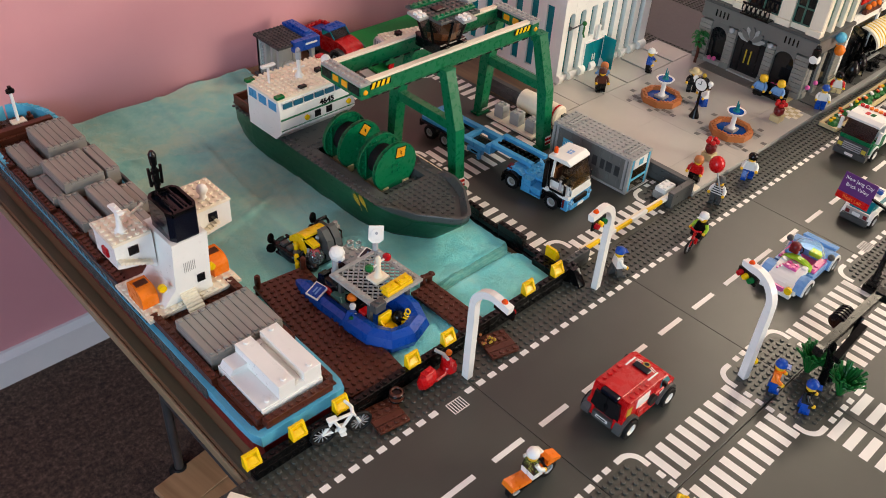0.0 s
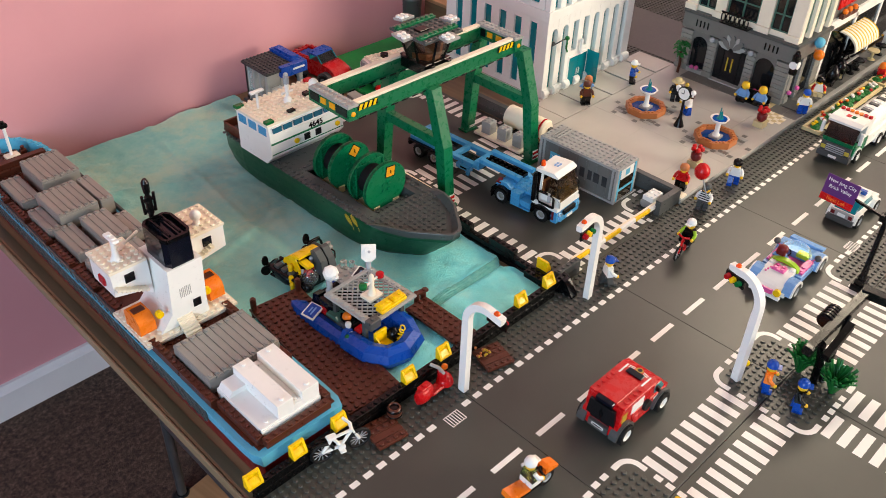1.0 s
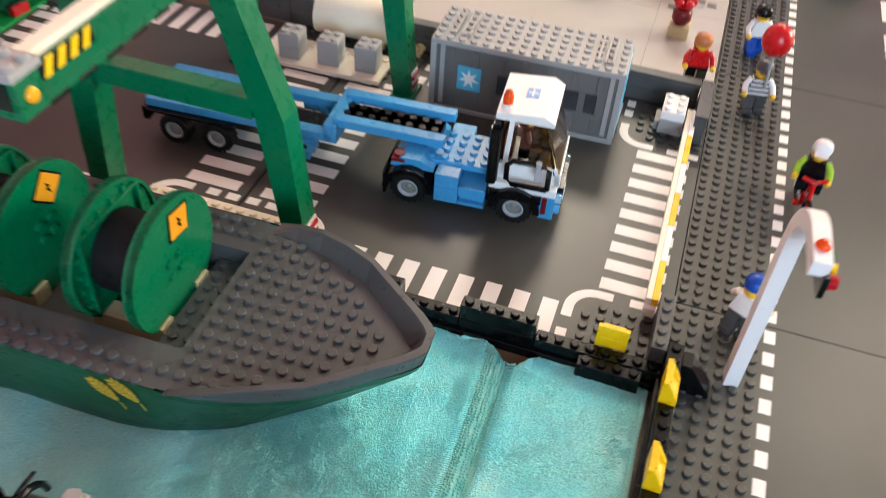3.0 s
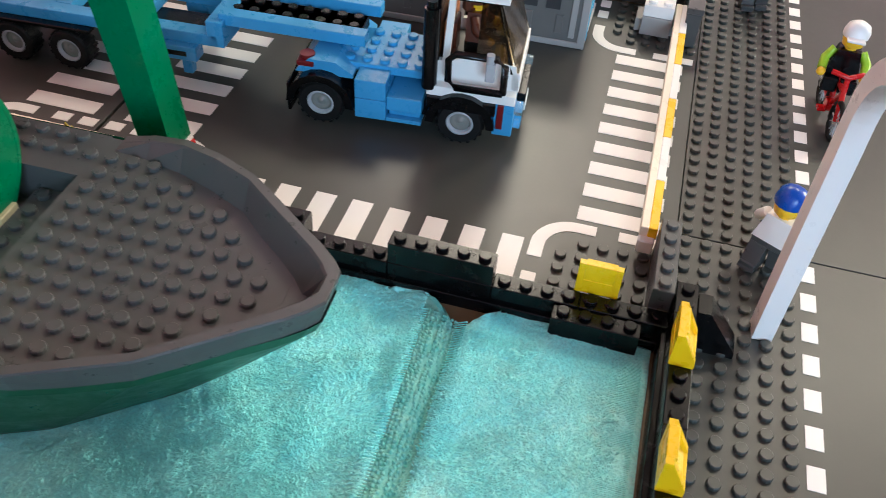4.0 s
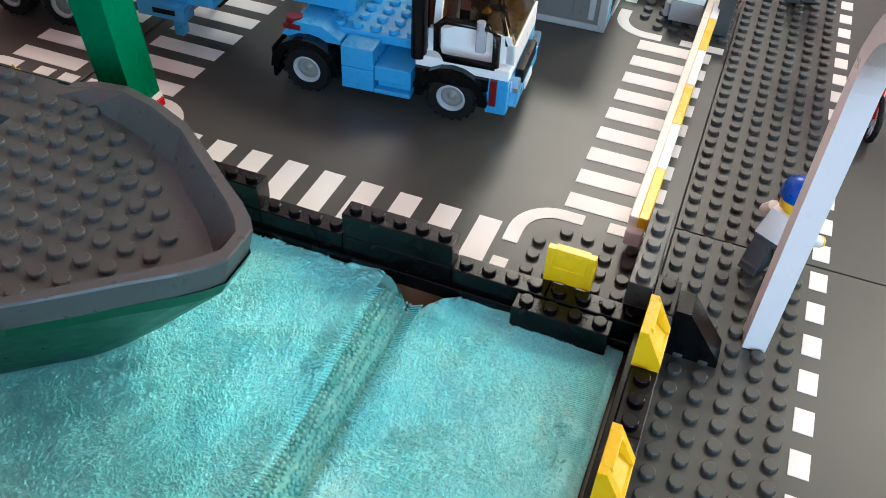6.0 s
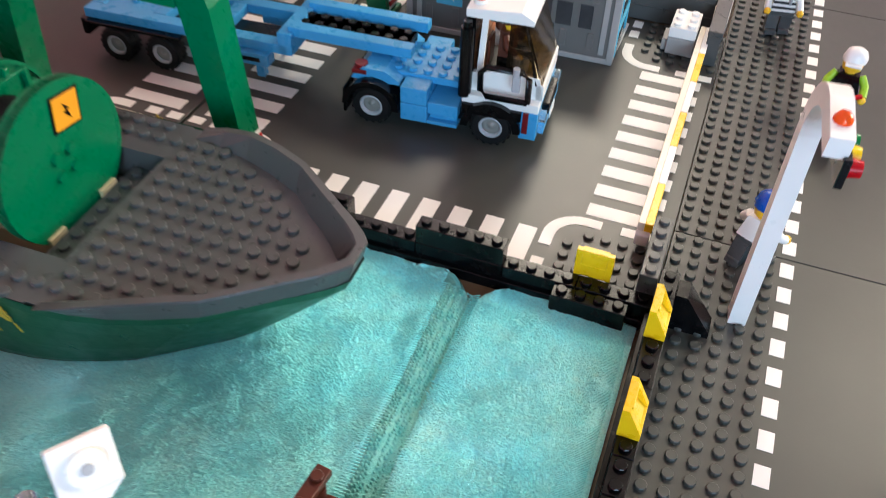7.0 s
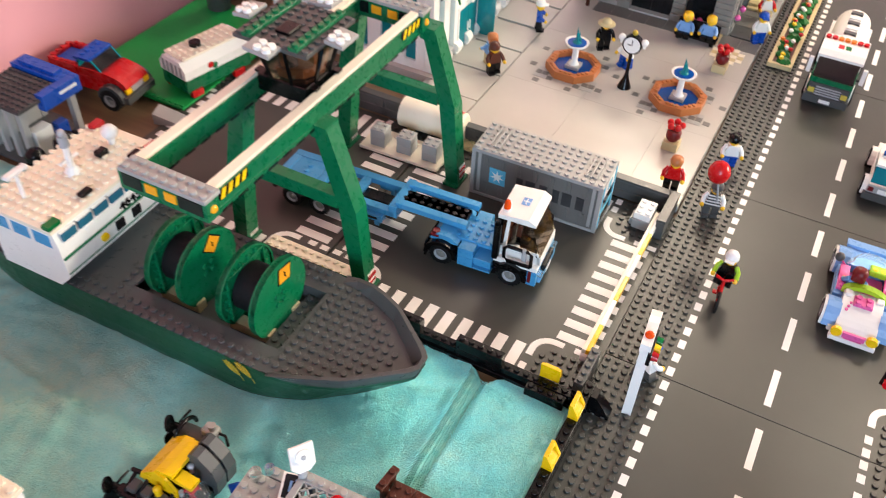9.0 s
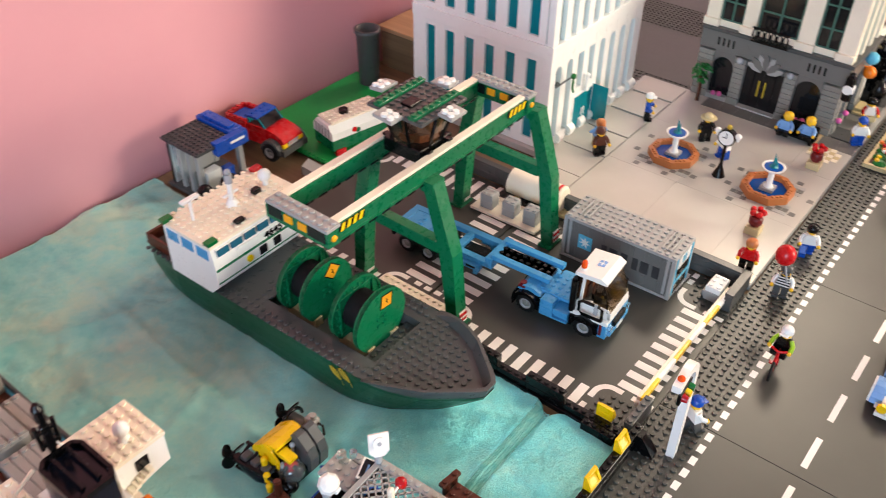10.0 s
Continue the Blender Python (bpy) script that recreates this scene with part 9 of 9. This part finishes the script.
def box_truck():
    t = thing("tanker_lorry", 89.18, -11.28, 0, 0, label="white and green toy service lorry with smoked windscreen", category="lorry")
    for x in (3.0, 13, 17):
        for sd in (-1, 1):
            tyre = wheel(t, 0, 0, 0, 1.4, 1.3, WHITE)
            tyre.matrix_basis = lpose(x, sd * 2.9, 1.4, 0, 0, 90)
            s = S()
            arc = [(x + 1.9 * math.cos(a), 1.3 + 1.9 * math.sin(a)) for a in [math.pi * k / 8 for k in range(9)]]
            s.prism(arc, "y", sd * 2.3, sd * 3.3)
            part("wheel_arch", s, WHITE, t)
    part("chassis", S().box(0.4, -2.4, 1.0, 20, 2.4, 2.0), DARK, t)
    part("bumper", S().box(-0.6, -3.2, 0.8, 0.8, 3.2, 2.0), DARK, t)
    part("grille", S().box(-0.3, -2.9, 2.0, 0.5, 2.9, 3.9, 0.03), DARK, t)
    for k in range(4):
        part("grille_bar", S().box(-0.42, -1.8, 2.1 + 0.4 * k, -0.3, 1.8, 2.3 + 0.4 * k, 0.02), STEEL, t)
    for sd in (-1, 1):
        part("headlight", S().box(-0.42, sd * 2.35 - 0.45, 2.3, 0.5, sd * 2.35 + 0.45, 3.1, 0.06), LENS, t)
        part("mirror", S().box(0.2, sd * 3.8 - 0.3, 5.0, 0.8, sd * 3.8 + 0.3, 7.4, 0.06), WHITE, t)
        part("mirror_arm", S().tube([(0.6, sd * 3.0, 5.4), (0.6, sd * 3.8, 5.4)], 0.15, 6), BLACK, t)
    part("number_plate", S().box(-0.72, -0.8, 1.1, -0.6, 0.8, 1.6, 0), WHITE, t)
    part("cab_front", S().box(-0.1, -3.0, 3.9, 0.8, 3.0, 4.65), GREEN, t, "green front panel")
    for sd in (-1, 1):
        part("cab_side", S().box(0.8, sd * 2.9 - 0.2, 2.0, 6.4, sd * 2.9 + 0.2, 4.8), GREEN, t)
    s = S()
    s.prism([(0.0, 4.7), (0.4, 4.7), (1.4, 7.8), (1.0, 7.8)], "y", -2.9, 2.9)
    part("windscreen", s, DSMOKE, t, "smoked windscreen")
    part("cab_pillar", S().box(4.2, -3.1, 4.8, 6.4, -2.7, 7.8).box(4.2, 2.7, 4.8, 6.4, 3.1, 7.8).box(5.9, -2.7, 4.8, 6.4, 2.7, 7.8), WHITE, t)
    part("cab_roof", S().prism([(0.4, 7.8), (6.6, 7.8), (6.6, 8.6), (1.4, 8.7), (0.4, 8.2)], "y", -3.2, 3.2), WHITE, t)
    part("roof_emblem", S().box(2.4, -0.9, 8.68, 3.6, -0.1, 8.74, 0.02), TGREEN, t)
    part("roof_emblem", S().box(2.4, 0.1, 8.68, 3.6, 0.9, 8.74, 0.02), RED, t)
    for k in range(7):
        part("roof_lamp", S().cyl(5.2, -2.7 + 0.9 * k, 8.6, 9.0, 0.4, 12), ORANGE if 2 <= k <= 4 else RED, t)
    part("load_bed", S().box(6.6, -3.1, 2.0, 20, 3.1, 4.4), WHITE, t)
    part("tank", S().spin([(2.0, 7.2), (2.6, 7.6), (2.6, 19.0), (2.0, 19.4)], "x", 0, 4.9, 24), WHITE, t, "lying white tank")
    for k in range(6):
        part("tank_top", S().box(8.0 + 1.8 * k, -0.9, 7.35, 9.0 + 1.8 * k, 0.9, 7.7, 0.05), DARK if k % 2 else WHITE, t)
    return t


van = box_truck()
van.matrix_basis = van.matrix_basis @ Matrix.Scale(0.93, 4)


def patrol_car():
    t = thing("patrol_car", 74.6, -21.2, 0, 0, label="white toy patrol car with teal windows and blue roof lamps", category="car")
    for x in (-2.6, 4.6):
        for sd in (-1, 1):
            tyre = wheel(t, 0, 0, 0, 1.3, 1.2, STEEL)
            tyre.matrix_basis = lpose(x, sd * 2.3, 1.3, 0, 0, 90)
            arc = [(x + 1.8 * math.cos(a), 1.2 + 1.8 * math.sin(a)) for a in [math.pi * k / 8 for k in range(9)]]
            part("wheel_arch", S().prism(arc, "y", sd * 1.9, sd * 2.7), WHITE, t)
    part("body", S().box(-4.4, -2.0, 1.0, 6.8, 2.0, 2.8), WHITE, t)
    part("bumper", S().box(-4.9, -2.4, 0.8, -4.2, 2.4, 1.8), DARK, t)
    part("tail_panel", S().box(-4.5, -2.1, 1.8, -4.2, 2.1, 3.0), LIGHT, t)
    for sd in (-1, 1):
        part("tail_lamp", S().box(-4.6, sd * 1.6 - 0.35, 2.0, -4.4, sd * 1.6 + 0.35, 2.7, 0.04), DRED, t)
    part("number_plate", S().box(-4.62, -0.7, 2.0, -4.5, 0.7, 2.6, 0), WHITE, t)
    part("cab", S().prism([(-3.6, 2.8), (4.0, 2.8), (2.4, 4.6), (-2.4, 4.6)], "y", -1.9, 1.9), TEAL, t, "teal clear cab glass")
    part("cab_roof", S().box(-2.4, -2.0, 4.6, 2.4, 2.0, 5.0), WHITE, t)
    part("light_bar", S().box(-0.5, -1.6, 5.0, 0.7, 1.6, 5.25, 0.05).box(-0.3, -0.5, 5.25, 0.5, 0.5, 5.6, 0.08), WHITE, t)
    for sd in (-1, 1):
        part("blue_lamp", S().box(-0.35, sd * 1.1 - 0.5, 5.25, 0.55, sd * 1.1 + 0.5, 5.65, 0.1), TBLUE, t)
    part("roof_stripe", S().box(1.3, -1.2, 5.0, 2.2, 1.2, 5.03, 0), BLUE, t)
    return t


patrol = patrol_car()
patrol.matrix_basis = patrol.matrix_basis @ Matrix.Scale(0.9, 4)


def bicycle(name, x, y, z, rz, mat, label):
    t = thing(name, x, y, z, rz, label=label, category="bicycle")
    for xx in (-1.9, 1.9):
        s = S()
        pts = [(xx + 1.1 * math.cos(a), 0, 1.15 + 1.1 * math.sin(a)) for a in [2 * math.pi * k / 20 for k in range(21)]]
        w = part("wheel", S().tube(pts, 0.17, 8), RUBBER, t)
        s = S()
        for k in range(6):
            a = math.pi * k / 6
            s.beam((xx + math.cos(a), 0, 1.15 + math.sin(a)), (xx - math.cos(a), 0, 1.15 - math.sin(a)), 0.06, 0.06)
        part("spokes", s, STEEL, w)
    s = S().tube([(-1.9, 0, 1.15), (-0.8, 0, 2.6), (1.2, 0, 2.7), (1.9, 0, 1.15)], 0.17, 8).tube([(-1.9, 0, 1.15), (0.0, 0, 1.1), (1.2, 0, 2.7)], 0.17, 8).tube([(0, 0, 1.1), (-0.8, 0, 2.6)], 0.17, 8)
    part("bike_frame", s, mat, t)
    part("saddle", S().box(-1.4, -0.35, 2.7, -0.4, 0.35, 2.95, 0.1), mat, t)
    part("handlebar", S().tube([(1.2, 0, 2.7), (1.0, 0, 3.6)], 0.17, 8).tube([(0.7, -0.9, 3.7), (1.1, 0, 3.6), (0.7, 0.9, 3.7)], 0.16, 8), mat, t)
    part("pedal", S().box(-0.3, -0.7, 0.7, 0.3, -0.2, 0.9, 0.05).cyl(0, 1.1, -0.3, 0.3, 0.4, 10, axis="y"), mat, t)
    return t


bike = bicycle("bicycle", -17.58, -2.3, 0.2, -14, WHITE, "white toy bicycle standing on the pavement")
bike.matrix_basis = bike.matrix_basis @ Matrix.Scale(1.22, 4)
bicycle("bicycle", 45.13, -8.1, 0.05, 186, RED, "red toy bicycle ridden by a figure on the road")
minifigure(45.92, -8.1, 2.1, -94, "black", "black", hat="white", sit=True, arms="lime", label="toy cyclist with white helmet and lime sleeves")


def scooter():
    t = thing("scooter", -3.5, -3.02, 0.2, 4, label="red toy scooter with grey handlebar on the pavement", category="scooter")
    # rounded tail, flat footboard and curved leg shield in one shell
    tail = [(-2.75, 0.0), (-2.6, 0.45), (-2.1, 0.72), (-1.3, 0.8), (-0.6, 0.66), (-0.35, 0.45)]
    s = S()
    for (xa, wa), (xb, wb) in zip(tail, tail[1:]):
        ra = [(xa, wa * math.cos(q), 1.35 + (0.35 + wa) * math.sin(q)) for q in [2 * math.pi * k / 14 for k in range(14)]]
        rb = [(xb, wb * math.cos(q), 1.35 + (0.35 + wb) * math.sin(q)) for q in [2 * math.pi * k / 14 for k in range(14)]]
        s.add(ra + rb, [[k, (k + 1) % 14, 14 + (k + 1) % 14, 14 + k] for k in range(14)], True)
    s.box(-0.6, -0.6, 0.5, 1.4, 0.6, 0.9, 0.12)
    shield = [(1.15 + 0.28 * q * q, 0.62 * q) for q in (-1, -0.6, 0, 0.6, 1)]
    s.prism(shield + [(x + 0.22, y) for x, y in shield[::-1]], "z", 0.7, 3.0)
    part("body", s, RED, t)
    part("seat", S().box(-2.2, -0.45, 2.35, -0.6, 0.45, 2.6, 0.12).stud(-1.4, 0, 2.6), RED, t)
    part("front_guard", S().lathe([(1.0, 0.6), (0.98, 0.9), (0.85, 1.35), (0.5, 1.7), (0.0, 1.8)], 2.0, 0, 16), RED, t)
    part("handlebar", S().tube([(1.2, 0, 2.9), (1.0, 0, 3.5)], 0.2, 8).tube([(0.6, -1.0, 3.7), (1.0, 0, 3.5), (0.6, 1.0, 3.7)], 0.2, 8), LIGHT, t)
    part("headlight", S().ball(1.9, 0, 3.1, 0.38, 10), ORANGE, t)
    for x in (-1.8, 2.0):
        part("wheel", S().cyl(x, 0.6, -0.3, 0.3, 0.62, 16, axis="y"), RUBBER, t)
    t.matrix_basis = t.matrix_basis @ Matrix.Scale(1.12, 4)


scooter()


def motorbike():
    t = thing("motorbike", -6.06, -20.92, 0.02, -4, label="orange and black toy motorbike on the road", category="motorbike")
    for x in (-2.2, 2.6):
        tyre = wheel(t, 0, 0, 0, 1.15, 0.8, STEEL)
        tyre.matrix_basis = lpose(x, 0, 1.15, 0, 0, 90)
    part("bike_frame", S().box(-1.8, -0.5, 0.9, 1.6, 0.5, 1.8).tube([(1.4, 0, 1.6), (2.6, 0, 1.15)], 0.2, 8).tube([(2.4, 0, 1.15), (1.6, 0, 3.4)], 0.2, 8), BLACK, t)
    part("rear_fairing", S().prism([(-3.6, 2.3), (-0.6, 1.8), (-0.4, 2.3), (-3.4, 2.9)], "y", -0.8, 0.8), ORANGE, t)
    part("tank", S().prism([(-0.4, 1.8), (1.6, 1.9), (1.4, 2.8), (0.0, 2.6)], "y", -0.7, 0.7), ORANGE, t)
    part("front_fairing", S().prism([(1.8, 2.6), (3.8, 2.5), (3.9, 2.8), (2.4, 3.5), (1.8, 3.4)], "y", -0.7, 0.7), ORANGE, t)
    part("handlebar", S().tube([(1.0, -1.2, 3.3), (1.5, 0, 3.2), (1.0, 1.2, 3.3)], 0.17, 8), BLACK, t)
    part("exhaust", S().cyl(0.9, 1.2, -2.6, 0.8, 0.25, 10, axis="x"), STEEL, t)


motorbike()
minifigure(-6.26, -20.92, 2.3, 86, "camo", "white", hat="white", sit=True, arms="white", label="toy rider with white helmet and green top")


def pavement_bits():
    g = "brown plank hatches on the pavement"
    for x, y, rz in ((-14.2, -5.2, -8), (4.4, -5.2, -14)):
        t = thing("plank_hatch", x, y, 0.22, rz, label="reddish brown plank hatch lying on the pavement studs", category="hatch", group=g)
        for k in range(4):
            s = S().box(0, 1.05 * k, 0, 4.1, 1.05 * k + 1.0, 0.4, 0.04)
            for i in range(4):
                if k != 1:
                    s.stud(0.55 + i, 1.05 * k + 0.5, 0.4)
            part("plank", s, BROWN, t)
    t = thing("barrel", -9.32, -2.33, 0.2, 0, label="dark brown open toy barrel beside the quay", category="barrel")
    part("staves", S().lathe([(0.7, 0), (0.92, 0.5), (0.95, 1.1), (0.75, 1.75), (0.6, 1.75), (0.7, 1.0), (0.6, 0.4)], 0, 0, 16), BROWN, t)
    for z in (0.45, 1.25):
        part("hoop", S().lathe([(0.93, z), (0.98, z + 0.05), (0.98, z + 0.2), (0.93, z + 0.25)], 0, 0, 16), BLACK, t)
    t = thing("gold_coins", 6.07, -2.64, 0.7, 0, label="small heap of gold toy treasure on a hatch", category="treasure")
    rnd = random.Random(9)
    for k in range(14):
        part("gem", S().ball(rnd.uniform(-1.3, 0.9), rnd.uniform(-0.6, 1.4), 0.2 + rnd.uniform(0, 0.25), 0.2, 6), GOLD if k % 2 else TERRA, t)
    solo("white_tile", S().box(0, 0, 0, 1, 2.6, 0.4), CREAM, -30.86, -3.51, 0.22, 30, label="cream tile lying on the pavement", category="tile")
    t = thing("yellow_frame", 3.32, -34.58, 0.05, 20, label="yellow toy tool frame standing on the studs", category="frame")
    part("hoop", S().tube([(-1.2, 0, 0), (-1.2, 0, 2.0), (-0.8, 0, 2.6), (0.8, 0, 2.6), (1.2, 0, 2.0), (1.2, 0, 0)], 0.25, 8), YELLOW, t)
    part("bar", S().tube([(-1.2, 0.8, 2.0), (1.2, 0.8, 2.0)], 0.25, 8).tube([(-1.2, 0, 2.0), (-1.2, 0.8, 2.0)], 0.2, 8).tube([(1.2, 0, 2.0), (1.2, 0.8, 2.0)], 0.2, 8), YELLOW, t)


pavement_bits()


# ---- far corner by the wall: kiosk, pickup, tank trailer ----
def kiosk():
    t = thing("kiosk", 24.67, 70.6, 0, 0, label="toy kiosk with dark studded roof and blue fascia", category="kiosk")
    t.matrix_basis = t.matrix_basis @ Matrix.Diagonal((0.83, 0.83, 1, 1))
    part("base", S().box(-0.5, -0.5, -0.1, 11, 9.6, 0.4), DARK, t)
    for x, y in ((0.3, 0.3), (9.2, 0.3), (0.3, 8.0), (9.2, 8.0)):
        part("post", S().box(x, y, 0.4, x + 1, y + 1, 7.6), LIGHT, t)
    part("back_wall", S().box(0.3, 8.2, 0.4, 10.2, 9.0, 7.6), LIGHT, t)
    for y in (2.9, 5.4):
        part("post", S().box(0.3, y, 0.4, 1.1, y + 0.8, 7.6), LIGHT, t)
    part("side_window", S().box(0.6, 5.9, 2.4, 0.75, 8.0, 7.4, 0), CLEAR, t)
    part("roof_plate", S().brick(-0.4, -0.7, 7.8, 8, 10, 0.45), METAL, t, "blackish studded roof plate")
    part("fascia", S().box(3.6, -1.2, 6.6, 10.6, 0.2, 8.7), BLUE, t)
    part("fascia_end", S().box(7.7, 0.25, 7.6, 10.6, 9.4, 8.8).box(8.3, 1.2, 8.8, 10.0, 8.4, 9.2), BLUE, t)
    part("fascia_text", S().box(6.6, -1.24, 7.6, 9.8, -1.19, 8.0, 0), WHITE, t, "white bar of lettering")
    part("counter", S().box(1.5, -0.2, 0.4, 4.5, 1.6, 4.2), WHITE, t)
    part("machine", S().box(5.4, -0.4, 0.4, 7.2, 1.0, 3.6), BLUE, t)
    t = thing("black_machine", 27.54, 67.04, 0, 10, label="black toy machine with yellow part by the kiosk", category="machine")
    part("body", S().box(-2.0, -1.2, 0.1, 2.0, 1.2, 3.0, 0.4).ball(-0.5, 0, 3.6, 1.5, 10).ball(1.4, 0.2, 2.8, 1.1, 10), BLACK, t)
    part("arm", S().box(-2.6, -1.5, 1.0, -1.4, -0.6, 2.6, 0.15), YELLOW, t)
    t = thing("black_machine", 23.82, 68.18, 0, 0, label="black toy machine standing by the kiosk", category="machine")
    part("body", S().box(-1.6, -1.4, 0.1, 1.4, 1.2, 2.6, 0.4).ball(-0.2, 0.2, 3.2, 1.2, 10), BLACK, t)


kiosk()


def red_pickup():
    t = thing("red_pickup", 40.9, 75.0, 0.3, -84, label="red toy pickup with blue roof strip and teal windows", category="car")
    for x in (-3.6, 3.8):
        for sd in (-1, 1):
            tyre = wheel(t, 0, 0, 0, 1.5, 1.5, LIGHT)
            tyre.matrix_basis = lpose(x, sd * 2.7, 1.5, 0, 0, 90)
            arc = [(x + 2.0 * math.cos(a), 1.5 + 2.0 * math.sin(a)) for a in [math.pi * k / 8 for k in range(9)]]
            part("wheel_arch", S().prism(arc, "y", sd * 2.0, sd * 3.2), DARK, t)
    part("body", S().box(-6, -2.2, 1.6, 5.0, 2.2, 3.6), RED, t)
    part("bonnet", S().prism([(1.8, 3.4), (5.7, 2.2), (5.9, 3.2), (5.5, 3.8), (4.6, 4.3), (3.2, 4.6), (1.8, 4.7)], "y", -2.2, 2.2, True), RED, t)
    part("bumper", S().box(5.2, -2.8, 1.2, 6.4, 2.8, 2.2), DARK, t)
    for sd in (-1, 1):
        part("headlight", S().box(5.6, sd * 1.8 - 0.5, 2.3, 6.0, sd * 1.8 + 0.5, 3.0, 0.05), YELLOW, t)
        part("bed_rail", S().box(-5.5, sd * 2.1 - 0.4, 3.6, -1.4, sd * 2.1 + 0.4, 5.0).studs(-5.4, sd * 2.1 - 0.5, 5.0, 4, 1), RED, t)
    part("cab_interior", S().box(-1.4, -1.8, 3.6, 1.6, 1.8, 4.6), DRED, t)
    part("windscreen", S().prism([(2.4, 4.3), (2.6, 4.3), (1.1, 6.0), (0.9, 6.0)], "y", -2.0, 2.0), DSMOKE, t)
    part("rear_window", S().box(-1.4, -2.0, 4.6, -1.25, 2.0, 5.9, 0.02), TEAL, t)
    for sd in (-1, 1):
        part("cab_door", S().box(-1.4, sd * 2.1 - 0.12, 3.6, 2.2, sd * 2.1 + 0.12, 4.7), RED, t)
        part("pillar", S().beam((2.5, sd * 2.05, 4.3), (1.0, sd * 2.05, 6.0), 0.2, 0.2), TEAL, t)
    part("cab_roof", S().box(-1.6, -2.3, 5.9, 0.9, 2.3, 6.3).studs(-1.2, -2, 6.3, 1, 4), BLUE, t, "blue roof strip")
    part("load", S().box(-5.4, -1.6, 3.6, -2.2, 1.6, 4.6), BLUE, t)
    part("tail_gate", S().box(-6.1, -2.2, 3.6, -5.5, 2.2, 5.0).studs(-6.3, -2, 5.0, 1, 4), RED, t)
    for k in range(2):
        part("grille_bar", S().box(5.75, -1.2, 2.3 + 0.45 * k, 6.0, 1.2, 2.55 + 0.45 * k, 0.03), STEEL, t)


red_pickup()


def tank_trailer():
    t = thing("tank_trailer", 51.01, 65.49, 0.3, -12, label="white and green toy tank trailer with red wheels", category="trailer")
    part("chassis", S().box(-5.4, -2.6, 0.8, 5.4, 2.6, 2.8), GREEN, t)
    s = S()
    s.prism([(-2.7, 2.8), (2.7, 2.8), (2.7, 4.0), (1.7, 5.2), (-1.7, 5.2), (-2.7, 4.0)], "x", -5.5, 5.5)
    part("tank", s, WHITE, t)
    for k in range(5):
        part("end_rib", S().box(-5.62, -2.0 + 0.9 * k, 3.0, -5.5, -1.6 + 0.9 * k, 4.6, 0.02), LIGHT, t)
    part("tank_top", S().brick(-5, -2, 5.2, 10, 4, 0.3), CREAM, t)
    part("filler_cap", S().cyl(-1.4, 0.0, 5.5, 6.1, 0.8, 12), BLACK, t)
    part("emblem", S().cyl(-1.3, 3.6, -2.76, -2.69, 0.45, 14, axis="y"), RED, t)
    part("emblem", S().cyl(-0.6, 3.3, -2.75, -2.69, 0.45, 14, axis="y"), GREEN, t)
    for x in (-4.0, 3.2):
        for sd in (-1, 1):
            part("skid", S().box(x - 0.9, sd * 2.55 - 0.35, 0, x + 0.9, sd * 2.55 + 0.35, 1.0), RED, t)


tank_trailer()
solo("grey_ramp", S().prism([(-1.6, 0), (1.8, 0), (1.8, 0.3), (-1.6, 1.6)], "x", -1.2, 1.2), LIGHT, 40.4, 63.49, 0.0, 200, label="light grey sloped ramp piece beside the baseplate", category="ramp")
solo("dark_bin", S().lathe([(1.8, 0), (2.1, 10.2), (2.35, 10.4), (2.35, 11.0), (1.9, 11.0), (1.7, 1.0)], 0, 0, 18), DARK, 67.51, 76.81, -0.4, 0, label="dark grey round bin standing near the wall", category="bin")
t = thing("wooden_box", 75.02, 68.01, -0.4, 0, label="plain brown wooden box behind the white tower", category="box")
part("body", S().box(0, 0, 0, 20, 12.6, 7.2, 0.1), WOOD, t)
part("lid", S().box(-0.4, -0.4, 7.2, 20.4, 13, 8.0, 0.1), PINE, t)
